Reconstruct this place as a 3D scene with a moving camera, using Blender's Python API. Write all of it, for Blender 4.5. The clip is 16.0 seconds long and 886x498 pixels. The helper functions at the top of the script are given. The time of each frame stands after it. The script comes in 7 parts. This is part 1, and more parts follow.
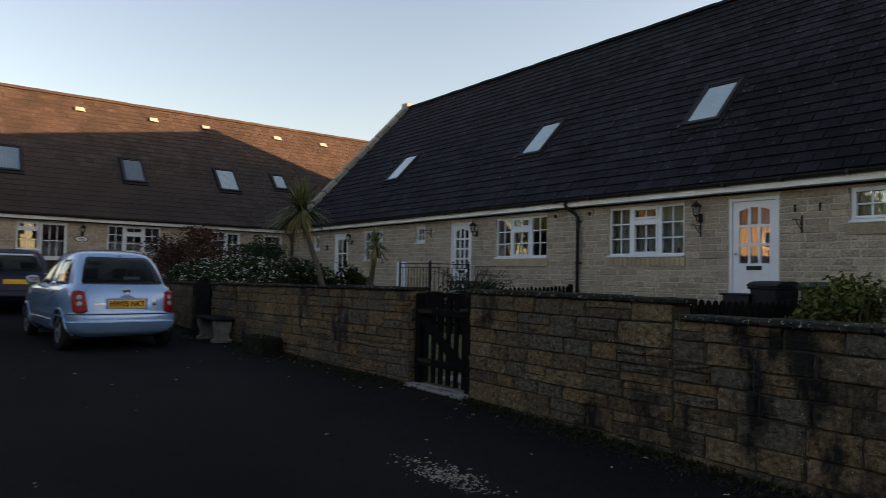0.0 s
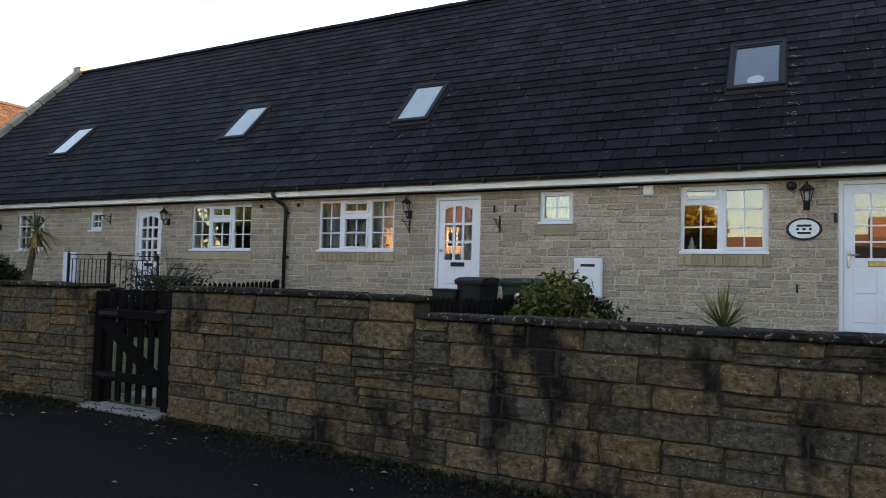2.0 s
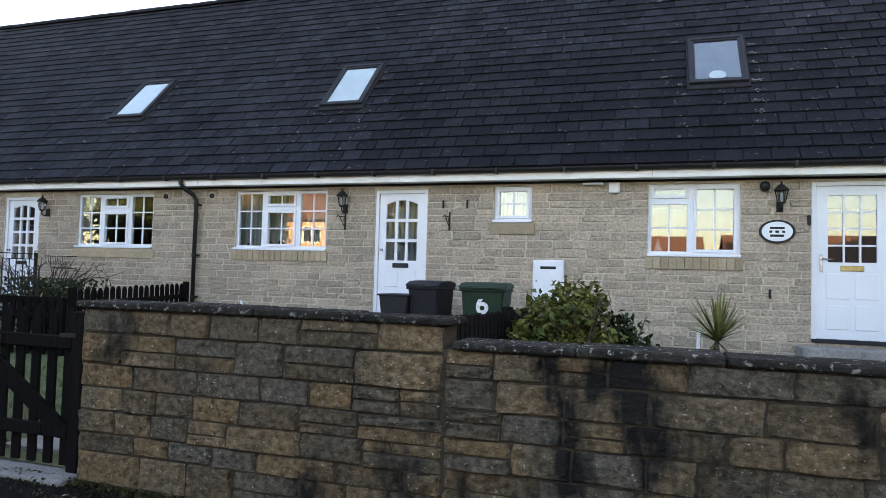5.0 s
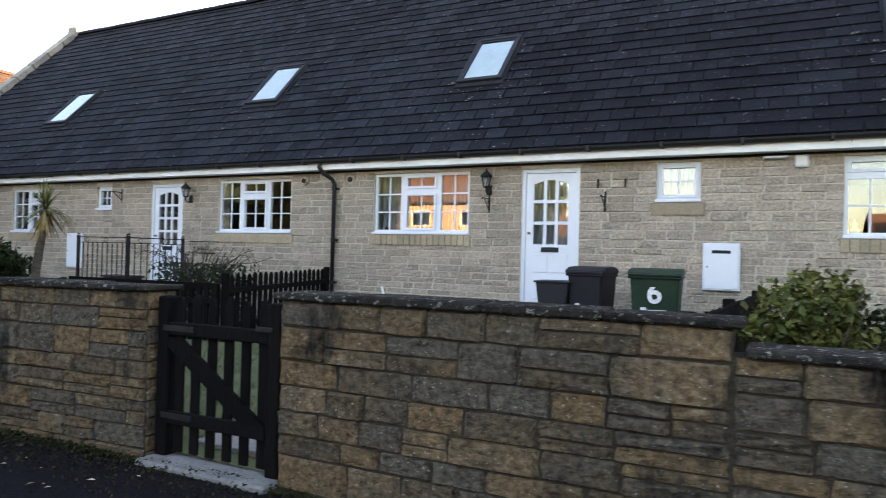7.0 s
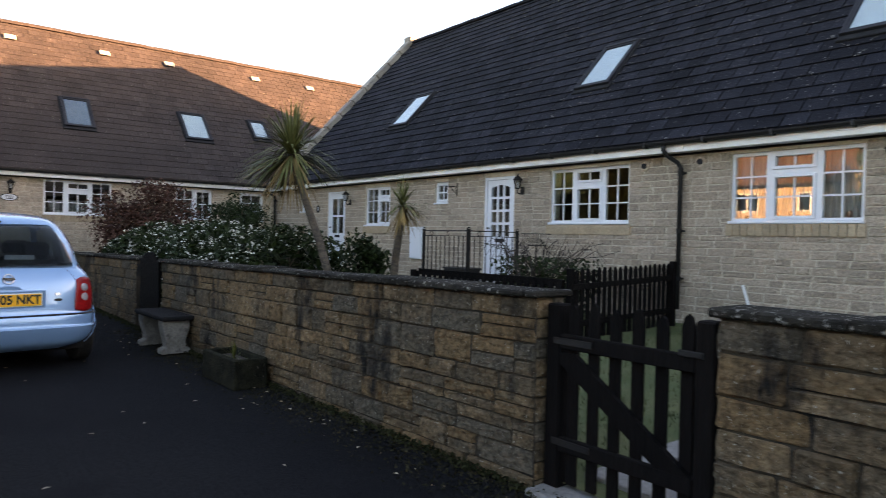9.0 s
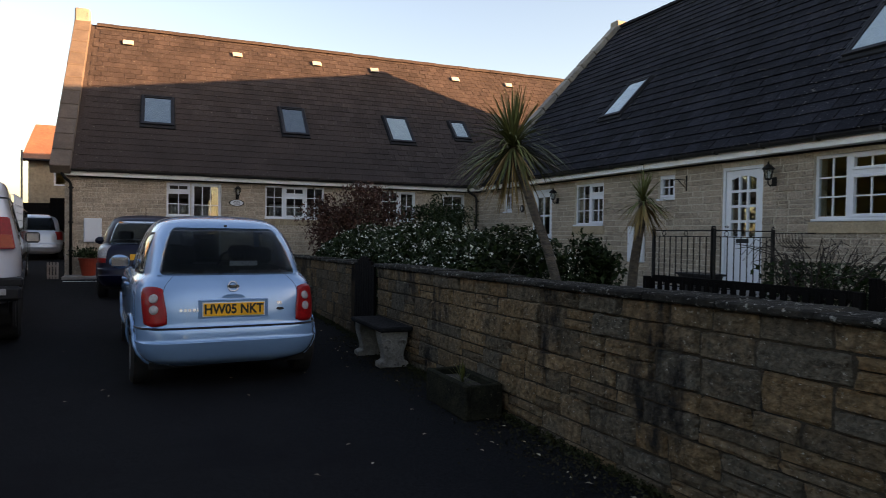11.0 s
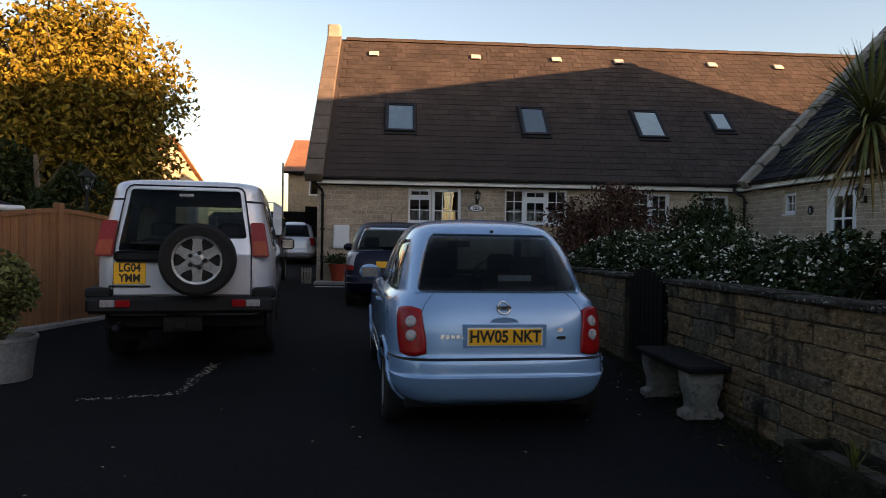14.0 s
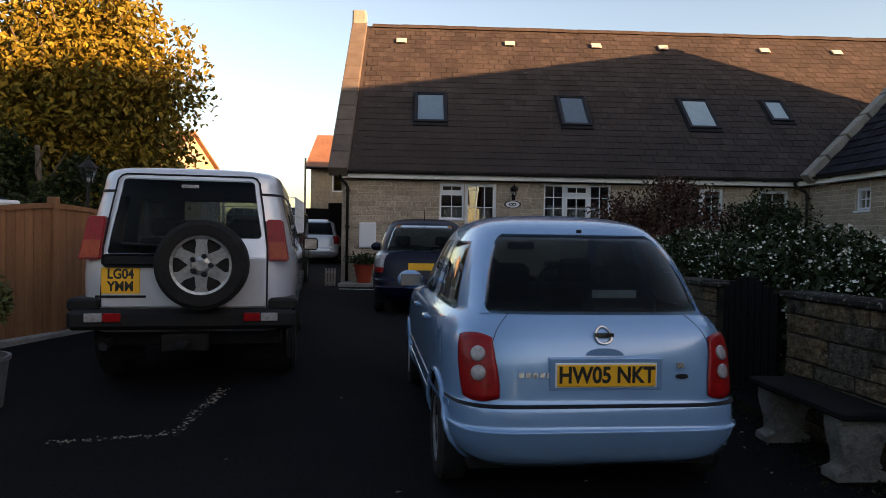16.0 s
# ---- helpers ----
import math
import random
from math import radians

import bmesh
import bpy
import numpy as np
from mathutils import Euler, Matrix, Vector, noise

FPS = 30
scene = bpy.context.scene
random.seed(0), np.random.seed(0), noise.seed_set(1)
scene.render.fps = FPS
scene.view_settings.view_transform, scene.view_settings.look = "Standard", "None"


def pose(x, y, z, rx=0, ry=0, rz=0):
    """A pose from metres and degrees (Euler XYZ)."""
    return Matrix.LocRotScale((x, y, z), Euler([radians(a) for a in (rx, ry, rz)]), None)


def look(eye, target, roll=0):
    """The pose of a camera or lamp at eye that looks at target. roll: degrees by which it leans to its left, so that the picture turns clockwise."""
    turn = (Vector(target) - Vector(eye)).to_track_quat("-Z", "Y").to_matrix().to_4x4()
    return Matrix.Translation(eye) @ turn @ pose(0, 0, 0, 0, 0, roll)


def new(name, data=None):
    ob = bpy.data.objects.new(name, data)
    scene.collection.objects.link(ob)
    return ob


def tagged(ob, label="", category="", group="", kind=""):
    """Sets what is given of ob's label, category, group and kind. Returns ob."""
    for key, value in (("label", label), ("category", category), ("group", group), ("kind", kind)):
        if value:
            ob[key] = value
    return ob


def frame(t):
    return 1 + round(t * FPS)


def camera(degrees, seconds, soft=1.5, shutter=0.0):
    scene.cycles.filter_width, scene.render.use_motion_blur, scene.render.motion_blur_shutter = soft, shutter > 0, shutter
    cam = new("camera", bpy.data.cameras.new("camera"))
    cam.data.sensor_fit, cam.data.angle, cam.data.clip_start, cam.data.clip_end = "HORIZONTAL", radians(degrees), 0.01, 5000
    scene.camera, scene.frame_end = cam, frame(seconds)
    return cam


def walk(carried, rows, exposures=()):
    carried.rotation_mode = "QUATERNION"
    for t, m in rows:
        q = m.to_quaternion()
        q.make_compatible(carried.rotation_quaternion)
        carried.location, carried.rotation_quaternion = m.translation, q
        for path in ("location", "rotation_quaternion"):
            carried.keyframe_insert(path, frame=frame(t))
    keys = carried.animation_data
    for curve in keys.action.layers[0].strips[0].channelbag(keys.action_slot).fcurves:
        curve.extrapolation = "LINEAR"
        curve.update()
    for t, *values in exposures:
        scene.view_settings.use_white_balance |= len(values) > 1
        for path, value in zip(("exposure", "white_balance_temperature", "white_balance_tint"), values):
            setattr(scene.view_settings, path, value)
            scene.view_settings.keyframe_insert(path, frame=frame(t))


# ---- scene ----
cam = camera(66.7, 16.0, soft=0.8, shutter=0.3)
PATH = [
    (0, (8.664, -10.555, 1.168), (7.065, -9.357, 1.249), 1.2),
    (0.5, (8.308, -10.436, 1.19), (6.895, -9.023, 1.272), 1.4),
    (1, (8.278, -10.47, 1.165), (7.108, -8.85, 1.252), 1.4),
    (1.5, (8.124, -10.325, 1.173), (7.122, -8.596, 1.259), 1.5),
    (2, (7.984, -10.21, 1.165), (7.064, -8.436, 1.252), 1.5),
    (2.5, (7.807, -10.104, 1.177), (7.013, -8.27, 1.267), 1.6),
    (3, (7.502, -9.861, 1.166), (6.791, -7.993, 1.255), 1.6),
    (5.5, (6.568, -9.447, 1.261), (5.946, -7.549, 1.343), 1.6),
    (6, (6.334, -9.375, 1.25), (5.661, -7.493, 1.321), 1.6),
    (6.5, (6.112, -9.344, 1.267), (5.358, -7.493, 1.323), 1.6),
    (7, (5.85, -9.223, 1.264), (4.961, -7.432, 1.288), 1.5),
    (7.5, (5.585, -9.185, 1.274), (4.524, -7.49, 1.287), 1.4),
    (8, (5.347, -9.117, 1.282), (4.133, -7.527, 1.289), 1.4),
    (8.5, (5.112, -9.07, 1.279), (3.736, -7.62, 1.259), 1.4),
    (9, (4.866, -8.95, 1.315), (3.301, -7.705, 1.283), 1.3),
    (9.5, (4.579, -8.904, 1.312), (2.902, -7.816, 1.273), 1.2),
    (12, (3.2, -8.748, 1.336), (1.27, -8.224, 1.301), 0.9),
    (12.5, (3.008, -8.765, 1.325), (1.044, -8.392, 1.293), 1.0),
    (13, (2.705, -8.844, 1.329), (0.726, -8.559, 1.296), 0.9),
    (13.5, (2.303, -8.873, 1.316), (0.315, -8.661, 1.277), 0.9),
    (14, (2.114, -8.958, 1.329), (0.119, -8.825, 1.295), 0.9),
    (14.5, (1.821, -9.069, 1.328), (-0.176, -8.969, 1.289), 0.9),
    (15, (1.536, -9.113, 1.308), (-0.462, -9.023, 1.272), 0.9),
    (15.5, (1.202, -9.11, 1.34), (-0.796, -9.033, 1.302), 1.0),
    (16, (0.861, -9.17, 1.346), (-1.137, -9.1, 1.304), 1.0),
]
EXPOSURES = [(0.0, 2.15, 9200, 26), (1.0, 2.5, 9400, 27), (1.5, 2.85, 9200, 27), (3.0, 3.5, 8900, 28), (5.5, 3.9, 8600, 28), (7.0, 3.95, 8700, 28), (8.0, 3.75, 8800, 28),
             (9.0, 3.45, 8900, 28), (9.7, 3.1, 8900, 28), (12.0, 2.2, 8700, 26), (16.0, 2.15, 8550, 25)]
walk(cam, [(t, look(eye, target, roll)) for t, eye, target, roll in PATH], EXPOSURES)

# ---- sky and sun: low winter sun behind the long row ----
SUN_FROM = Vector((5.3, 7.15, 1.31)).normalized()
sky_world = bpy.data.worlds.new("sky")
scene.world = sky_world
sky_world.use_nodes = True
_n = sky_world.node_tree.nodes
_sky = _n.new("ShaderNodeTexSky")
_sky.sky_type = "NISHITA"
_sky.sun_disc = False
_sky.sun_elevation = math.asin(SUN_FROM.z)
_sky.sun_rotation = math.atan2(SUN_FROM.x, SUN_FROM.y)
_sky.air_density, _sky.dust_density, _sky.ozone_density = 1.0, 1.2, 2.0
sky_world.node_tree.links.new(_sky.outputs[0], _n["Background"].inputs[0])
_n["Background"].inputs[1].default_value = 0.1
sun = new("sun", bpy.data.lights.new("sun", "SUN"))
sun.data.energy, sun.data.angle, sun.data.color = 5.0, radians(0.5), (1.0, 0.66, 0.38)
sun.matrix_world = look((0, 0, 40), Vector((0, 0, 40)) - SUN_FROM)

# ---- materials ----
def mat(name, c1, c2=None, rough=0.7, metal=0.0, s1=1.3, s2=35.0, bump=0.15, bscale=90.0, rnd=0.0, isl=0.0,
        spots=None, spot_scale=6.0, spot_at=0.62, coat=0.0, spec=0.5, stretch=(1, 1, 1), spot2=None, spot2_scale=2.0, spot2_at=0.6, fine_by=0.35, streak=1.0, tone=None, tone2=None):
    """Two tones mixed at two scales, with spots of another colour, relief and a shade that differs from piece to piece."""
    m = bpy.data.materials.new(name)
    m.use_nodes = True
    nt = m.node_tree
    n, l = nt.nodes, nt.links
    b = n["Principled BSDF"]
    b.inputs["Roughness"].default_value, b.inputs["Metallic"].default_value = rough, metal
    b.inputs["Coat Weight"].default_value = coat
    b.inputs["Specular IOR Level"].default_value = spec
    if c2 is None:
        c2 = tuple(v * 0.85 for v in c1)
    geo = n.new("ShaderNodeNewGeometry")
    mp = n.new("ShaderNodeMapping")
    mp.inputs["Scale"].default_value = stretch
    l.new(geo.outputs["Position"], mp.inputs["Vector"])

    def tex(scale, detail=4.0, rg=0.6):
        t = n.new("ShaderNodeTexNoise")
        t.inputs["Scale"].default_value, t.inputs["Detail"].default_value, t.inputs["Roughness"].default_value = scale, detail, rg
        l.new(mp.outputs[0], t.inputs["Vector"])
        return t.outputs["Fac"]

    def mixc(fac, a, bcol):
        x = n.new("ShaderNodeMix")
        x.data_type = "RGBA"
        l.new(fac, x.inputs["Factor"])
        for sock, v in ((x.inputs["A"], a), (x.inputs["B"], bcol)):
            if isinstance(v, tuple):
                sock.default_value = (*v, 1)
            else:
                l.new(v, sock)
        return x.outputs["Result"]

    def ramp(fac, lo, hi):
        r = n.new("ShaderNodeMapRange")
        r.inputs["From Min"].default_value, r.inputs["From Max"].default_value = lo, hi
        l.new(fac, r.inputs["Value"])
        return r.outputs["Result"]

    col = mixc(ramp(tex(s1), 0.35, 0.65), c1, c2)
    if tone:
        own = n.new("ShaderNodeMath")
        own.operation = "ADD"
        l.new(n.new("ShaderNodeObjectInfo").outputs["Random"], own.inputs[0])
        l.new(geo.outputs["Random Per Island"], own.inputs[1])
        fr = n.new("ShaderNodeMath")
        fr.operation = "FRACT"
        l.new(own.outputs[0], fr.inputs[0])
        col = mixc(ramp(fr.outputs[0], 0.5, 0.95), col, tone)
        col = mixc(ramp(fr.outputs[0], 0.3, 0.0), col, tone2)
    fine = ramp(tex(s2), 0.3, 0.7)
    dark = n.new("ShaderNodeMix")
    dark.data_type, dark.blend_type = "RGBA", "MULTIPLY"
    dark.inputs["Factor"].default_value = fine_by
    l.new(col, dark.inputs["A"])
    l.new(fine, dark.inputs["B"])
    col = dark.outputs["Result"]
    if spots:
        col = mixc(ramp(tex(spot_scale, 6.0, 0.7), spot_at, spot_at + 0.06), col, spots)
    if spot2:
        ms = n.new("ShaderNodeMapping")
        ms.inputs["Scale"].default_value = (1, 1, streak)
        l.new(geo.outputs["Position"], ms.inputs["Vector"])
        ts = n.new("ShaderNodeTexNoise")
        ts.inputs["Scale"].default_value, ts.inputs["Detail"].default_value, ts.inputs["Roughness"].default_value = spot2_scale, 5.0, 0.65
        l.new(ms.outputs[0], ts.inputs["Vector"])
        col = mixc(ramp(ts.outputs["Fac"], spot2_at, spot2_at + 0.1), col, spot2)
    for amount, src in ((rnd, "ob"), (isl, "isl")):
        if amount:
            out = n.new("ShaderNodeObjectInfo").outputs["Random"] if src == "ob" else geo.outputs["Random Per Island"]
            mr = n.new("ShaderNodeMapRange")
            mr.inputs["To Min"].default_value, mr.inputs["To Max"].default_value = 1 - amount, 1 + amount
            l.new(out, mr.inputs["Value"])
            h = n.new("ShaderNodeHueSaturation")
            l.new(mr.outputs["Result"], h.inputs["Value"])
            l.new(col, h.inputs["Color"])
            col = h.outputs["Color"]
    l.new(col, b.inputs["Base Color"])
    if bump:
        bp = n.new("ShaderNodeBump")
        bp.inputs["Strength"].default_value, bp.inputs["Distance"].default_value = min(1.0, bump * 3), 0.008 + 0.03 * bump
        l.new(tex(bscale, 5.0), bp.inputs["Height"])
        l.new(bp.outputs[0], b.inputs["Normal"])
    return m


def glass_mat(name, tint=(0.9, 0.95, 0.95), ior=1.9):
    m = bpy.data.materials.new(name)
    m.use_nodes = True
    nt = m.node_tree
    n, l = nt.nodes, nt.links
    out = n["Material Output"]
    n.remove(n["Principled BSDF"])
    t, g, x, f = (n.new("ShaderNode" + k) for k in ("BsdfTransparent", "BsdfGlossy", "MixShader", "LayerWeight"))
    t.inputs[0].default_value = (*tint, 1)
    g.inputs["Color"].default_value = (1, 1, 1, 1)
    g.inputs["Roughness"].default_value = 0.01
    f.inputs[0].default_value = 0.5
    pw, ad = n.new("ShaderNodeMath"), n.new("ShaderNodeMath")
    pw.operation, ad.operation = "POWER", "MULTIPLY_ADD"
    pw.inputs[1].default_value = 4.0
    ad.inputs[1].default_value, ad.inputs[2].default_value = 0.8, ((ior - 1) / (ior + 1)) ** 2
    l.new(f.outputs["Facing"], pw.inputs[0])
    l.new(pw.outputs[0], ad.inputs[0])
    l.new(ad.outputs[0], x.inputs[0])
    l.new(t.outputs[0], x.inputs[1])
    l.new(g.outputs[0], x.inputs[2])
    l.new(x.outputs[0], out.inputs["Surface"])
    return m


M = {}
M["asphalt"] = mat("asphalt", (0.0175, 0.018, 0.0205), (0.023, 0.0235, 0.026), 0.92, spec=0.06, fine_by=0.55, s1=0.5, s2=45, bump=0.5, bscale=220, spots=(0.06, 0.06, 0.06), spot_scale=48, spot_at=0.675, spot2=(0.012, 0.012, 0.014), spot2_scale=0.7, spot2_at=0.55)
M["grass"] = mat("grass", (0.055, 0.085, 0.02), (0.10, 0.105, 0.035), 0.9, s1=2, bump=0.3, bscale=60)
M["soil"] = mat("soil", (0.05, 0.04, 0.03), (0.08, 0.06, 0.045), 0.95, s1=4, bump=0.4, bscale=50)
M["mortar"] = mat("mortar", (0.66, 0.57, 0.45), (0.56, 0.48, 0.38), 0.9, s1=2, bump=0.2, bscale=150)
M["stone"] = mat("pale_stone", (0.58, 0.46, 0.355), (0.475, 0.385, 0.30), 0.9, fine_by=0.5, s1=3.5, s2=30, bump=0.9, bscale=30, rnd=0.15, isl=0.15, spots=(0.27, 0.22, 0.17), spot_scale=11, spot_at=0.60)
M["old_mortar"] = mat("old_mortar", (0.075, 0.06, 0.042), (0.045, 0.038, 0.03), 0.95, spec=0.1, s1=3, bump=0.3, bscale=90, spots=(0.02, 0.02, 0.02), spot_scale=3, spot_at=0.6)
M["old_stone"] = mat("weathered_stone", (0.25, 0.165, 0.09), (0.125, 0.10, 0.07), 0.92, spec=0.1, fine_by=0.7, s1=2.6, s2=24, bump=1.0, bscale=32, rnd=0.25, isl=0.25, spots=(0.34, 0.32, 0.27), spot_scale=52, spot_at=0.61, spot2=(0.015, 0.014, 0.013), spot2_scale=2.2, spot2_at=0.552, streak=0.42, tone=(0.15, 0.128, 0.096), tone2=(0.235, 0.152, 0.08))
M["coping"] = mat("mossy_coping", (0.05, 0.046, 0.038), (0.02, 0.019, 0.017), 0.95, spec=0.05, s1=7, s2=30, bump=0.6, bscale=35, spots=(0.28, 0.27, 0.24), spot_scale=26, spot_at=0.575, rnd=0.25)
M["slate"] = mat("roof_tile", (0.010, 0.011, 0.0155), (0.017, 0.018, 0.024), 0.85, spec=0.12, s1=1.0, s2=40, bump=0.25, bscale=70, rnd=0.4, isl=0.4, spots=(0.17, 0.165, 0.15), spot_scale=20, spot_at=0.625, fine_by=0.6)
M["slate_b"] = mat("brown_roof_tile", (0.077, 0.060, 0.055), (0.056, 0.045, 0.042), 0.9, spec=0.1, s1=1.0, s2=30, bump=0.25, bscale=60, isl=0.2, spots=(0.2, 0.18, 0.15), spot_scale=14, spot_at=0.63, fine_by=0.55)
M["white"] = mat("white_plastic", (0.66, 0.69, 0.73), (0.63, 0.66, 0.70), 0.35, s1=1.5, s2=15, bump=0.0, fine_by=0.03)
M["fascia"] = mat("white_painted_board", (0.80, 0.80, 0.78), (0.68, 0.67, 0.64), 0.5, s1=2, s2=18, bump=0.03, fine_by=0.06)
M["black"] = mat("black_plastic", (0.012, 0.012, 0.013), (0.018, 0.018, 0.018), 0.5, s1=4, bump=0.05, spec=0.25)
M["iron"] = mat("black_iron", (0.012, 0.012, 0.013), (0.02, 0.018, 0.016), 0.6, 0.0, spec=0.2, s1=8, bump=0.15)
M["dark_wood"] = mat("dark_stained_wood", (0.008, 0.0065, 0.006), (0.005, 0.0043, 0.0043), 0.85, spec=0.08, s1=3, s2=30, bump=0.35, bscale=40, stretch=(1, 1, 0.15), rnd=0.2)
M["lead"] = mat("lead_flashing", (0.03, 0.031, 0.034), (0.02, 0.021, 0.023), 0.85, 0.0, spec=0.08, s1=4, bump=0.15)
M["dark_frame"] = mat("grey_metal_frame", (0.016, 0.017, 0.021), (0.022, 0.023, 0.028), 0.6, 0.0, spec=0.2, s1=3, bump=0.05)
M["glass"] = glass_mat("window_glass")
M["interior"] = mat("room_wall", (0.16, 0.145, 0.125), (0.13, 0.12, 0.105), 0.9, bump=0.02)
M["brick_warm"] = mat("soft_brick_sill", (0.46, 0.35, 0.235), (0.38, 0.29, 0.19), 0.9, s1=4, bump=0.3, bscale=60, rnd=0.15)

# ---- helpers for building ----
def obj(name, bm, material, parent=None, label="", smooth=False, loc=None):
    me = bpy.data.meshes.new(name)
    bmesh.ops.recalc_face_normals(bm, faces=bm.faces)
    bm.to_mesh(me)
    bm.free()
    me.materials.append(material)
    if smooth:
        for p in me.polygons:
            p.use_smooth = True
    ob = new(name, me)
    if parent is not None:
        ob.parent = parent
    if loc is not None:
        ob.matrix_basis = loc
    if label:
        ob["label"] = label
    return ob


def part(name, bm, material, parent, label="", smooth=False, loc=None):
    return obj(name, bm, material, parent, label, smooth, loc)


def thing(name, m, label, category, group="", kind=""):
    e = new(name)
    e.empty_display_size = 0.1
    e.matrix_basis = m
    return tagged(e, label, category, group, kind)


def box(bm, x0, x1, y0, y1, z0, z1, bevel=0.0, m=None):
    r = bmesh.ops.create_cube(bm, size=1.0, matrix=Matrix.LocRotScale(((x0 + x1) / 2, (y0 + y1) / 2, (z0 + z1) / 2), None, (abs(x1 - x0), abs(y1 - y0), abs(z1 - z0))))
    vs = r["verts"]
    if bevel:
        es = list({e for v in vs for e in v.link_edges})
        g = bmesh.ops.bevel(bm, geom=es, offset=bevel, segments=1, affect="EDGES", profile=0.6)
        vs = list({v for f in g["faces"] for v in f.verts} | {v for v in vs if v.is_valid})
    if m is not None:
        bmesh.ops.transform(bm, matrix=m, verts=[v for v in vs if v.is_valid])
    return vs


def boxes(*dims, bevel=0.0):
    bm = bmesh.new()
    for d in dims:
        box(bm, *d, bevel=bevel)
    return bm


def tube(bm, pts, r, seg=8, r2=None, caps=True):
    """A round tube along points, tapering from r to r2."""
    pts = [Vector(p) for p in pts]
    r2 = r if r2 is None else r2
    rings = []
    for i, p in enumerate(pts):
        d = (pts[min(i + 1, len(pts) - 1)] - pts[max(i - 1, 0)]).normalized()
        a = d.orthogonal().normalized() if i == 0 else (prev - prev.dot(d) * d).normalized()
        prev = a
        b = d.cross(a)
        rr = r + (r2 - r) * i / max(1, len(pts) - 1)
        rings.append([bm.verts.new(p + rr * (math.cos(k * math.tau / seg) * a + math.sin(k * math.tau / seg) * b)) for k in range(seg)])
    for q, w in zip(rings, rings[1:]):
        for k in range(seg):
            bm.faces.new((q[k], q[(k + 1) % seg], w[(k + 1) % seg], w[k]))
    if caps:
        bm.faces.new(rings[0][::-1])
        bm.faces.new(rings[-1])
    return bm


def spin(bm, prof, seg=24, m=None, caps=True):
    """Turns a profile of (radius, height) round the z axis."""
    rings = []
    for r, z in prof:
        rings.append([bm.verts.new((r * math.cos(k * math.tau / seg), r * math.sin(k * math.tau / seg), z)) for k in range(seg)])
    for q, w in zip(rings, rings[1:]):
        for k in range(seg):
            bm.faces.new((q[k], q[(k + 1) % seg], w[(k + 1) % seg], w[k]))
    if caps:
        bm.faces.new(rings[0][::-1])
        bm.faces.new(rings[-1])
    if m is not None:
        bmesh.ops.transform(bm, matrix=m, verts=[v for ring in rings for v in ring])
    return bm


def prism(bm, outline, y0, y1, m=None):
    """Pushes an outline of (x, z) from y0 to y1."""
    a = [bm.verts.new((x, y0, z)) for x, z in outline]
    b = [bm.verts.new((x, y1, z)) for x, z in outline]
    bm.faces.new(a)
    bm.faces.new(b[::-1])
    k = len(a)
    for i in range(k):
        bm.faces.new((a[i], b[i], b[(i + 1) % k], a[(i + 1) % k]))
    if m is not None:
        bmesh.ops.transform(bm, matrix=m, verts=a + b)
    return bm


def G(x):
    """The height of the road, which rises gently towards the cross row."""
    return -0.07 - 0.02 * max(0.0, x - 3.0) + 0.018 * max(0.0, -3.0 - x)


def garden_z(x, y):
    """The front gardens climb from the boundary wall to the doors."""
    k = min(1.0, max(0.0, (y + 6.1) / 5.5))
    return (G(x) + 0.05) * (1 - k) + 0.14 * k


XB = -15.15          # face of the cross row
EAVE_Z, PITCH, PITCH_B = 2.82, 1.062, 0.985
RIDGE_Y = 4.65
AX0, AX1 = -15.15, 24.0
BY0, BY1 = -11.0, 12.0
MB = Matrix.Translation((XB, 0, 0)) @ pose(0, 0, 0, 0, 0, 90)   # the cross row's own frame: its face is y = 0, x runs along it

# openings of the long row: x0, x1, z0, z1
WIN_A = {"w7": (6.55, 7.70, 1.635, 2.59), "sw6": (4.40, 4.95, 2.09, 2.59), "w6": (0.0, 1.685, 1.635, 2.575), "w5": (-3.365, -1.684, 1.63, 2.56),
         "sw5": (-6.72, -6.27, 2.07, 2.52), "w4": (-9.56, -8.46, 1.6, 2.52), "sw4": (-13.06, -12.58, 1.99, 2.49)}
DOOR_A = {"d7": (8.53, 9.45, 0.59, 2.59), "d6": (2.52, 3.37, 0.56, 2.56), "d5": (-5.12, -4.27, 0.56, 2.53), "d4": (-11.48, -10.55, 0.5, 2.5)}
# openings of the cross row, along its own x (which is the world's y)
WIN_B = {"b1": (-8.71, -8.13, 1.72, 2.58), "bd": (-8.11, -7.36, 0.5, 2.58), "b2": (-6.22, -4.6, 1.72, 2.6), "b3": (-2.9, -1.86, 1.72, 2.58), "b4": (-1.0, -0.25, 1.72, 2.56)}


def wall_boxes(bm, x0, x1, z0, z1, y0, y1, holes):
    xs = sorted({x0, x1, *[v for h in holes for v in h[:2]]})
    for a, b in zip(xs, xs[1:]):
        if a < x0 or b > x1:
            continue
        zs = [z0]
        for h in sorted(holes, key=lambda h: h[2]):
            if h[0] <= a + 1e-6 and h[1] >= b - 1e-6:
                box(bm, a, b, y0, y1, zs[-1], h[2])
                zs.append(h[3])
        box(bm, a, b, y0, y1, zs[-1], z1)


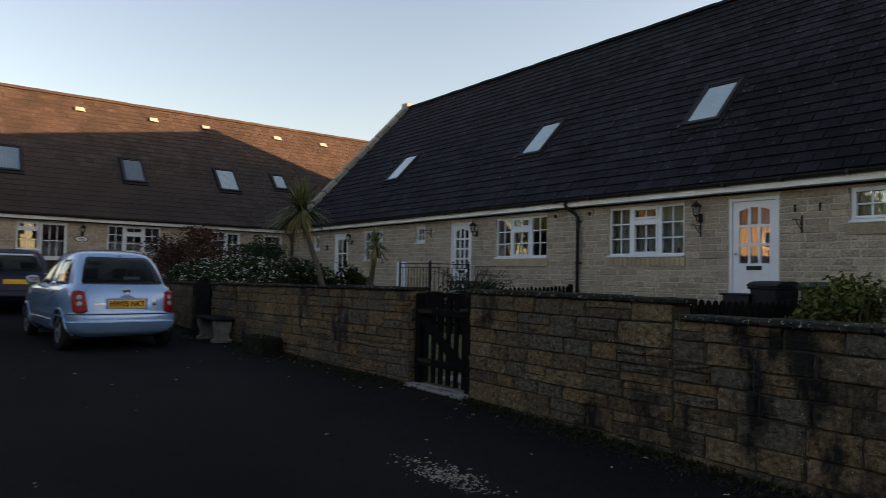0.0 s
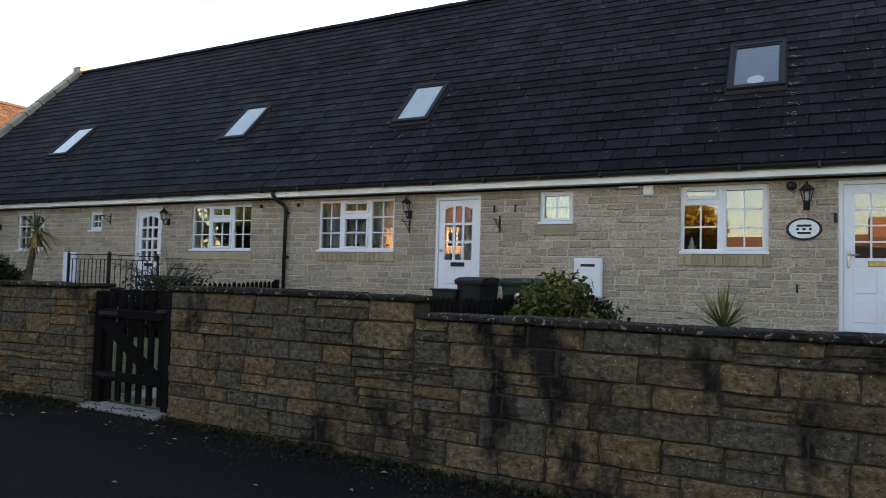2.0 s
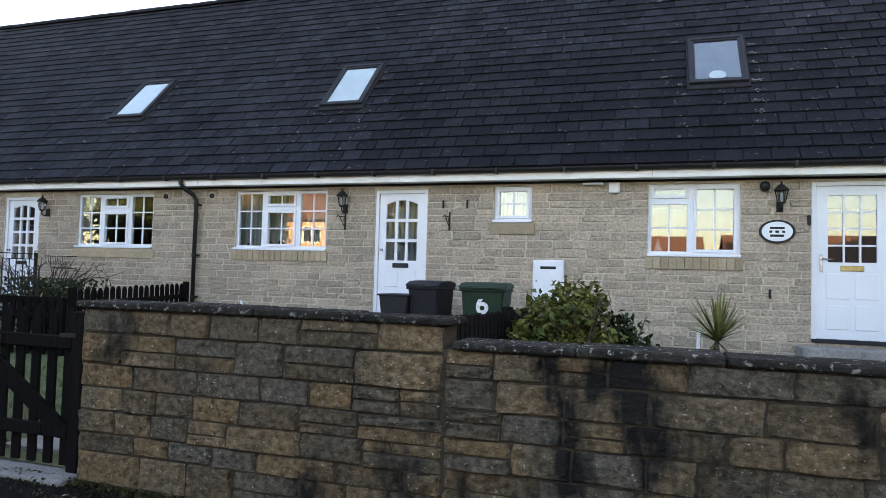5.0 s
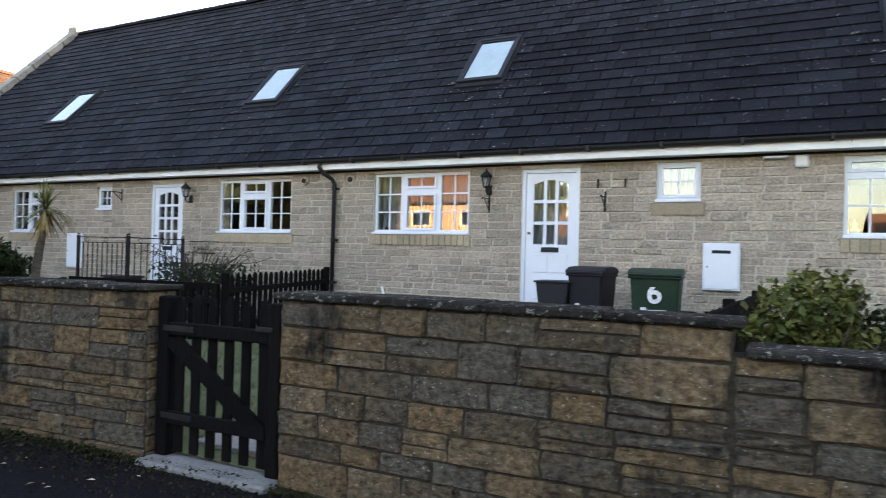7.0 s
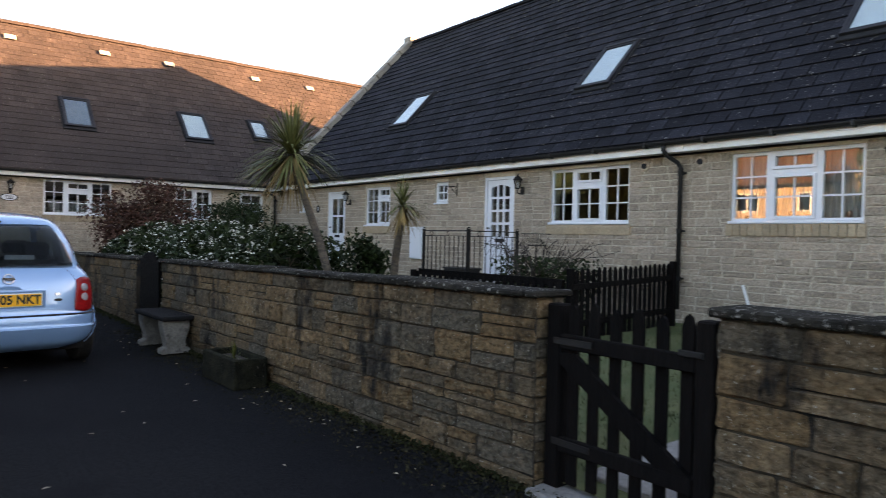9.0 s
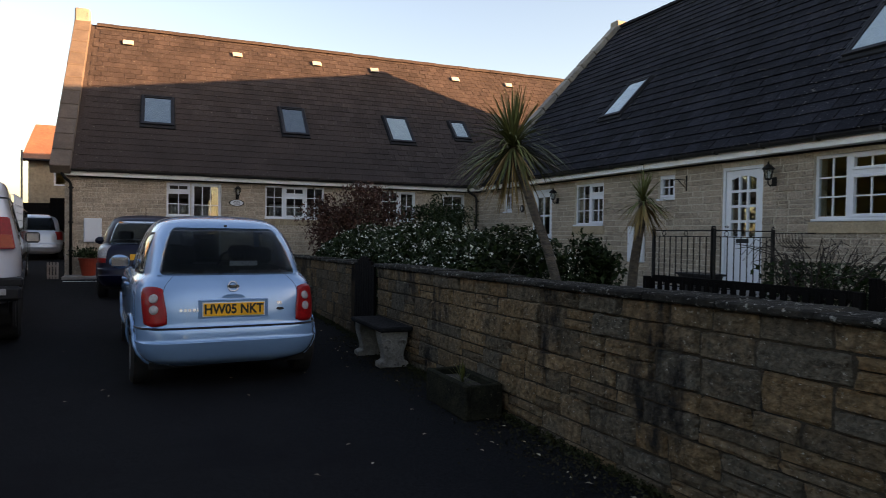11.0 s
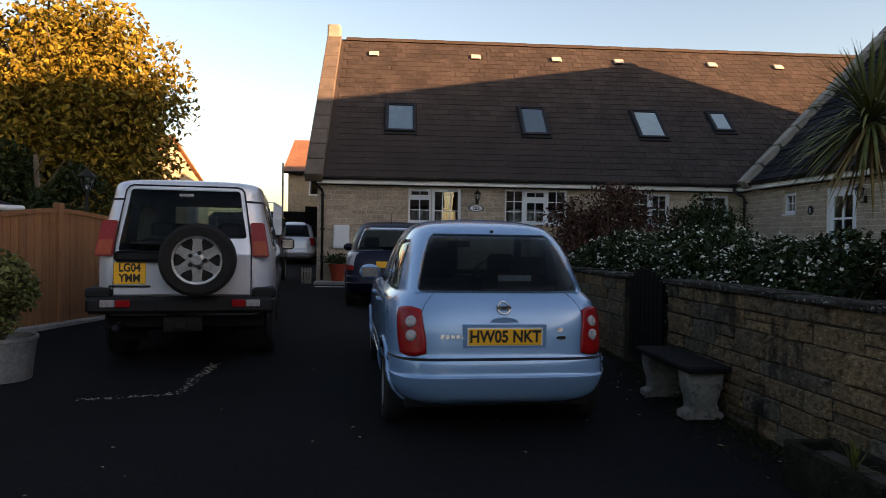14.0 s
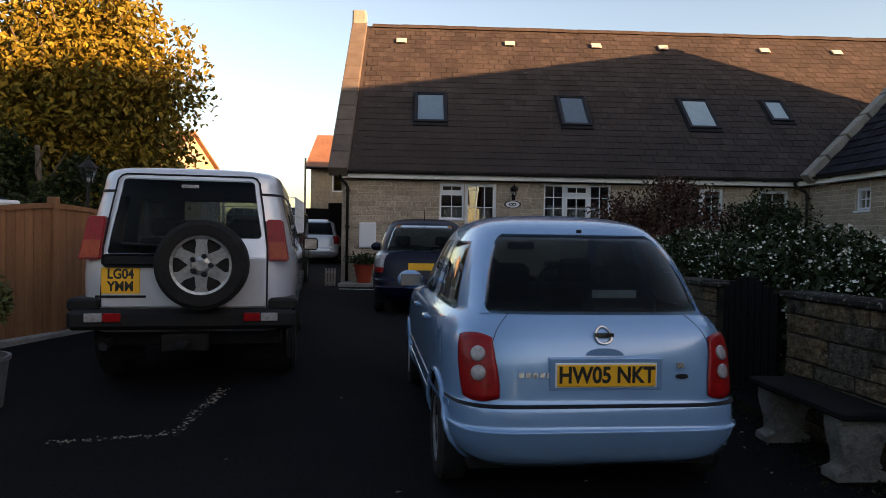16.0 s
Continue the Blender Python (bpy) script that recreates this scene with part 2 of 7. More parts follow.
# ---- ground ----
bm = bmesh.new()
cols = [-400, -30, -3, 3, 20, 400]
ring = [[bm.verts.new((x, y, G(max(-30, min(20, x))))) for y in (-400, 400)] for x in cols]
for a, b in zip(ring, ring[1:]):
    bm.faces.new((a[0], b[0], b[1], a[1]))
tagged(obj("ground", bm, M["asphalt"]), "dark worn asphalt yard with a gentle slope", "ground", kind="structure")

# ---- the long row ----
long_holes = list(WIN_A.values()) + list(DOOR_A.values())
bm = bmesh.new()
wall_boxes(bm, AX0 - 0.3, AX1, -0.4, 2.62, 0.012, 0.3, long_holes)
wall_a = tagged(obj("wall_long_row", bm, M["mortar"]), "pale squared-stone cottage front with lime mortar joints", "wall", kind="structure")
tagged(obj("wall_long_back", boxes((AX0, AX1, 9.0, 9.3, -0.4, 2.7)), M["mortar"]), "plain stone back wall of the long row", "wall", kind="structure")
tagged(obj("floor_long_row", boxes((AX0, AX1, 0.3, 9.0, 0.3, 0.44)), M["interior"]), "plain floor inside the cottages", "floor", kind="structure")
tagged(obj("ceiling_long_row", boxes((AX0, AX1, 0.3, 9.0, 2.66, 2.72)), M["interior"]), "plain ceiling inside the cottages", "ceiling", kind="structure")
for i, x in enumerate((-6.9, -0.9, 5.6, 11.5)):
    tagged(obj("wall_party", boxes((x - 0.1, x + 0.1, 0.3, 9.0, 0.3, 2.66)), M["interior"]), "plain party wall between two cottages", "wall", kind="structure")
tagged(obj("wall_mid", boxes((AX0, AX1, 4.0, 4.1, 0.44, 2.66)), M["interior"]), "plain inner wall behind the front rooms", "wall", kind="structure")


def roof_slab(x0, x1, PITCH):
    t = 0.06
    e = -0.25
    out = [(e, EAVE_Z), (RIDGE_Y, EAVE_Z + PITCH * (RIDGE_Y - e)), (2 * RIDGE_Y - e, EAVE_Z), (2 * RIDGE_Y - e, EAVE_Z - t), (RIDGE_Y, EAVE_Z + PITCH * (RIDGE_Y - e) - t * 1.6), (e, EAVE_Z - t)]
    b = bmesh.new()
    prism(b, out, x0, x1, Matrix(((0, 1, 0, 0), (1, 0, 0, 0), (0, 0, 1, 0), (0, 0, 0, 1))))
    return b


roof_a = tagged(obj("roof_long_row", roof_slab(-14.1, AX1, PITCH), M["slate"]), "steep dark tiled roof of the long row", "roof", kind="structure")
bm = bmesh.new()
prism(bm, [(0, 2.6), (RIDGE_Y, EAVE_Z + PITCH * RIDGE_Y), (2 * RIDGE_Y, 2.6)], -14.38, -14.12, Matrix(((0, 1, 0, 0), (1, 0, 0, 0), (0, 0, 1, 0), (0, 0, 0, 1))))
tagged(obj("wall_gable", bm, M["mortar"]), "stone gable wall at the end of the long row", "wall", kind="structure")

# ---- the cross row ----
bm = bmesh.new()
wall_boxes(bm, BY0, BY1, -0.4, 2.62, 0.012, 0.3, list(WIN_B.values()))
wall_b = tagged(obj("wall_cross_row", bm, M["mortar"], loc=MB), "honey-coloured stone front of the cross row", "wall", kind="structure")
for y0, y1, nm in ((9.0, 9.3, "wall_cross_back"), (4.0, 4.1, "wall_cross_mid")):
    tagged(obj(nm, boxes((BY0, BY1, y0, y1, -0.4, 2.7)), M["interior"], loc=MB), "plain wall of the cross row", "wall", kind="structure")
tagged(obj("ceiling_cross_row", boxes((BY0, BY1, 0.3, 9.0, 2.66, 2.72)), M["interior"], loc=MB), "plain ceiling inside the cross row", "ceiling", kind="structure")
bm = bmesh.new()
prism(bm, [(0.0, -0.4), (0, 2.62), (RIDGE_Y, EAVE_Z + PITCH_B * RIDGE_Y), (2 * RIDGE_Y, 2.62), (2 * RIDGE_Y, -0.4)], BY0 - 0.02, BY0 + 0.25, Matrix(((0, 1, 0, 0), (1, 0, 0, 0), (0, 0, 1, 0), (0, 0, 0, 1))))
tagged(obj("wall_cross_gable", bm, M["stone"], loc=MB), "stone gable wall of the cross row", "wall", kind="structure")
roof_b = tagged(obj("roof_cross_row", roof_slab(BY0 - 0.03, BY1, PITCH_B), M["slate_b"], loc=MB), "steep brown tiled roof lit orange along its top", "roof", kind="structure")


# ---- roof frames, eaves ----
def roof_frame(base, pitch):
    """x along the eave, y up the slope, z out of it."""
    k = math.sqrt(1 + pitch * pitch)
    return base @ Matrix(((1, 0, 0, 0), (0, 1 / k, -pitch / k, -0.25), (0, pitch / k, 1 / k, EAVE_Z), (0, 0, 0, 1)))


RA, RB = roof_frame(Matrix.Identity(4), PITCH), roof_frame(MB, PITCH_B)
SLOPE_A = (RIDGE_Y + 0.25) * math.sqrt(1 + PITCH * PITCH)
SLOPE_B = (RIDGE_Y + 0.25) * math.sqrt(1 + PITCH_B * PITCH_B)
ID = Matrix.Identity(4)

for nm, base, x0, x1 in (("long", ID, -15.0, AX1), ("cross", MB, BY0, -0.12)):
    tagged(obj("soffit_" + nm, boxes((x0, x1, -0.199, 0.02, 2.652, 2.668)), M["fascia"], loc=base), "white boarded soffit under the eaves", "soffit", kind="structure")
    fas = thing("fascia_" + nm, base, "white painted fascia board along the eaves", "fascia", kind="structure")
    x = x0
    while x < x1 - 0.1:
        e = min(x1, x + 3.6)
        part("board", boxes((x, e - 0.004, -0.222, -0.2, 2.645, 2.78), bevel=0.003), M["fascia"], fas)
        x = e
    gut = thing("gutter_" + nm, base, "black plastic half-round gutter under the tiles", "gutter", kind="structure")
    bm = bmesh.new()
    prof = [(0.055 * math.cos(a), 0.055 * math.sin(a)) for a in [math.pi + k * math.pi / 8 for k in range(9)]]
    prof += [(r * 0.9, z * 0.9) for r, z in prof[::-1]]
    prism(bm, [(-0.275 + r, 2.80 + z) for r, z in prof], x0, x1, Matrix(((0, 1, 0, 0), (1, 0, 0, 0), (0, 0, 1, 0), (0, 0, 0, 1))))
    part("channel", bm, M["black"], gut)
    x = x0 + 0.5
    while x < x1:
        part("bracket", boxes((x - 0.02, x + 0.02, -0.34, -0.222, 2.735, 2.81), bevel=0.006), M["black"], gut)
        x += 0.95


# ---- windows ----
def curtain(base, x0, x1, z0, z1, y, m, folds=14, nm="net_curtain", label="white net curtain hanging behind the panes", cat="curtain"):
    bm = bmesh.new()
    cols, rows = folds * 4, 2
    g = [[bm.verts.new((x0 + (x1 - x0) * i / cols, y + 0.018 * math.sin(i * math.tau / 4 + 0.4 * math.sin(i)), z0 + (z1 - z0) * j / rows)) for i in range(cols + 1)] for j in range(rows + 1)]
    for a, b in zip(g, g[1:]):
        for i in range(cols):
            bm.faces.new((a[i], a[i + 1], b[i + 1], b[i]))
    bmesh.ops.solidify(bm, geom=bm.faces[:], thickness=0.003)
    return tagged(obj(nm, bm, m, loc=base, smooth=True), label, cat)


def window(name, base, dims, cells, label, sill=True, y=0.07, fr=0.045):
    """cells: x0, x1, z0, z1 as shares of the opening, columns and rows of small panes, and whether that light opens."""
    x0, x1, z0, z1 = dims
    w, h = x1 - x0, z1 - z0
    e = thing(name, base, label, "window", kind="structure")
    bm = bmesh.new()
    bars = bmesh.new()
    for a, b, c, d, cols, rows, opens in cells:
        ax, bx, cz, dz = x0 + a * w, x0 + b * w, z0 + c * h, z0 + d * h
        t = fr if not opens else fr * 0.75
        for q in ((ax, ax + t, cz, dz), (bx - t, bx, cz, dz), (ax + t, bx - t, cz, cz + t), (ax + t, bx - t, dz - t, dz)):
            box(bm, q[0], q[1], y - 0.012, y + 0.05, q[2], q[3])
        ax, bx, cz, dz = ax + t, bx - t, cz + t, dz - t
        if opens:
            s = 0.042
            cb = boxes((ax, ax + s, y - 0.03, y + 0.04, cz, dz), (bx - s, bx, y - 0.03, y + 0.04, cz, dz),
                       (ax + s, bx - s, y - 0.03, y + 0.04, cz, cz + s), (ax + s, bx - s, y - 0.03, y + 0.04, dz - s, dz), bevel=0.004)
            part("casement", cb, M["white"], e)
            ax, bx, cz, dz = ax + s, bx - s, cz + s, dz - s
        part("pane", boxes((ax, bx, y + 0.012, y + 0.018, cz, dz)), M["glass"], e)
        g = 0.011
        for k in range(1, cols):
            cx = ax + (bx - ax) * k / cols
            box(bars, cx - g, cx + g, y + 0.002, y + 0.026, cz, dz)
        for k in range(1, rows):
            zz = cz + (dz - cz) * k / rows
            box(bars, ax, bx, y + 0.0, y + 0.024, zz - g, zz + g)
    part("window_frame", bm, M["white"], e)
    if len(bars.verts):
        part("glazing_bars", bars, M["white"], e)
    else:
        bars.free()
    if sill:
        part("window_sill", boxes((x0 - 0.012, x1 + 0.012, -0.03, y + 0.02, z0 - 0.03, z0 + 0.008), bevel=0.006), M["white"], e)
    return e


COTTAGE = [(0, 0.31, 0, 1, 2, 3, False), (0.31, 0.68, 0.70, 1, 2, 1, True), (0.31, 0.68, 0, 0.70, 2, 2, True), (0.68, 1, 0, 1, 2, 3, False)]
lbl = "white plastic cottage window with small panes"
window("window_1", ID, WIN_A["w6"], COTTAGE, lbl)
window("window_2", ID, WIN_A["w5"], COTTAGE, lbl)
window("window_3", ID, WIN_A["w7"], [(0, 0.47, 0.76, 1, 1, 1, True), (0, 0.47, 0, 0.76, 2, 2, False), (0.47, 1, 0, 1, 2, 3, True)], "white plastic two-light window with a top vent")
window("window_4", ID, WIN_A["sw6"], [(0, 1, 0, 1, 2, 2, True)], "small white plastic window of four panes")
window("window_5", ID, WIN_A["sw5"], [(0, 1, 0, 1, 2, 2, True)], "small white plastic window of four panes")
window("window_6", ID, WIN_A["w4"], [(0, 0.5, 0, 1, 2, 3, False), (0.5, 1, 0.7, 1, 2, 1, True), (0.5, 1, 0, 0.7, 2, 2, True)], lbl)
window("window_7", ID, WIN_A["sw4"], [(0, 1, 0, 1, 2, 2, True)], "small white plastic window of four panes")
window("window_8", MB, WIN_B["b1"], [(0, 1, 0.72, 1, 2, 1, True), (0, 1, 0, 0.72, 2, 2, False)], lbl)
window("window_9", MB, WIN_B["bd"], [(0, 1, 0.46, 1, 3, 2, True), (0, 1, 0, 0.46, 1, 1, False)], "white glazed door beside the window", sill=False)
window("window_10", MB, WIN_B["b2"], COTTAGE, lbl)
window("window_11", MB, WIN_B["b3"], [(0, 0.5, 0, 1, 2, 3, False), (0.5, 1, 0, 1, 2, 2, True)], lbl)
window("window_12", MB, WIN_B["b4"], [(0, 1, 0, 1, 2, 3, True)], lbl)
M["net"] = mat("net_cloth", (0.50, 0.49, 0.47), (0.44, 0.43, 0.41), 0.9, s1=5, bump=0.03, fine_by=0.08)
M["blind"] = mat("cream_blind", (0.70, 0.66, 0.58), (0.62, 0.58, 0.5), 0.9, s1=5, bump=0.05)
M["stake"] = mat("white_stake", (0.7, 0.7, 0.68), (0.6, 0.6, 0.58), 0.6, fine_by=0.1)
M["pot_red"] = mat("red_brown_pot", (0.30, 0.10, 0.06), (0.22, 0.07, 0.05), 0.6)
curtain(ID, 0.05, 0.5, 1.68, 2.55, 0.2, M["net"], 7)
curtain(ID, 1.2, 1.65, 1.68, 2.55, 0.2, M["net"], 7)
# Cream sheet standing in for the warm reflection in the middle panes.
curtain(ID, 0.5, 1.2, 1.68, 2.55, 0.27, M["blind"], 9, "cream_blind", "cream sheet behind the middle panes, coloured like their warm reflection", "blind")
curtain(ID, 2.62, 3.27, 1.45, 2.45, 0.2, M["net"], 8)
curtain(ID, 4.45, 4.9, 2.12, 2.56, 0.2, M["net"], 6)
curtain(MB, -6.1, -4.7, 1.74, 2.1, 0.2, M["net"], 12)
curtain(MB, -8.66, -8.18, 1.74, 2.05, 0.2, M["net"], 6)
curtain(MB, -8.0, -7.47, 1.5, 2.0, 0.2, M["net"], 6)
for k, x in enumerate((0.15, 0.55, 0.75, 0.95, 1.1, 1.45)):
    bm = bmesh.new()
    spin(bm, [(0.03, 0), (0.045, 0.03), (0.04, 0.07 + 0.02 * (k % 3)), (0.02, 0.09 + 0.02 * (k % 3))], 10, pose(x, 0.22, 1.648))
    tagged(obj("ornament", bm, M["pot_red" if k % 2 else "dark_frame"], smooth=True), "small dark ornament on the inner window ledge", "ornament", "ornaments on the ledge")
tagged(obj("ledge", boxes((0.0, 1.685, 0.14, 0.34, 1.62, 1.648)), M["white"]), "white inner window ledge", "window ledge", kind="structure")
bm = bmesh.new()
spin(bm, [(0.05, 0), (0.055, 0.05), (0.03, 0.09), (0.035, 0.12), (0.015, 0.16), (0.012, 0.19)], 12, pose(6.68, 0.22, 1.668))
tagged(obj("figurine", bm, M["net"], smooth=True), "small pale china ornament on the window ledge", "ornament")
tagged(obj("ledge.001", boxes((6.55, 7.70, 0.14, 0.34, 1.64, 1.668)), M["white"]), "white inner window ledge", "window ledge", kind="structure")


# ---- brick bands under the sills ----
def sill_band(base, x0, x1, z1, h=0.16, w=0.105):
    e = thing("sill_band", base, "band of upright honey-coloured bricks under the window", "brickwork", kind="structure")
    me = None
    n = max(1, round((x1 - x0) / w))
    for i in range(n):
        if me is None:
            ob = part("brick", boxes((-w / 2 + 0.005, w / 2 - 0.005, -0.022, 0.05, -h, 0), bevel=0.005), M["brick_warm"], e)
            me = ob.data
        else:
            ob = new("brick", me)
            ob.parent = e
        ob.location = (x0 + (i + 0.5) * (x1 - x0) / n, 0, z1 - 0.035)


for k in ("w7", "w6"):
    a = WIN_A[k]
    sill_band(ID, a[0] - 0.04, a[1] + 0.04, a[2])
for k in ("w5", "sw6", "w4"):
    a = WIN_A[k]
    tagged(obj("sill_stone", boxes((a[0] - 0.06, a[1] + 0.06, -0.02, 0.05, a[2] - 0.2, a[2] - 0.036), bevel=0.006), M["brick_warm"]), "flat honey-coloured stone under the window", "stone", kind="structure")
a = WIN_B["b2"]
sill_band(MB, a[0] - 0.04, a[1] + 0.04, a[2])


# ---- doors ----
M["chrome"] = mat("satin_chrome", (0.6, 0.6, 0.6), (0.5, 0.5, 0.5), 0.25, 1.0, bump=0.02)
M["brass"] = mat("dull_brass", (0.5, 0.36, 0.16), (0.42, 0.3, 0.13), 0.35, 0.9, bump=0.03)


def door(name, base, dims, cols, rows, glass, label, arch=False, style="panel"):
    """glass: from and to, as shares of the height, of the glazed upper half."""
    x0, x1, z0, z1 = dims
    e = thing(name, base, label, "door", kind="structure")
    f = 0.055
    part("door_frame", boxes((x0, x0 + f, 0.03, 0.13, z0, z1), (x1 - f, x1, 0.03, 0.13, z0, z1), (x0 + f, x1 - f, 0.03, 0.13, z1 - f, z1), bevel=0.004), M["white"], e)
    a, b, c, d = x0 + f + 0.004, x1 - f - 0.004, z0 + 0.02, z1 - f - 0.004
    g0, g1 = c + (d - c) * glass[0], c + (d - c) * glass[1]
    st = 0.11 if style == "panel" else 0.13
    leaf = bmesh.new()
    wall_boxes(leaf, a, b, c, d, 0.055, 0.1, [(a + st, b - st, g0, g1)])
    lf = part("door_leaf", leaf, M["white"], e)
    bars = bmesh.new()
    gx0, gx1 = a + st, b - st
    bw = 0.022 if style == "panel" else 0.011
    for k in range(1, cols):
        cx = gx0 + (gx1 - gx0) * k / cols
        box(bars, cx - bw, cx + bw, 0.058, 0.095, g0, g1)
    for k in range(1, rows):
        zz = g0 + (g1 - g0) * k / rows
        box(bars, gx0, gx1, 0.060, 0.093, zz - bw, zz + bw)
    if arch:
        n = 14
        for k in range(n):
            u = (k + 0.5) / n * 2 - 1
            drop = 0.06 * u * u
            if drop > 0.004:
                box(bars, gx0 + (gx1 - gx0) * k / n, gx0 + (gx1 - gx0) * (k + 1) / n, 0.059, 0.094, g1 - drop, g1)
    part("glazing_bars", bars, M["white"], e)
    part("pane", boxes((gx0, gx1, 0.072, 0.078, g0, g1)), M["glass"], e)
    pan = bmesh.new()
    mid = (a + b) / 2
    rowsp = ((c + 0.12, c + 0.42), (c + 0.5, g0 - 0.14)) if g0 - c > 0.85 else ((c + 0.12, g0 - 0.16),)
    for p0, p1 in rowsp:
        for q0, q1 in ((a + 0.11, mid - 0.035), (mid + 0.035, b - 0.11)):
            box(pan, q0, q1, 0.045, 0.056, p0, p1, bevel=0.006)
    for k in range(2):
        pass
    part("panel_moulding", pan, M["white"], e)
    lp = g0 - 0.075
    part("letter_plate", boxes((mid - 0.13, mid + 0.13, 0.04, 0.057, lp - 0.035, lp + 0.035), bevel=0.006), M["brass" if style != "panel" else "dark_frame"], e, "metal letter plate")
    hb = bmesh.new()
    hx = a + 0.055
    if style == "panel":
        spin(hb, [(0.022, 0), (0.022, 0.012), (0.01, 0.02), (0.01, 0.035), (0.022, 0.045), (0.016, 0.06)], 12, pose(hx, 0.055, g0 + 0.16, 90))
    else:
        box(hb, hx - 0.016, hx + 0.016, 0.04, 0.057, g0 - 0.13, g0 + 0.1, bevel=0.005)
        tube(hb, [(hx, 0.05, g0 + 0.04), (hx, 0.0, g0 + 0.04), (hx + 0.12, 0.0, g0 + 0.035)], 0.009)
    part("door_handle", hb, M["chrome"], e, "metal door handle")
    part("threshold", boxes((x0, x1, -0.03, 0.13, z0 - 0.03, z0 + 0.018), bevel=0.004), M["dark_frame"], e)
    return e


door("door_1", ID, DOOR_A["d6"], 3, 3, (0.47, 0.95), "white painted front door with nine small panes", True)
door("door_2", ID, DOOR_A["d5"], 3, 4, (0.42, 0.95), "white painted front door with twelve small panes", True)
door("door_3", ID, DOOR_A["d7"], 3, 4, (0.5, 0.94), "white plastic front door with a half-glazed top", style="pvc")
door("door_4", ID, DOOR_A["d4"], 2, 2, (0.45, 0.93), "white painted front door with dark panes")


# ---- small fixtures on the stone ----
def lantern(x, z, base=ID, s=1.0):
    e = thing("wall_lantern", base @ pose(x, 0, z), "black iron coach lantern fixed to the stone", "lantern", "lanterns beside the doors")
    bm = bmesh.new()
    box(bm, -0.04, 0.04, -0.02, 0.0, -0.16 * s, -0.02)
    tube(bm, [(0, -0.01, -0.1), (0, -0.09, -0.16), (0, -0.14, -0.12), (0, -0.14, -0.06)], 0.011)
    part("bracket", bm, M["iron"], e)
    bm = bmesh.new()
    spin(bm, [(0.035, -0.07), (0.045, -0.055), (0.045, -0.045)], 6, pose(0, -0.14, 0))
    for k in range(6):
        an = k * math.tau / 6
        tube(bm, [(0.045 * math.cos(an), -0.14 + 0.045 * math.sin(an), -0.05), (0.075 * math.cos(an), -0.14 + 0.075 * math.sin(an), 0.1)], 0.006, 5)
    part("cage", bm, M["iron"], e)
    bm = bmesh.new()
    spin(bm, [(0.042, -0.045), (0.07, 0.098)], 6, pose(0, -0.14, 0))
    part("lantern_glass", bm, M["glass"], e)
    bm = bmesh.new()
    spin(bm, [(0.02, -0.04), (0.02, 0.05), (0.008, 0.07)], 8, pose(0, -0.14, 0))
    part("bulb", bm, M["net"], e)
    bm = bmesh.new()
    spin(bm, [(0.095, 0.098), (0.09, 0.112), (0.04, 0.165), (0.02, 0.175), (0.012, 0.2), (0.006, 0.22)], 12, pose(0, -0.14, 0))
    part("lantern_cap", bm, M["iron"], e, smooth=True)
    return e


lantern(2.02, 2.36)
lantern(8.16, 2.36)
lantern(-4.04, 2.32)
lantern(-10.27, 2.28)
lantern(-6.95, 2.36, MB)


def basket_bracket(x, z, side=-1):
    bm = bmesh.new()
    box(bm, -0.012, 0.012, -0.012, 0.0, -0.14, 0.14)
    tube(bm, [(0, -0.01, 0.06), (0, -0.27 * abs(side), 0.06), (0, -0.3 * abs(side), 0.04)], 0.008, 6)
    tube(bm, [(0, -0.01, -0.1), (0, -0.08, -0.04), (0, -0.14, 0.0), (0, -0.2, 0.055)], 0.007, 6)
    tube(bm, [(0, -0.03 + 0.03 * math.cos(a), 0.01 + 0.03 * math.sin(a)) for a in [k * 0.6 for k in range(9)]], 0.005, 5)
    tagged(obj("hanging_bracket", bm, M["iron"], loc=pose(x, 0, z)), "empty black iron hanging-basket bracket on the stone", "bracket", "basket brackets")


basket_bracket(2.02, 2.08)
basket_bracket(3.73, 2.08)
basket_bracket(-5.95, 2.33)

e = thing("meter_box", pose(5.22, 0, 1.23), "white plastic meter box on the stone wall", "meter box")
part("body", boxes((-0.22, 0.22, -0.06, 0.0, -0.3, 0.3), bevel=0.008), M["white"], e)
part("door", boxes((-0.2, 0.2, -0.072, -0.058, -0.28, 0.28), bevel=0.006), M["white"], e)
part("lock", boxes((-0.17, -0.155, -0.078, -0.071, -0.01, 0.01)), M["black"], e)
part("label", boxes((-0.11, 0.11, -0.075, -0.071, 0.17, 0.21)), M["dark_frame"], e)
e = thing("meter_box", MB @ pose(-10.4, 0, 1.31), "pale grey plastic meter box on the stone wall", "meter box")
part("body", boxes((-0.2, 0.2, -0.06, 0.0, -0.3, 0.3), bevel=0.008), M["white"], e)
part("door", boxes((-0.18, 0.18, -0.072, -0.058, -0.28, 0.28), bevel=0.006), M["white"], e)
e = thing("meter_box", pose(-7.3, 0, 1.2), "tall white plastic meter box beside the landing", "meter box")
part("body", boxes((-0.24, 0.24, -0.06, 0.0, -0.36, 0.36), bevel=0.008), M["white"], e)
part("door", boxes((-0.22, 0.22, -0.072, -0.058, -0.34, 0.34), bevel=0.006), M["white"], e)
part("lock", boxes((-0.19, -0.175, -0.078, -0.071, -0.01, 0.01)), M["black"], e)
e = thing("alarm_box", pose(6.1, 0, 2.54), "small white alarm box under the eaves", "alarm box")
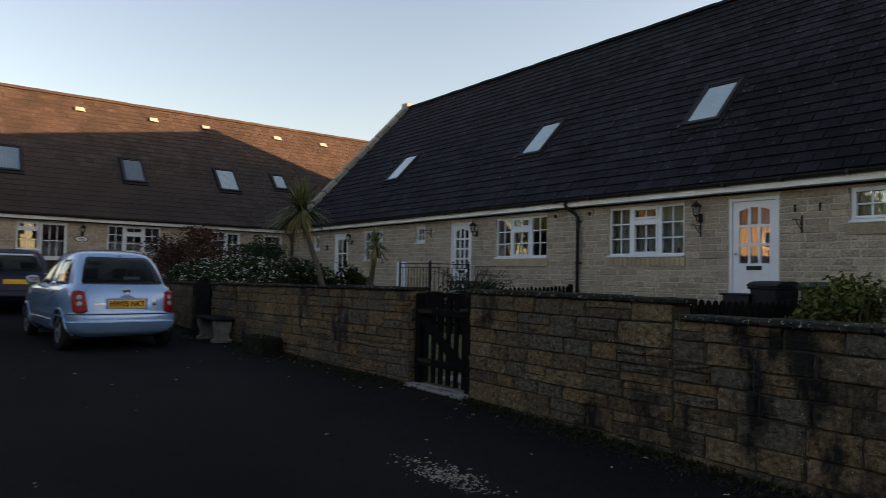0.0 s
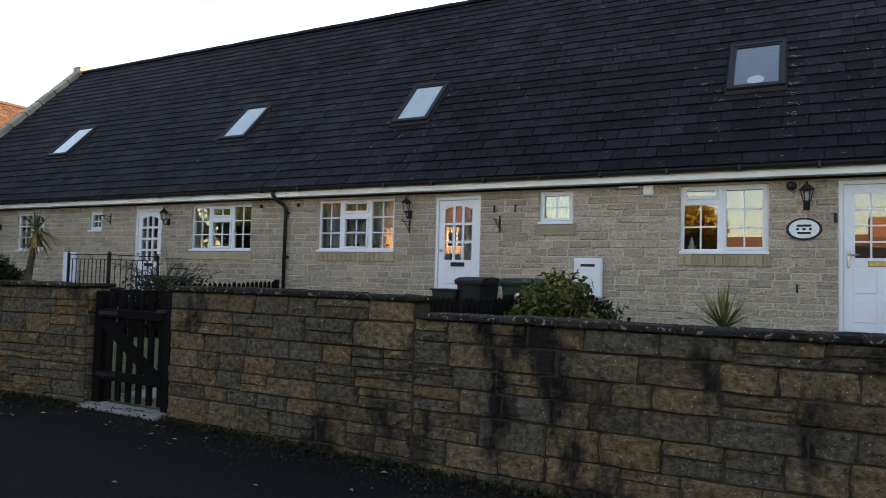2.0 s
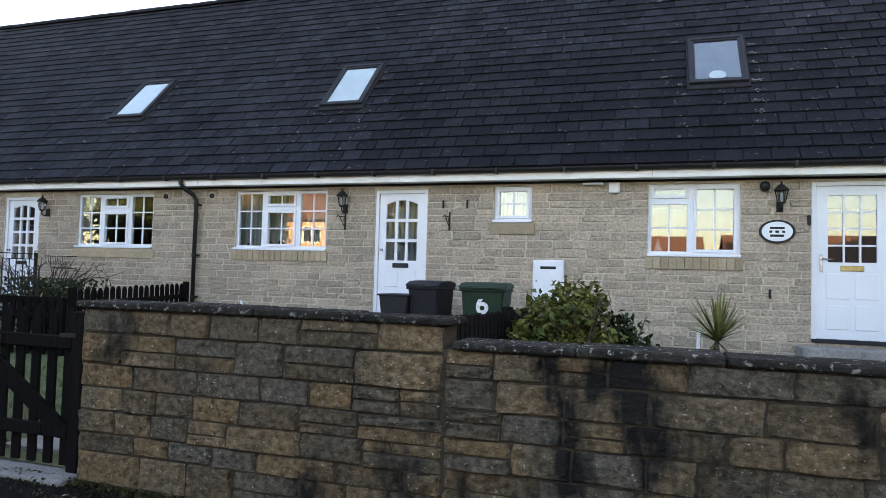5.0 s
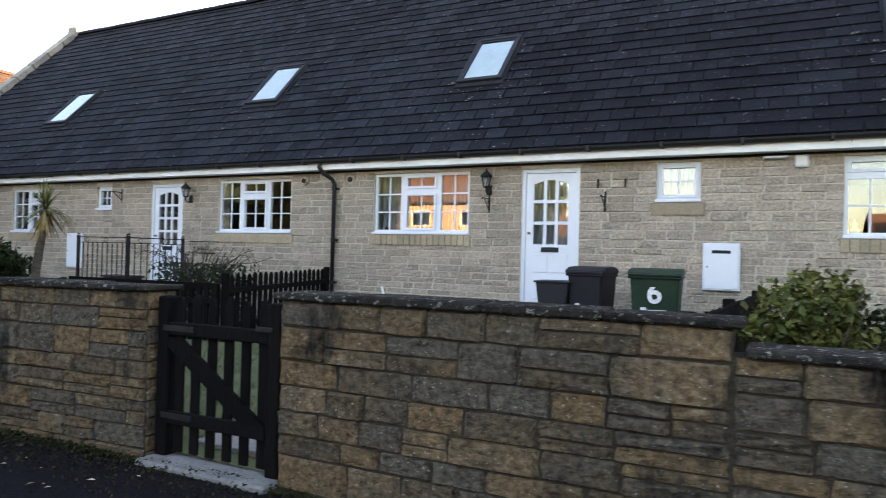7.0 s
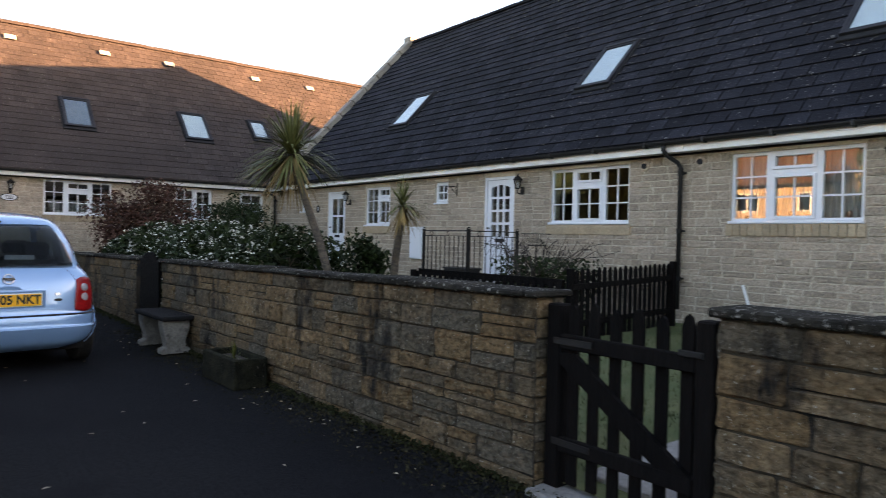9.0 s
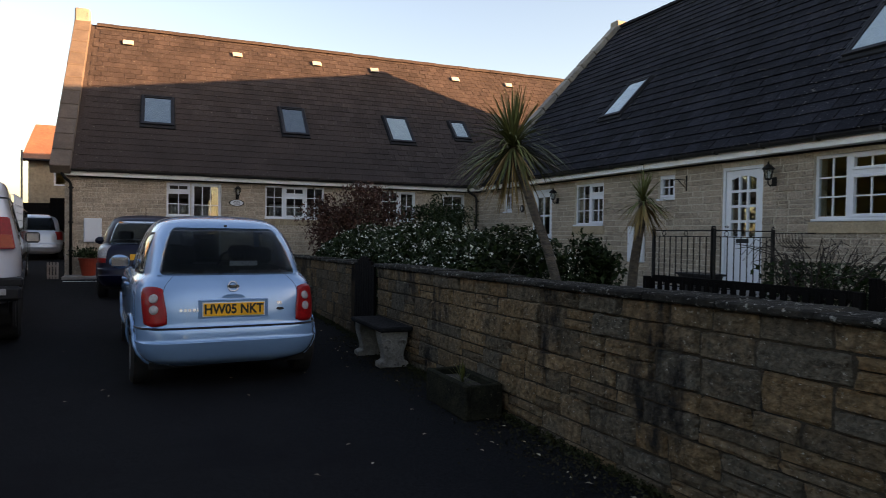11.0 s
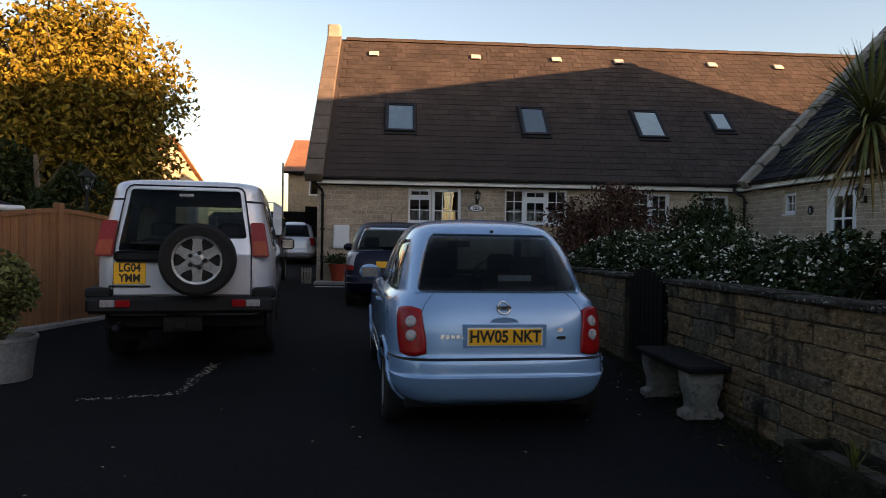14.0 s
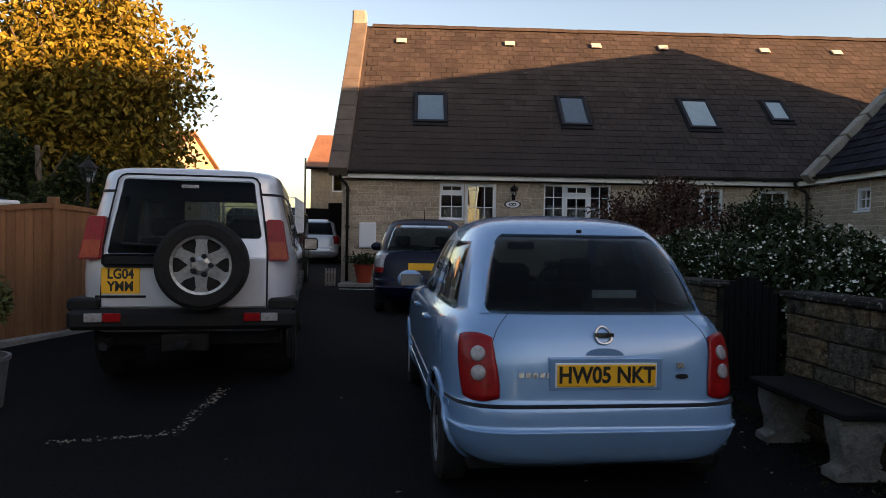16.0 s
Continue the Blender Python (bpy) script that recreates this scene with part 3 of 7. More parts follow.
part("body", boxes((-0.075, 0.075, -0.05, 0.0, -0.075, 0.075), bevel=0.012), M["white"], e)
part("cover", boxes((-0.06, 0.06, -0.056, -0.048, -0.06, 0.06), bevel=0.003), M["fascia"], e)
tagged(obj("bulkhead_light", boxes((5.68, 5.95, -0.09, 0.0, 2.58, 2.61), bevel=0.008), M["white"]), "slim white light fitting under the eaves", "light")


def vent(x, z):
    e = thing("wall_vent", pose(x, 0, z), "round stone-coloured flue vent in the wall", "vent", "round vents")
    bm = bmesh.new()
    spin(bm, [(0.075, 0), (0.075, 0.03), (0.05, 0.035), (0.045, 0.015)], 18, pose(0, 0, 0, 90))
    part("collar", bm, M["stone"], e)
    bm = bmesh.new()
    spin(bm, [(0.04, 0.0), (0.04, 0.05), (0.02, 0.055)], 14, pose(0, 0, 0, 90))
    part("grille", bm, M["dark_frame"], e)


vent(-1.39, 2.5)
vent(-0.45, 2.5)


def plaque(base, x, z, w, h):
    e = thing("house_plaque", base @ pose(x, 0, z), "oval white house plaque with a black rim", "plaque")
    for nm, k, d, m in (("rim", 1.0, 0.02, M["black"]), ("face", 0.84, 0.026, M["white"])):
        bm = bmesh.new()
        prism(bm, [(w * k * math.cos(a), h * k * math.sin(a)) for a in [j * math.tau / 32 for j in range(32)]], -d, 0.0)
        part(nm, bm, m, e)
    bm = bmesh.new()
    for k, (a, c, ww) in enumerate(((0, 0.3, 0.8), (-0.35, -0.02, 0.16), (0.0, -0.02, 0.2), (0.35, -0.02, 0.16), (0, -0.36, 0.75))):
        box(bm, (a - ww / 2) * w, (a + ww / 2) * w, -0.029, -0.025, (c - 0.1) * h, (c + 0.1) * h)
    part("lettering", bm, M["black"], e)


plaque(ID, 8.13, 1.95, 0.215, 0.15)
plaque(MB, -6.97, 2.1, 0.2, 0.09)
e = thing("number_disc", pose(-12.0, 0, 2.05), "small round black number plate beside the door", "house number")
bm = bmesh.new()
spin(bm, [(0.1, 0), (0.1, 0.015), (0.08, 0.02)], 20, pose(0, 0, 0, 90))
part("disc", bm, M["black"], e)
part("digit", boxes((-0.012, 0.012, -0.024, -0.019, -0.05, 0.05)), M["white"], e)
e = thing("camera_dome", pose(7.98, -0.06, 2.53), "black ball light by the lantern", "security light")
bm = bmesh.new()
bmesh.ops.create_uvsphere(bm, u_segments=16, v_segments=10, radius=0.065)
part("lens_ball", bm, M["black"], e, smooth=True)
part("mount", boxes((-0.03, 0.03, 0.02, 0.06, -0.03, 0.03), bevel=0.005), M["black"], e)
tagged(obj("door_bell", boxes((8.475, 8.515, -0.03, 0.0, 2.03, 2.16), bevel=0.008), M["black"]), "black doorbell box beside the door", "door bell")
for x, z in ((8.05, 1.15), (3.63, 2.33), (4.0, 2.33)):
    tagged(obj("wall_hook", boxes((x - 0.012, x + 0.012, -0.03, 0.0, z - 0.06, z + 0.06), bevel=0.004), M["iron"]), "small rusty iron hook in the stone", "hook", "hooks")


def downpipe(name, base, x, bottom):
    e = thing(name, base @ pose(x, 0, 0), "black plastic rainwater downpipe on the stone wall", "downpipe", "downpipes")
    bm = bmesh.new()
    tube(bm, [(-0.17, -0.27, 2.78), (-0.17, -0.27, 2.68), (-0.13, -0.22, 2.6), (-0.03, -0.1, 2.5), (0, -0.07, 2.42), (0, -0.07, bottom)], 0.034, 10)
    part("pipe", bm, M["black"], e, smooth=True)
    for z in (2.35, 1.5, 0.8):
        bm = bmesh.new()
        spin(bm, [(0.042, -0.03), (0.042, 0.03)], 12, pose(0, -0.07, z))
        box(bm, -0.06, 0.06, -0.03, 0.0, z - 0.015, z + 0.015)
        part("clip", bm, M["black"], e)


downpipe("downpipe", ID, -0.73, 0.35)
downpipe("downpipe", MB, -10.88, 0.2)
downpipe("downpipe", ID, -14.7, 0.3)


# ---- roof windows ----
M["velux_glass"] = glass_mat("roof_glass", (0.9, 0.97, 0.99), 1.7)


def skylight(base, x0, x1, v0, v1, blind, group):
    e = thing("roof_window", base @ pose((x0 + x1) / 2, (v0 + v1) / 2, 0), "grey metal roof window set in the tiles", "roof window", group)
    w, h = (x1 - x0) / 2, (v1 - v0) / 2
    t = 0.045
    part("flashing", boxes((-w - 0.03, w + 0.03, -h - 0.1, h + 0.03, 0.0, 0.052), bevel=0.01), M["lead"], e, "grey lead flashing")
    part("frame", boxes((-w, -w + t, -h, h, 0.0, 0.1), (w - t, w, -h, h, 0.0, 0.1), (-w + t, w - t, -h, -h + t, 0.0, 0.1), (-w + t, w - t, h - t * 1.5, h, 0.0, 0.11), bevel=0.006), M["dark_frame"], e)
    part("sash", boxes((-w + t, -w + 2 * t, -h + t, h - t * 1.5, 0.05, 0.092), (w - 2 * t, w - t, -h + t, h - t * 1.5, 0.05, 0.092), (-w + 2 * t, w - 2 * t, -h + t, -h + 2 * t, 0.05, 0.092), (-w + 2 * t, w - 2 * t, h - 2.5 * t, h - 1.5 * t, 0.05, 0.092)), M["dark_frame"], e)
    part("pane", boxes((-w + 2 * t, w - 2 * t, -h + 2 * t, h - 2.5 * t, 0.074, 0.08)), M["velux_glass"], e)
    # A board whose tone stands in for the sky reflected by the pane.
    part("blind", boxes((-w + t, w - t, -h + t, h - t, 0.055, 0.06)), blind, e, "board toned to imitate sky in the pane")
    return e


# Darker board tones, for panes that show less sky.
M["room_dark"] = mat("dim_sky_board", (0.10, 0.11, 0.13), (0.08, 0.09, 0.10), 0.8, s1=4)
M["grey_blind"] = mat("grey_blind", (0.25, 0.28, 0.32), (0.20, 0.23, 0.27), 0.8, s1=4)
KA, KB = math.sqrt(1 + PITCH ** 2), math.sqrt(1 + PITCH_B ** 2)
for x0, x1, bl in ((0.97, 1.78, "net"), (-3.69, -2.88, "net"), (-10.02, -9.2, "net"), (7.08, 7.89, "room_dark")):
    sk = skylight(RA, x0, x1, (1.0 + 0.25) * KA, (1.92 + 0.25) * KA, M[bl], "roof windows of the long row")
bm = bmesh.new()
prism(bm, [(0.12 * math.cos(a), 0.12 * math.sin(a)) for a in [j * math.tau / 24 for j in range(24)]], -0.003, 0.003, pose(7.48, 2.05, 0.067, 90))
tagged(obj("window_sticker", bm, M["net"], loc=RA), "round pale disc standing behind the roof window", "disc")
for x0, x1, bl in ((-9.36, -8.52, "grey_blind"), (-5.59, -4.82, "room_dark"), (-2.3, -1.48, "net"), (-0.02, 0.58, "net")):
    y0, y1 = (1.09, 2.05) if x0 < -0.1 else (1.38, 2.08)
    skylight(RB, x0, x1, (y0 + 0.25) * KB, (y1 + 0.25) * KB, M[bl], "roof windows of the cross row")
M["vent_tile"] = mat("pale_vent_tile", (0.62, 0.55, 0.46), (0.55, 0.48, 0.4), 0.7)
for x in (-9.8, -6.6, -4.02, -2.0, 1.08, 3.3):
    e = thing("roof_vent", RB @ pose(x, (4.0 + 0.25) * KB, 0.03), "small pale ventilation tile near the ridge", "roof vent", "roof vents")
    part("hood", boxes((-0.15, 0.15, -0.11, 0.11, 0.0, 0.05), bevel=0.012), M["vent_tile"], e)
    part("mouth", boxes((-0.12, 0.12, -0.125, -0.105, 0.005, 0.035)), M["black"], e)


# ---- gable copings and ridges ----
def coping_run(base, x, slope, m, half=0.16):
    e = thing("gable_coping", base @ pose(x, 0, 0), "raised stone coping along the gable edge", "coping", kind="structure")
    n = int(slope / 0.62)
    me = None
    for i in range(n):
        if me is None:
            ob = part("coping_stone", boxes((-half, half, 0.004, 0.616, -0.1, 0.16), bevel=0.015), m, e)
            me = ob.data
        else:
            ob = new("coping_stone", me)
            ob.parent = e
        ob.location = (0, -0.12 + i * slope / n, 0)
    return e


M["pale_coping"] = mat("pale_coping", (0.36, 0.33, 0.28), (0.26, 0.24, 0.21), 0.9, s1=3, bump=0.3, bscale=50, rnd=0.12, spots=(0.14, 0.13, 0.12), spot_scale=8, spot_at=0.6)
M["brown_coping"] = mat("brown_coping", (0.15, 0.115, 0.09), (0.11, 0.085, 0.068), 0.9, s1=3, bump=0.3, bscale=50, rnd=0.15)
coping_run(RA, -14.25, SLOPE_A + 0.1, M["pale_coping"])
coping_run(RB, BY0 - 0.08, SLOPE_B + 0.1, M["brown_coping"], 0.22)
ap = EAVE_Z + PITCH * (RIDGE_Y + 0.25)
tagged(obj("apex_stone", boxes((-14.44, -14.06, RIDGE_Y - 0.2, RIDGE_Y + 0.2, ap - 0.15, ap + 0.2), bevel=0.04), M["pale_coping"]), "pale apex stone on top of the gable", "stone", kind="structure")
apb = EAVE_Z + PITCH_B * (RIDGE_Y + 0.25)
tagged(obj("apex_stone.001", boxes((BY0 - 0.3, BY0 + 0.12, RIDGE_Y - 0.2, RIDGE_Y + 0.2, apb - 0.15, apb + 0.42), bevel=0.04), M["pale_coping"], loc=MB), "pale apex stone on top of the gable", "stone", kind="structure")
# the far slope of the long gable's coping, which stands up against the sky
bm = bmesh.new()
box(bm, -14.41, -14.09, 0, SLOPE_A, -0.05, 0.16, m=Matrix.Translation((0, 2 * RIDGE_Y, 0)) @ Matrix.Diagonal((1, -1, 1, 1)) @ roof_frame(ID, PITCH))
tagged(obj("gable_coping_back", bm, M["pale_coping"]), "stone coping on the far slope of the gable", "coping", kind="structure")

for nm, base, x0, x1, pk, m in (("long", ID, -14.0, AX1, ap, "slate"), ("cross", MB, BY0 + 0.3, BY1, apb, "slate_b")):
    e = thing("ridge_" + nm, base, "row of half-round ridge tiles", "ridge", kind="structure")
    me = None
    x = x0
    while x < x1 - 0.4:
        if me is None:
            bm = bmesh.new()
            arc = [(0.15 * math.cos(a), 0.13 * math.sin(a)) for a in [k * math.pi / 8 for k in range(9)]]
            prism(bm, arc, 0, 0.445, Matrix(((0, 1, 0, 0), (1, 0, 0, 0), (0, 0, 1, 0), (0, 0, 0, 1))))
            ob = part("ridge_tile", bm, M[m], e)
            me = ob.data
        else:
            ob = new("ridge_tile", me)
            ob.parent = e
        ob.location = (x, RIDGE_Y, pk - 0.06 + random.uniform(-0.008, 0.008))
        x += 0.45

# ---- gardens ----
bm = bmesh.new()
nx, ny = 54, 14
gv = [[bm.verts.new((-15.1 + 27.1 * i / nx, -6.12 + 6.14 * j / ny, garden_z(-15.1 + 27.1 * i / nx, -6.12 + 6.14 * j / ny) + 0.012 * noise.noise((i * 0.7, j * 0.7, 0)))) for i in range(nx + 1)] for j in range(ny + 1)]
for a, b in zip(gv, gv[1:]):
    for i in range(nx):
        bm.faces.new((a[i], a[i + 1], b[i + 1], b[i]))
tagged(obj("lawn", bm, M["grass"], smooth=True), "short winter lawn in the front gardens", "lawn", kind="structure")

M["blade"] = mat("grass_blade", (0.06, 0.085, 0.03), (0.10, 0.11, 0.04), 0.8, isl=0.3, bump=0)
verts, faces = [], []
rg = random.Random(5)
for k in range(14000):
    x, y = rg.uniform(-0.3, 5.2), rg.uniform(-5.9, -0.4)
    if 2.45 < x < 3.3:
        continue
    z, h, a = garden_z(x, y), rg.uniform(0.02, 0.05), rg.uniform(0, math.tau)
    w = 0.006
    i = len(verts)
    verts += [(x - w * math.cos(a), y - w * math.sin(a), z), (x + w * math.cos(a), y + w * math.sin(a), z), (x + rg.uniform(-0.02, 0.02), y + rg.uniform(-0.02, 0.02), z + h)]
    faces.append((i, i + 1, i + 2))
me = bpy.data.meshes.new("grass_blades")
me.from_pydata(verts, [], faces)
me.materials.append(M["blade"])
tagged(new("grass_blades", me), "thin blades of grass in the lawn", "grass", kind="stuff")

M["concrete"] = mat("worn_concrete", (0.30, 0.29, 0.27), (0.22, 0.21, 0.20), 0.9, s1=3, bump=0.3, bscale=80, rnd=0.12, spots=(0.12, 0.12, 0.11), spot_scale=6, spot_at=0.6)
path = thing("garden_path", pose(0, 0, 0), "worn concrete paving slabs leading from the gate", "path", kind="structure")
for i in range(9):
    y0 = -5.95 + i * 0.6
    zz = garden_z(2.9, y0 + 0.3)
    for k, x0 in enumerate((2.42, 2.87)):
        part("slab", boxes((x0, x0 + 0.44, y0, y0 + 0.585, zz - 0.03, zz + 0.022 + 0.006 * ((i + k) % 2)), bevel=0.006), M["concrete"], path)
tagged(obj("gate_sill", boxes((2.3, 3.33, -6.31, -6.02, -0.3, -0.035), bevel=0.015), M["concrete"]), "worn concrete sill under the gate", "step", kind="structure")
for x0, x1, steps in ((2.45, 3.45, 2), (8.35, 9.65, 2), (-11.5, -10.5, 2)):
    e = thing("door_step", pose(0, 0, 0), "concrete door steps with dark worn edges", "step", "door steps")
    for k in range(steps):
        part("tread", boxes((x0, x1, -0.42 - 0.34 * (steps - 1 - k), -0.005 if k == steps - 1 else -0.42, 0.0, 0.33 + 0.19 * (k - steps + 2)), bevel=0.012), M["concrete"], e)

# raised landing of the next door, with iron railings
e = thing("landing", pose(0, 0, 0), "raised concrete landing in front of the door", "landing", kind="structure")
part("slab", boxes((-5.4, -3.25, -2.0, -0.005, 0.0, 0.53), bevel=0.01), M["concrete"], e)
for k in range(2):
    part("tread", boxes((-5.4 - 0.3 * (k + 1), -5.4 - 0.3 * k - 0.004, -1.4, -0.005, 0.0, 0.53 - 0.18 * (k + 1)), bevel=0.01), M["concrete"], e)


def railing(p0, p1, z, h=0.92, every=0.11, ring=True):
    p0, p1 = Vector((*p0, 0)), Vector((*p1, 0))
    d = (p1 - p0)
    ln = d.length
    e = thing("iron_railing", Matrix.Translation((p0.x, p0.y, z)) @ pose(0, 0, 0, 0, 0, math.degrees(math.atan2(d.y, d.x))), "black wrought-iron railing on the landing", "railing", "landing railings")
    part("top_rail", boxes((0, ln, -0.02, 0.02, h - 0.015, h), bevel=0.004), M["iron"], e)
    part("lower_rail", boxes((0, ln, -0.012, 0.012, 0.1, 0.115)), M["iron"], e)
    part("upper_rail", boxes((0, ln, -0.012, 0.012, h - 0.1, h - 0.088)), M["iron"], e)
    for x in (0, ln):
        bm = boxes((x - 0.02, x + 0.02, -0.02, 0.02, 0.0, h + 0.02))
        tube(bm, [(x + 0.025 * math.cos(a), 0, h + 0.03 + 0.02 * math.sin(a)) for a in [k * 0.6 for k in range(9)]], 0.008, 5)
        part("post", bm, M["iron"], e)
    n = int(ln / every)
    me = None
    for i in range(1, n):
        if me is None:
            bm = bmesh.new()
            tube(bm, [(0, 0, 0.11), (0, 0, h - 0.09)], 0.009, 6)
            ob = part("baluster", bm, M["iron"], e)
            me = ob.data
        else:
            ob = new("baluster", me)
            ob.parent = e
        ob.location = (i * ln / n, 0, 0)
    if ring:
        for i in range(int(ln / 0.45)):
            bm = bmesh.new()
            cx = 0.22 + i * 0.45
            tube(bm, [(cx + 0.035 * math.cos(a), 0, h - 0.052 + 0.035 * math.sin(a)) for a in [k * math.tau / 14 for k in range(15)]], 0.005, 5)
            part("ring", bm, M["iron"], e)


railing((-4.5, -1.93), (-3.32, -1.93), 0.53)
railing((-3.3, -1.93), (-3.3, -0.85), 0.53)
e = thing("trough_planter", pose(-4.15, -1.35, 0.53), "black plastic trough planter standing on the landing", "planter")
bm = bmesh.new()
prism(bm, [(-0.26, 0), (0.26, 0), (0.33, 0.26), (-0.33, 0.26)], -0.14, 0.14)
bmesh.ops.bevel(bm, geom=bm.edges[:], offset=0.015, segments=1, affect="EDGES")
part("tub", bm, M["black"], e)
part("rim", boxes((-0.35, 0.35, -0.17, 0.17, 0.25, 0.28), bevel=0.006), M["black"], e)
part("earth", boxes((-0.3, 0.3, -0.13, 0.13, 0.27, 0.285)), M["soil"], e)
e = thing("hay_basket", pose(-3.55, -0.05, 1.43), "black iron hayrack planter on the wall", "planter")
bm = bmesh.new()
for k in range(9):
    x = -0.22 + 0.055 * k
    tube(bm, [(x, -0.2, 0.0), (x, -0.18, -0.12), (x, -0.08, -0.2), (x, 0.04, -0.22)], 0.005, 5)
part("bars", bm, M["iron"], e)
bm = bmesh.new()
tube(bm, [(-0.25, 0.04, 0), (-0.25, -0.2, 0), (0.25, -0.2, 0), (0.25, 0.04, 0)], 0.008, 6)
part("rim", bm, M["iron"], e)

# ---- timber fences ----
def pale_mesh(h, w=0.075, t=0.018, point=0.05):
    bm = bmesh.new()
    prism(bm, [(-w / 2, 0), (w / 2, 0), (w / 2, h - point), (w * 0.28, h - point * 0.25), (0, h), (-w * 0.28, h - point * 0.25), (-w / 2, h - point)], -t / 2, t / 2)
    return bm


def picket_fence(p0, p1, z0, z1, h, gap=0.11, label="dark-stained wooden picket fence between the gardens", w=0.075):
    d = Vector((p1[0] - p0[0], p1[1] - p0[1], z1 - z0))
    ln = math.hypot(d.x, d.y)
    e = thing("picket_fence", pose(p0[0], p0[1], z0, 0, 0, math.degrees(math.atan2(d.y, d.x))), label, "fence", "garden fences")
    sl = d.z / ln
    for zz in (0.18, h - 0.25):
        bm = bmesh.new()
        prism(bm, [(0, zz), (ln, zz + sl * ln), (ln, zz + 0.07 + sl * ln), (0, zz + 0.07)], 0.012, 0.05)
        part("rail", bm, M["dark_wood"], e)
    me = None
    n = int(ln / gap)
    for i in range(n):
        x = (i + 0.5) * ln / n
        if me is None:
            ob = part("pale", pale_mesh(h, w), M["dark_wood"], e)
            me = ob.data
        else:
            ob = new("pale", me)
            ob.parent = e
        ob.location = (x, 0, sl * x + random.uniform(-0.012, 0.008))
    for x in [0.0, ln] + [1.8 * k for k in range(1, int(ln / 1.8))]:
        part("post", boxes((x - 0.04, x + 0.04, 0.0, 0.08, sl * x - 0.1, sl * x + h + 0.02), bevel=0.008), M["dark_wood"], e)
    return e


picket_fence((-0.64, -0.4), (-0.64, -2.6), 0.15, 0.07, 0.89)
low = picket_fence((-0.7, -2.62), (-3.6, -2.75), 0.05, 0.03, 0.77, 0.13)
part("top_rail", boxes((0.05, 2.85, -0.03, -0.004, 0.70, 0.79), bevel=0.006), M["dark_wood"], low)
picket_fence((5.52, -5.9), (5.70, -1.5), -0.06, -0.1, 1.08, 0.095)

# ---- the yard gate ----
GX0, GX1, GY = 2.31, 3.31, -6.12
e = thing("garden_gate", pose(GX0, GY, -0.03), "closed dark-stained wooden picket gate with a diagonal brace", "gate")
for x in (0.05, 0.95):
    part("post", boxes((x - 0.05, x + 0.05, -0.05, 0.05, -0.05, 1.0), bevel=0.01), M["dark_wood"], e)
for zz in (0.2, 0.76):
    part("rail", boxes((0.1, 0.9, -0.05, -0.012, zz, zz + 0.08), bevel=0.006), M["dark_wood"], e)
bm = bmesh.new()
prism(bm, [(0.1, 0.74), (0.2, 0.74), (0.9, 0.27), (0.9, 0.2), (0.82, 0.2), (0.1, 0.68)], -0.048, -0.014)
part("brace", bm, M["dark_wood"], e)
for i in range(6):
    ob = part("pale", pale_mesh(1.0 if i % 2 else 0.98, 0.064, 0.02, 0.06), M["dark_wood"], e)
    ob.location = (0.16 + i * 0.136, 0.0, 0.02)
for zz in (0.25, 0.8):
    part("hinge", boxes((0.06, 0.32, -0.056, -0.05, zz - 0.015, zz + 0.02)), M["iron"], e, "rusty iron strap hinge")
part("latch", boxes((0.82, 0.95, -0.062, -0.05, 0.83, 0.86), bevel=0.004), M["iron"], e, "iron gate latch")

e = thing("side_gate", pose(-5.2, -6.36, 0.06, 0, 0, -1.5), "closed dark wooden boarded gate with a curved top", "gate")
for i in range(8):
    hh = 0.86 + 0.12 * math.sin((i + 0.5) / 8 * math.pi)
    part("board", boxes((0.02 + i * 0.123, 0.137 + i * 0.123, -0.03, 0.0, 0.02, hh), bevel=0.005), M["dark_wood"], e)
for zz in (0.18, 0.66):
    part("ledge", boxes((0.02, 1.0, 0.0, 0.03, zz, zz + 0.08)), M["dark_wood"], e)


# ---- bins ----
M["bin_green"] = mat("green_bin_plastic", (0.012, 0.038, 0.02), (0.010, 0.03, 0.017), 0.55, spec=0.25, s1=5, bump=0.08, bscale=200)
M["bin_dark"] = mat("dark_grey_bin_plastic", (0.011, 0.012, 0.016), (0.009, 0.010, 0.013), 0.55, spec=0.25, s1=5, bump=0.08, bscale=200)
M["print"] = mat("white_print", (0.75, 0.75, 0.75), (0.68, 0.68, 0.68), 0.6)


def glyphs(body, size, parent, m, loc, name="lettering", depth=0.002, bold=0.02):
    cu = bpy.data.curves.new(name, "FONT")
    cu.body, cu.size, cu.align_x, cu.align_y, cu.extrude, cu.offset = body, size, "CENTER", "CENTER", depth, size * bold
    tmp = new(name, cu)
    dg = bpy.context.evaluated_depsgraph_get()
    me = bpy.data.meshes.new_from_object(tmp.evaluated_get(dg))
    bpy.data.objects.remove(tmp)
    me.materials.clear()
    me.materials.append(m)
    ob = new(name, me)
    ob.parent = parent
    ob.matrix_basis = loc
    return ob


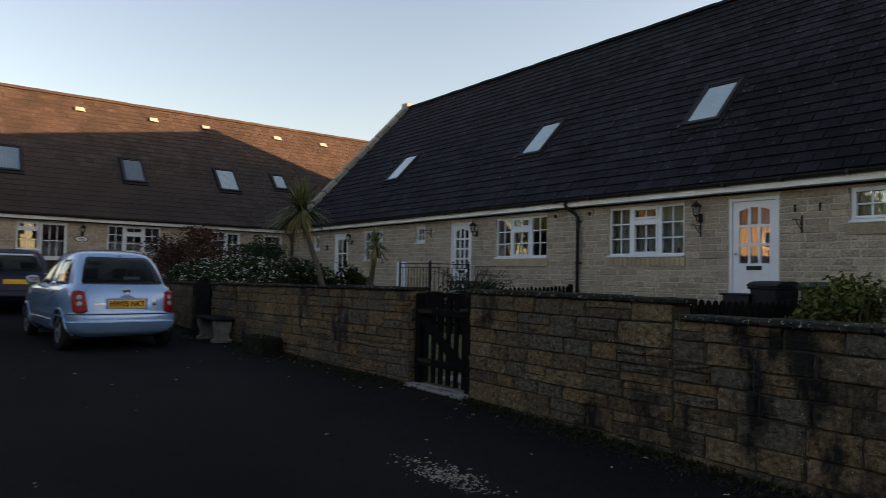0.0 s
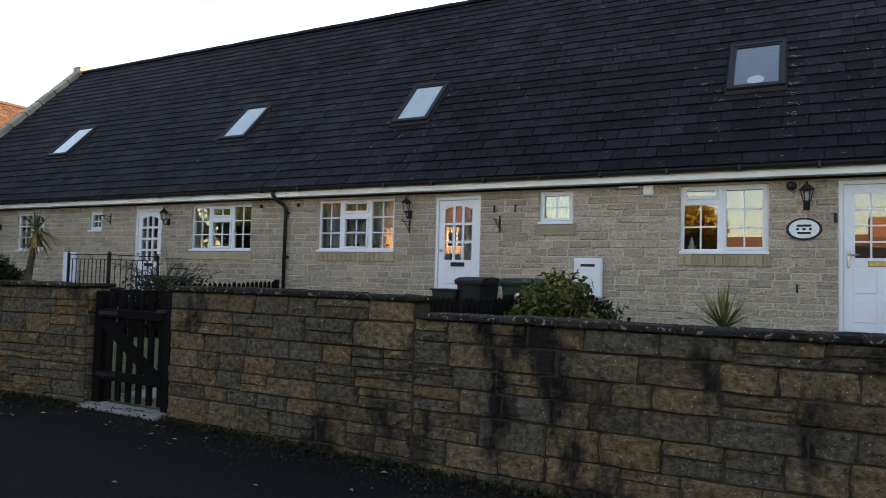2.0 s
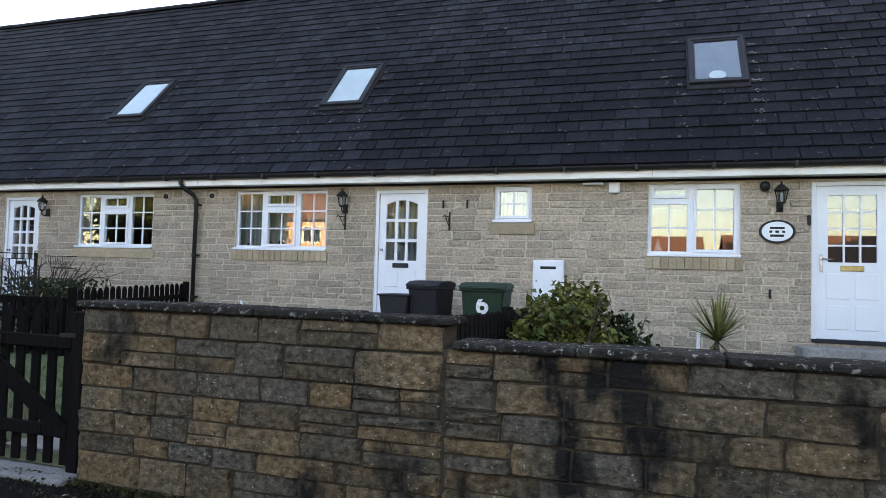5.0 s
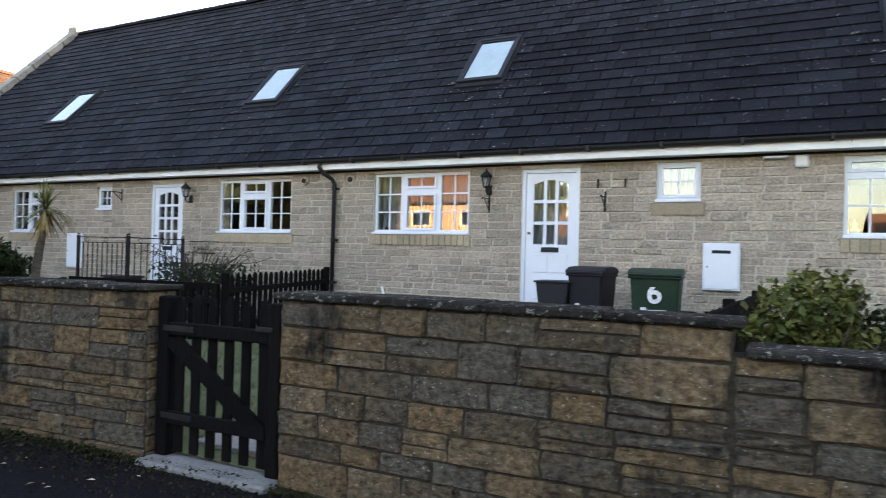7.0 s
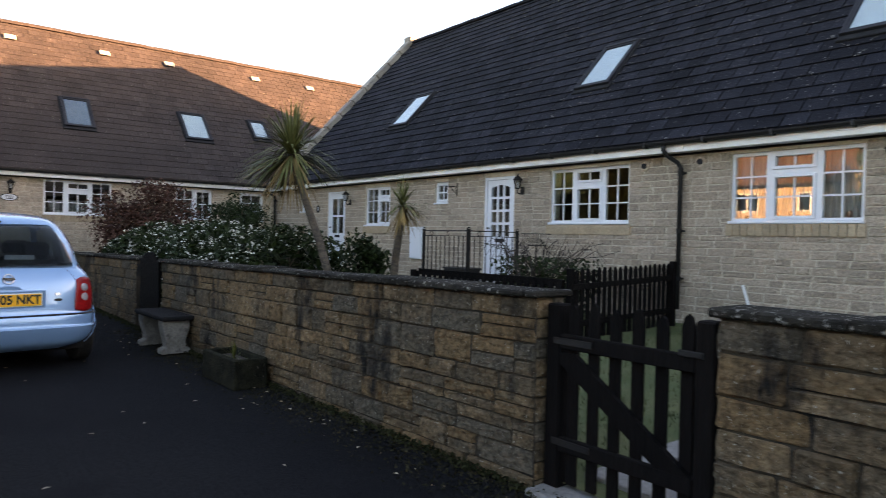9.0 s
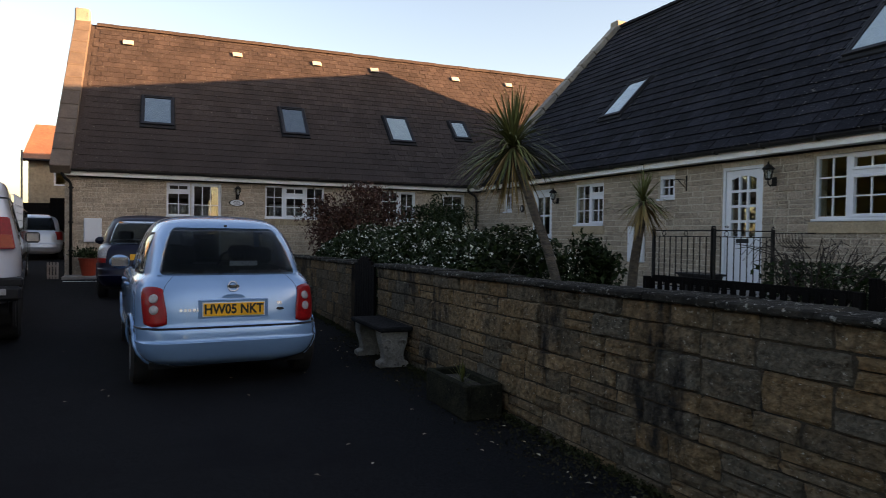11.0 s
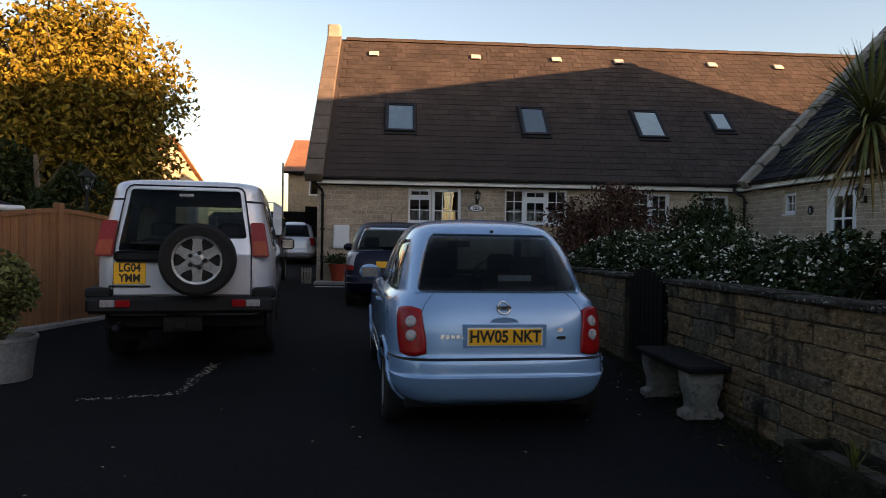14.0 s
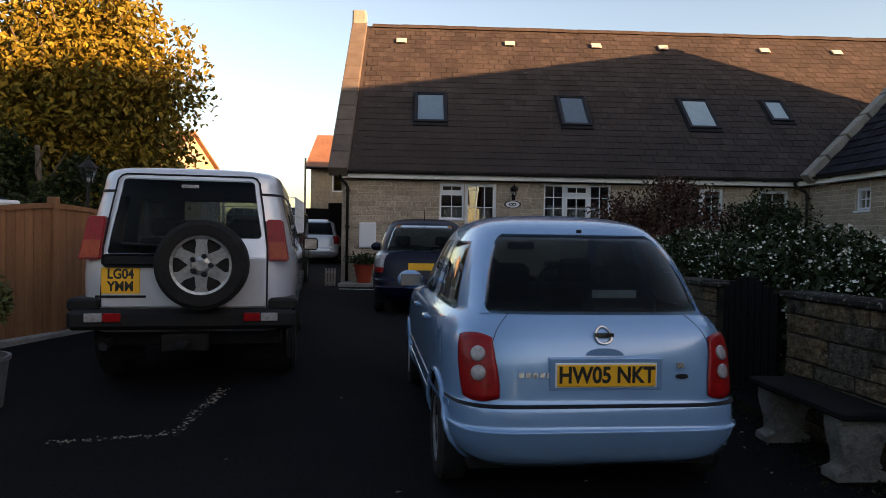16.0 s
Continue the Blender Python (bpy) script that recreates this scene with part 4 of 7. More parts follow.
def wheelie_bin(x, y, rz, m, label, digit="", k=1.0):
    z = garden_z(x, y)
    e = thing("wheelie_bin", pose(x, y, z, 0, 0, rz) @ Matrix.Diagonal((k, k, 1, 1)), label, "bin", "wheelie bins")
    bm = bmesh.new()
    lo, hi = 0.05, 0.98
    a = [bm.verts.new(v) for v in ((-0.21, -0.24, lo), (0.21, -0.24, lo), (0.22, 0.24, lo), (-0.22, 0.24, lo))]
    b = [bm.verts.new(v) for v in ((-0.27, -0.34, hi), (0.27, -0.34, hi), (0.28, 0.3, hi), (-0.28, 0.3, hi))]
    bm.faces.new(a[::-1])
    bm.faces.new(b)
    for i in range(4):
        bm.faces.new((a[i], a[(i + 1) % 4], b[(i + 1) % 4], b[i]))
    bmesh.ops.bevel(bm, geom=bm.edges[:], offset=0.025, segments=2, affect="EDGES")
    part("tub", bm, m, e)
    part("rim", boxes((-0.295, 0.295, -0.365, 0.31, 0.955, 0.99), bevel=0.012), m, e)
    bm = bmesh.new()
    prism(bm, [(-0.39, 0.99), (0.33, 0.99), (0.33, 1.05), (0.1, 1.075), (-0.25, 1.06), (-0.38, 1.02)], -0.3, 0.3, pose(0, 0, 0, 0, 0, 90))
    bmesh.ops.bevel(bm, geom=bm.edges[:], offset=0.012, segments=2, affect="EDGES")
    part("lid", bm, m, e)
    bm = bmesh.new()
    tube(bm, [(-0.25, 0.36, 1.0), (0.25, 0.36, 1.0)], 0.017, 8)
    for sx in (-0.2, 0.2):
        box(bm, sx - 0.03, sx + 0.03, 0.29, 0.37, 0.98, 1.02)
    part("handle", bm, m, e)
    for sx in (-0.25, 0.25):
        bm = bmesh.new()
        spin(bm, [(0.1, -0.02), (0.1, 0.02)], 16, pose(sx, 0.25, 0.1, 0, 90, 0))
        part("wheel", bm, M["black"], e)
    if digit:
        glyphs(digit, 0.34, e, M["print"], pose(0, -0.333, 0.79, 84, 0, 0), "digit")
    part("logo", boxes((-0.13, 0.13, -0.312, -0.300, 0.58, 0.605), (-0.15, -0.09, -0.313, -0.299, 0.57, 0.63)), M["print"], e, "small white printed mark")
    return e


wheelie_bin(4.6, -1.05, 4, M["bin_green"], "dark green wheelie bin marked with a white 6", "6")
wheelie_bin(3.84, -1.05, -6, M["bin_dark"], "dark grey wheelie bin beside the front door", "", 0.8)
e = thing("recycling_box", pose(3.42, -1.1, garden_z(3.4, -1.1)), "black plastic recycling boxes stacked by the bins", "box")
for k in range(3):
    bm = bmesh.new()
    prism(bm, [(-0.17, 0), (0.17, 0), (0.21, 0.3), (-0.21, 0.3)], -0.25, 0.25)
    bmesh.ops.bevel(bm, geom=bm.edges[:], offset=0.015, segments=1, affect="EDGES")
    ob = part("tub", bm, M["bin_dark"], e)
    ob.location = (0, 0.0, 0.29 * k)
    part("rim", boxes((-0.23, 0.23, -0.27, 0.27, 0.28 + 0.29 * k, 0.305 + 0.29 * k), bevel=0.006), M["bin_dark"], e)


# ---- plants ----
def leaf_mat(name, c1, c2, isl=0.35, rough=0.5):
    m = mat(name, c1, c2, rough, s1=2.5, s2=20, bump=0, isl=isl)
    m.node_tree.nodes["Principled BSDF"].inputs["Specular IOR Level"].default_value = 0.12
    return m


M["bark"] = mat("grey_brown_bark", (0.16, 0.12, 0.085), (0.10, 0.08, 0.06), 0.95, s1=6, s2=40, bump=0.5, bscale=40)
M["palm_bark"] = mat("ringed_palm_bark", (0.13, 0.10, 0.07), (0.06, 0.047, 0.036), 0.95, s1=9, s2=40, bump=0.8, bscale=18, stretch=(1, 1, 3))
M["leaf_gold"] = leaf_mat("green_gold_leaf", (0.05, 0.07, 0.018), (0.155, 0.155, 0.04), 0.5)
M["leaf_dark"] = leaf_mat("dark_green_leaf", (0.015, 0.029, 0.009), (0.024, 0.040, 0.013))
M["leaf_red"] = leaf_mat("copper_leaf", (0.075, 0.034, 0.027), (0.115, 0.055, 0.038))
M["leaf_tree"] = leaf_mat("autumn_tree_leaf", (0.24, 0.16, 0.025), (0.11, 0.10, 0.02), 0.45)
M["leaf_fir"] = leaf_mat("fir_green_leaf", (0.03, 0.06, 0.025), (0.045, 0.07, 0.03), 0.3)
M["petal"] = leaf_mat("white_petal", (0.78, 0.76, 0.68), (0.7, 0.68, 0.6), 0.12)
M["palm_leaf"] = leaf_mat("palm_leaf", (0.09, 0.12, 0.04), (0.16, 0.16, 0.06), 0.3)
M["palm_dead"] = leaf_mat("dry_palm_leaf", (0.32, 0.22, 0.09), (0.22, 0.14, 0.06), 0.25)


def leaves(points, size, rng, stretch=1.8):
    """Small folded leaves at points, with their own turns."""
    vs, fs = [], []
    for p in points:
        s = size * rng.uniform(0.6, 1.25)
        e = Euler((rng.uniform(-1.2, 1.2), rng.uniform(-1.2, 1.2), rng.uniform(0, math.tau))).to_matrix()
        i = len(vs)
        for q in ((-s * stretch / 2, 0, 0), (0, -s / 2, s * 0.12), (s * stretch / 2, 0, -s * 0.1), (0, s / 2, s * 0.12)):
            vs.append(Vector(p) + e @ Vector(q))
        fs += [(i, i + 1, i + 2), (i, i + 2, i + 3)]
    return vs, fs


def leaf_object(name, pts, size, m, rng, parent=None, label="", stretch=1.8):
    vs, fs = leaves(pts, size, rng, stretch)
    me = bpy.data.meshes.new(name)
    me.from_pydata([tuple(v) for v in vs], [], fs)
    me.materials.append(m)
    ob = new(name, me)
    if parent is not None:
        ob.parent = parent
    if label:
        ob["label"] = label
    return ob


def blob_points(n, rng, rx, ry, rz, clumps=16, shell=0.55):
    """Points in uneven clumps that fill an ellipsoid."""
    cs = []
    for k in range(clumps):
        d = Vector((rng.gauss(0, 1), rng.gauss(0, 1), rng.gauss(0, 1))).normalized() * rng.uniform(shell, 1.0)
        cs.append((Vector((d.x * rx, d.y * ry, d.z * rz)), rng.uniform(0.22, 0.42)))
    out = []
    for k in range(n):
        c, r = rng.choice(cs)
        d = Vector((rng.gauss(0, 1), rng.gauss(0, 1), rng.gauss(0, 1))).normalized() * rng.random() ** 0.4 * r
        out.append(c * 0.85 + Vector((d.x * rx, d.y * ry, d.z * rz)))
    return out


def shrub(name, x, y, z, top, rx, ry, n, size, m, seed, label, stems=9, cat="shrub", low=0.0, kind=""):
    rng = random.Random(seed)
    e = thing(name, pose(x, y, z), label, cat, kind=kind)
    h = top - z
    bm = bmesh.new()
    for k in range(stems):
        a, r = rng.uniform(0, math.tau), rng.uniform(0.25, 0.85)
        tip = Vector((rx * r * math.cos(a), ry * r * math.sin(a), h * rng.uniform(0.6, 0.95)))
        mid = Vector((tip.x * 0.35, tip.y * 0.35, tip.z * 0.5)) + Vector((rng.uniform(-0.05, 0.05), rng.uniform(-0.05, 0.05), 0))
        tube(bm, [(rng.uniform(-0.04, 0.04), rng.uniform(-0.04, 0.04), -0.05), mid, tip], 0.014 + 0.008 * rx, 5, 0.004)
        if stems <= 20:
            part("stem", bm, M["bark"], e)
            bm = bmesh.new()
    if stems > 20:
        part("stem_cluster", bm, M["bark"], e)["kind"] = "stuff"
    else:
        bm.free()
    pts = [p + Vector((0, 0, low + (h - low) / 2)) for p in blob_points(n, rng, rx, ry, (h - low) / 2, 44, 0.4)]
    leaf_object("foliage", pts, size, m, rng, e)
    return e


shrub("laurel_shrub", 6.06, -4.2, 0.03, 1.23, 0.5, 0.45, 2500, 0.04, M["leaf_gold"], 3, "yellow-green leafy shrub behind the low wall", stems=16, low=0.5)
shrub("laurel_shrub", 6.45, -3.9, 0.03, 1.05, 0.28, 0.28, 750, 0.045, M["leaf_dark"], 4, "dark green leafy shrub behind the low wall", stems=16, low=0.35)
shrub("copper_bush", -12.6, -4.3, 0.1, 2.6, 1.45, 1.35, 10000, 0.05, M["leaf_red"], 5, "large copper-leaved bush in front of the cross row", stems=90, low=0.3)
shrub("evergreen_bush", -13.3, -1.9, 0.1, 2.35, 1.3, 1.1, 9000, 0.05, M["leaf_dark"], 6, "clipped dark evergreen bush by the corner", stems=12, low=0.2)

shrub("evergreen_shrub", -3.5, -3.75, 0.08, 1.4, 0.5, 0.45, 2600, 0.05, M["leaf_dark"], 8, "dark green bushy shrub beside the small palm", low=0.1)

# flowering hedge
rng = random.Random(11)
e = thing("flowering_hedge", pose(-7.2, -4.9, 0.1), "dense dark green hedge full of small white flowers", "hedge")
pts, fl = [], []
for k in range(26000):
    u = rng.uniform(-1, 1)
    x = u * 4.1
    wv = 0.12 * math.sin(x * 2.1) + 0.1 * math.sin(x * 5.3 + 1)
    a = rng.uniform(-0.3, math.pi + 0.3)
    r = rng.uniform(0.75, 1.02)
    pts.append((x, -0.95 * math.cos(a) * r * (1 + wv * 0.3), 0.35 + (0.98 + wv * 0.6) * max(-0.3, math.sin(a)) * r * (1 - 0.12 * u * u)))
leaf_object("foliage", pts, 0.045, M["leaf_dark"], rng, e)
for k in range(2500):
    p = Vector(rng.choice(pts))
    p.z += 0.03
    p.y -= 0.03
    c = p
    for j in range(rng.choice((1, 2, 3, 4))):
        fl.append(c + Vector((rng.uniform(-0.045, 0.045), rng.uniform(-0.03, 0.03), rng.uniform(-0.03, 0.03))))
leaf_object("blossom", fl, 0.03, M["petal"], rng, e, "small white flowers", 1.1)
bm = bmesh.new()
for k in range(40):
    x = rng.uniform(-4, 4)
    tube(bm, [(x, 0, -0.1), (x + rng.uniform(-0.1, 0.1), rng.uniform(-0.3, 0.3), 0.5), (x + rng.uniform(-0.2, 0.2), rng.uniform(-0.6, 0.6), 1.0)], 0.015, 5, 0.005)
part("stem_cluster", bm, M["bark"], e)["kind"] = "stuff"
leaf_object("inner_foliage", [(rng.uniform(-4, 4), rng.uniform(-0.7, 0.7), rng.uniform(0.0, 1.0)) for k in range(6000)], 0.08, M["leaf_dark"], rng, e)


def sword_leaves(bm, n, length, width, rng, up=(-0.6, 1.35), droop=0.5, dead=False):
    for k in range(n):
        az, el = rng.uniform(0, math.tau), rng.uniform(*up)
        L = length * rng.uniform(0.75, 1.08)
        d = Vector((math.cos(az) * math.cos(el), math.sin(az) * math.cos(el), math.sin(el)))
        side = Vector((-math.sin(az), math.cos(az), 0))
        prev = None
        for i in range(6):
            t = i / 5
            p = d * L * t + Vector((0, 0, -droop * L * t * t * (1.0 if el > 0 else 0.5) * math.cos(el)))
            w = width * (0.55 + 0.9 * t) * (1 - t) ** 0.6 if i < 5 else 0.001
            cur = (bm.verts.new(p - side * w), bm.verts.new(p + side * w))
            if prev:
                bm.faces.new((prev[0], prev[1], cur[1], cur[0]))
            prev = cur


def palm(name, base, bend, top, r, n, length, seed, label, width=0.016, up=(-0.4, 1.4), deadn=30, sag=0.6):
    rng = random.Random(seed)
    e = thing(name, pose(*base), label, "palm")
    bm = bmesh.new()
    pts = [Vector((0, 0, -0.1)), Vector(bend) - Vector(base), Vector(top) - Vector(base)]
    ln = [pts[0].lerp(pts[1], t) for t in (0, 0.25, 0.5, 0.75)] + [pts[1].lerp(pts[2], t) for t in (0, 0.25, 0.5, 0.75, 1.0)]
    for k in range(1, 8):
        ln[k] += Vector((rng.uniform(-0.012, 0.012), rng.uniform(-0.012, 0.012), 0))
    tube(bm, ln, r, 10, r * 0.75)
    part("trunk", bm, M["palm_bark"], e, smooth=True)
    for nm, cnt, u, m, dr in (("crown", n, up, "palm_leaf", sag), ("dry_skirt", deadn, (-1.3, -0.2), "palm_dead", 0.3)):
        if cnt:
            bm = bmesh.new()
            sword_leaves(bm, cnt, length, width, rng, u, dr)
            ob = part(nm, bm, M[m], e)
            ob.location = pts[2]
    return e


palm("cabbage_palm", (-2.25, -4.76, 0.1), (-2.7, -4.9, 1.2), (-3.3, -5.02, 2.36), 0.06, 330, 0.82, 21, "leaning cabbage palm with a shaggy round crown of sword leaves", 0.015, (-0.5, 1.45), 60)
palm("cabbage_palm", (-2.45, -3.95, 0.1), (-2.42, -3.95, 1.0), (-2.28, -3.95, 1.72), 0.06, 90, 0.45, 22, "small cabbage palm with a stubby trunk and upright leaves", 0.012, (-0.1, 1.5), 60)
palm("yucca", (7.3, -1.9, 0.12), (7.3, -1.9, 0.4), (7.3, -1.9, 0.66), 0.035, 75, 0.55, 23, "small spiky cordyline in front of the stone wall", 0.02, (-0.1, 1.45), 6, 0.12)
rng = random.Random(31)
for x, y in ((-2.9, -5.3), (-3.4, -5.4), (-2.1, -4.6), (-3.9, -5.2)):
    bm = bmesh.new()
    sword_leaves(bm, 40, 0.85, 0.01, rng, (0.5, 1.5), 0.3)
    tagged(obj("strap_plant", bm, M["leaf_dark"], loc=pose(x, y, 0.12)), "clump of dark strap-like leaves under the palms", "plant", "clumps under the palms")

# bare rambling branches by the landing
M["dark_twig"] = mat("dark_twig", (0.045, 0.032, 0.025), (0.03, 0.022, 0.018), 0.95, s1=6, bump=0.3, bscale=60)
e = thing("bare_climber", pose(-1.4, -2.35, 0.1), "tangle of bare brown branches over the fence", "shrub")
for k in range(46):
    bm = bmesh.new()
    a = rng.uniform(0, math.tau)
    r = rng.uniform(0.35, 0.95)
    p = [Vector((rng.uniform(-0.2, 0.2), rng.uniform(-0.2, 0.2), 0))]
    for j in range(1, 6):
        t = j / 5
        p.append(Vector((r * t * math.cos(a) * 1.3, r * t * math.sin(a) * 0.7, 1.15 * math.sin(t * 1.9) * rng.uniform(0.85, 1.1))) + Vector((rng.uniform(-0.07, 0.07), rng.uniform(-0.07, 0.07), 0)))
    tube(bm, p, 0.011, 5, 0.003)
    part("branch", bm, M["dark_twig"], e)
leaf_object("foliage", [(rng.uniform(-0.75, 0.7), rng.uniform(-0.2, 0.5), rng.uniform(0.2, 0.98)) for k in range(2600)], 0.04, M["leaf_dark"], rng, e)

for x0, y0, x1, z1 in ((0.55, -0.5, 0.38, 0.78), (6.98, -1.4, 7.15, 0.72)):
    bm = bmesh.new()
    tube(bm, [(x0 + 0.15, y0, garden_z(x0, y0)), (x1, y0 + 0.2, z1)], 0.02, 6)
    tagged(obj("garden_stake", bm, M["stake"]), "white plastic stake leaning in the bed", "stake", "white stakes")

# ---- bench and trough against the yard wall ----
M["bench_top"] = mat("dark_slate_slab", (0.012, 0.012, 0.013), (0.02, 0.019, 0.019), 0.8, spec=0.08, s1=4, bump=0.2)
M["cast_stone"] = mat("weathered_cast_stone", (0.33, 0.31, 0.27), (0.20, 0.185, 0.16), 0.9, s1=6, s2=40, bump=0.4, bscale=60, spots=(0.12, 0.11, 0.10), spot_scale=9, spot_at=0.6)
e = thing("stone_bench", pose(-3.4, -6.575, G(-3.4), 0, 0, 2), "stone garden bench with a dark slab and scrolled feet", "bench")
part("seat", boxes((-0.52, 0.52, -0.18, 0.18, 0.38, 0.43), bevel=0.012), M["bench_top"], e, "dark slab seat")
for sx in (-0.37, 0.37):
    bm = bmesh.new()
    prism(bm, [(0.84 * p, q * 0.38 / 0.34) for p, q in [(-0.19, 0), (0.19, 0), (0.19, 0.05), (0.12, 0.07), (0.13, 0.14), (0.16, 0.21), (0.18, 0.28), (0.18, 0.34), (-0.18, 0.34), (-0.18, 0.28), (-0.16, 0.21), (-0.13, 0.14), (-0.12, 0.07), (-0.19, 0.05)]], -0.08, 0.08, pose(sx, 0, 0, 0, 0, 90))
    bmesh.ops.bevel(bm, geom=bm.edges[:], offset=0.01, segments=1, affect="EDGES")
    foot = part("support", bm, M["cast_stone"], e)
    for sy in (-0.085, 0.085):
        bm = bmesh.new()
        tube(bm, [(sx + 0.083, sy * 0.85 + (0.06 - 0.006 * k) * math.cos(k * 0.55) * (1 if sy > 0 else -1), 0.25 + (0.06 - 0.006 * k) * math.sin(k * 0.55)) for k in range(10)], 0.014, 6)
        part("scroll", bm, M["cast_stone"], foot)
        bm = bmesh.new()
        tube(bm, [(sx + 0.083, sy * 0.75 + (0.04 - 0.004 * k) * math.cos(k * 0.6), 0.09 + (0.04 - 0.004 * k) * math.sin(k * 0.6)) for k in range(9)], 0.011, 6)
        part("scroll", bm, M["cast_stone"], foot)
M["trough_stone"] = mat("dark_mossy_stone", (0.035, 0.034, 0.022), (0.014, 0.014, 0.011), 0.95, spec=0.05, s1=8, s2=40, bump=0.7, bscale=40, spots=(0.12, 0.11, 0.09), spot_scale=30, spot_at=0.64)
e = thing("stone_trough", pose(-1.25, -6.55, G(-1.25), 0, 0, 1.5), "dark weathered stone trough with a few plants", "planter")
for y0, y1 in ((-0.16, -0.11), (0.11, 0.16)):
    part("side", boxes((-0.38, 0.38, y0, y1, 0.0, 0.27), bevel=0.012), M["trough_stone"], e)
for x0, x1 in ((-0.378, -0.33), (0.33, 0.378)):
    part("end", boxes((x0, x1, -0.112, 0.112, 0.0, 0.265), bevel=0.008), M["trough_stone"], e)
part("earth", boxes((-0.332, 0.332, -0.112, 0.112, 0.0, 0.21)), M["soil"], e)
bm = bmesh.new()
sword_leaves(bm, 26, 0.2, 0.008, rng, (0.4, 1.5), 0.4)
ob = part("tuft", bm, M["leaf_gold"], e)
ob.location = (0, 0, 0.2)

# fallen leaves and litter on the asphalt
M["leaf_fallen"] = leaf_mat("fallen_leaf", (0.45, 0.40, 0.30), (0.30, 0.22, 0.13), 0.5, 0.8)
pts = []
for k in range(150):
    x, y = rng.uniform(-6, 9), rng.uniform(-11.5, -6.4)
    if rng.random() < 0.55:
        y = -6.42 - abs(rng.gauss(0, 0.25)) - 0.025 * max(0, 2.3 - x)
    pts.append((x, y, G(x) + 0.014))
vs, fs = [], []
for p in pts:
    s = rng.uniform(0.006, 0.019)
    a = rng.uniform(0, math.tau)
    i = len(vs)
    for q, zq in ((0, 0.0), (1, 0.012), (2, 0.002), (3, 0.01)):
        an = a + q * math.tau / 4
        vs.append((p[0] + s * (1.4 if q % 2 == 0 else 0.7) * math.cos(an), p[1] + s * (1.4 if q % 2 == 0 else 0.7) * math.sin(an), p[2] + zq * 0.6))
    fs += [(i, i + 1, i + 2), (i, i + 2, i + 3)]
me = bpy.data.meshes.new("fallen_leaves")
me.from_pydata(vs, [], fs)
me.materials.append(M["leaf_fallen"])
tagged(new("fallen_leaves", me), "pale fallen leaves scattered on the asphalt", "leaves", kind="stuff")
# worn gravelly patch and pale tracks in the yard
M["gravel"] = mat("pale_gravel", (0.27, 0.23, 0.18), (0.14, 0.12, 0.10), 0.9, isl=0.4, bump=0.1)
vs, fs = [], []
def chip(x, y, s):
    i, a = len(vs), rng.uniform(0, 6)
    z = G(x)
    for k in range(4):
        vs.append((x + s * math.cos(a + k * 1.57) * rng.uniform(0.6, 1.2), y + s * math.sin(a + k * 1.57) * rng.uniform(0.6, 1.2), z))
    vs.append((x, y, z + s * 0.5))
    fs.extend([(i, i + 1, i + 4), (i + 1, i + 2, i + 4), (i + 2, i + 3, i + 4), (i + 3, i, i + 4)])
for k in range(330):
    chip(5.2 + rng.gauss(0, 0.21), -7.87 + rng.gauss(0, 0.09), rng.uniform(0.006, 0.017))
for k in range(70):
    t = rng.random()
    chip(-3.6 - 0.2 * t + rng.gauss(0, 0.02), -11.6 + 0.75 * t + rng.gauss(0, 0.02), rng.uniform(0.006, 0.016))
for k in range(100):
    t = rng.random()
    chip(-3.8 - 1.3 * t + rng.gauss(0, 0.03), -10.85 + rng.gauss(0, 0.03), rng.uniform(0.006, 0.018))
me = bpy.data.meshes.new("loose_gravel")
me.from_pydata(vs, [], fs)
me.materials.append(M["gravel"])
tagged(new("loose_gravel", me), "pale loose chippings on the worn asphalt", "gravel", kind="stuff")
M["litter"] = leaf_mat("dark_litter", (0.045, 0.038, 0.02), (0.022, 0.022, 0.012), 0.5, 0.9)
leaf_object("wall_foot_litter", [(x, (-6.24 if x > 2.8 else -6.27 - 0.025 * (2.29 - x)) - abs(rng.gauss(0, 0.22)), G(x) + 0.006) for x in [rng.uniform(-5, 10) for k in range(8000)]], 0.014, M["litter"], rng)
tagged(bpy.data.objects["wall_foot_litter"], "dark leaf litter and moss crumbs along the wall", "litter", kind="stuff")
M["moss"] = leaf_mat("wall_moss", (0.022, 0.026, 0.010), (0.04, 0.04, 0.016), 0.4, 0.9)
leaf_object("wall_foot_moss", [(x, (-6.21 if x > 2.8 else -6.24 - 0.025 * (2.29 - x)) - abs(rng.gauss(0, 0.05)), G(x) + rng.uniform(0, 0.035)) for x in [rng.uniform(-9, 11) for k in range(9000)]], 0.018, M["moss"], rng)
tagged(bpy.data.objects["wall_foot_moss"], "moss and weeds along the foot of the wall", "moss", kind="stuff")

# ---- vehicles ----
def paint(name, c, metal=0.35, rough=0.32):
    m = mat(name, c, tuple(v * 0.94 for v in c), rough, metal, s1=2, s2=12, bump=0.0, coat=1.0, fine_by=0.02)
    m.node_tree.nodes["Principled BSDF"].inputs["Coat Roughness"].default_value = 0.06
    return m


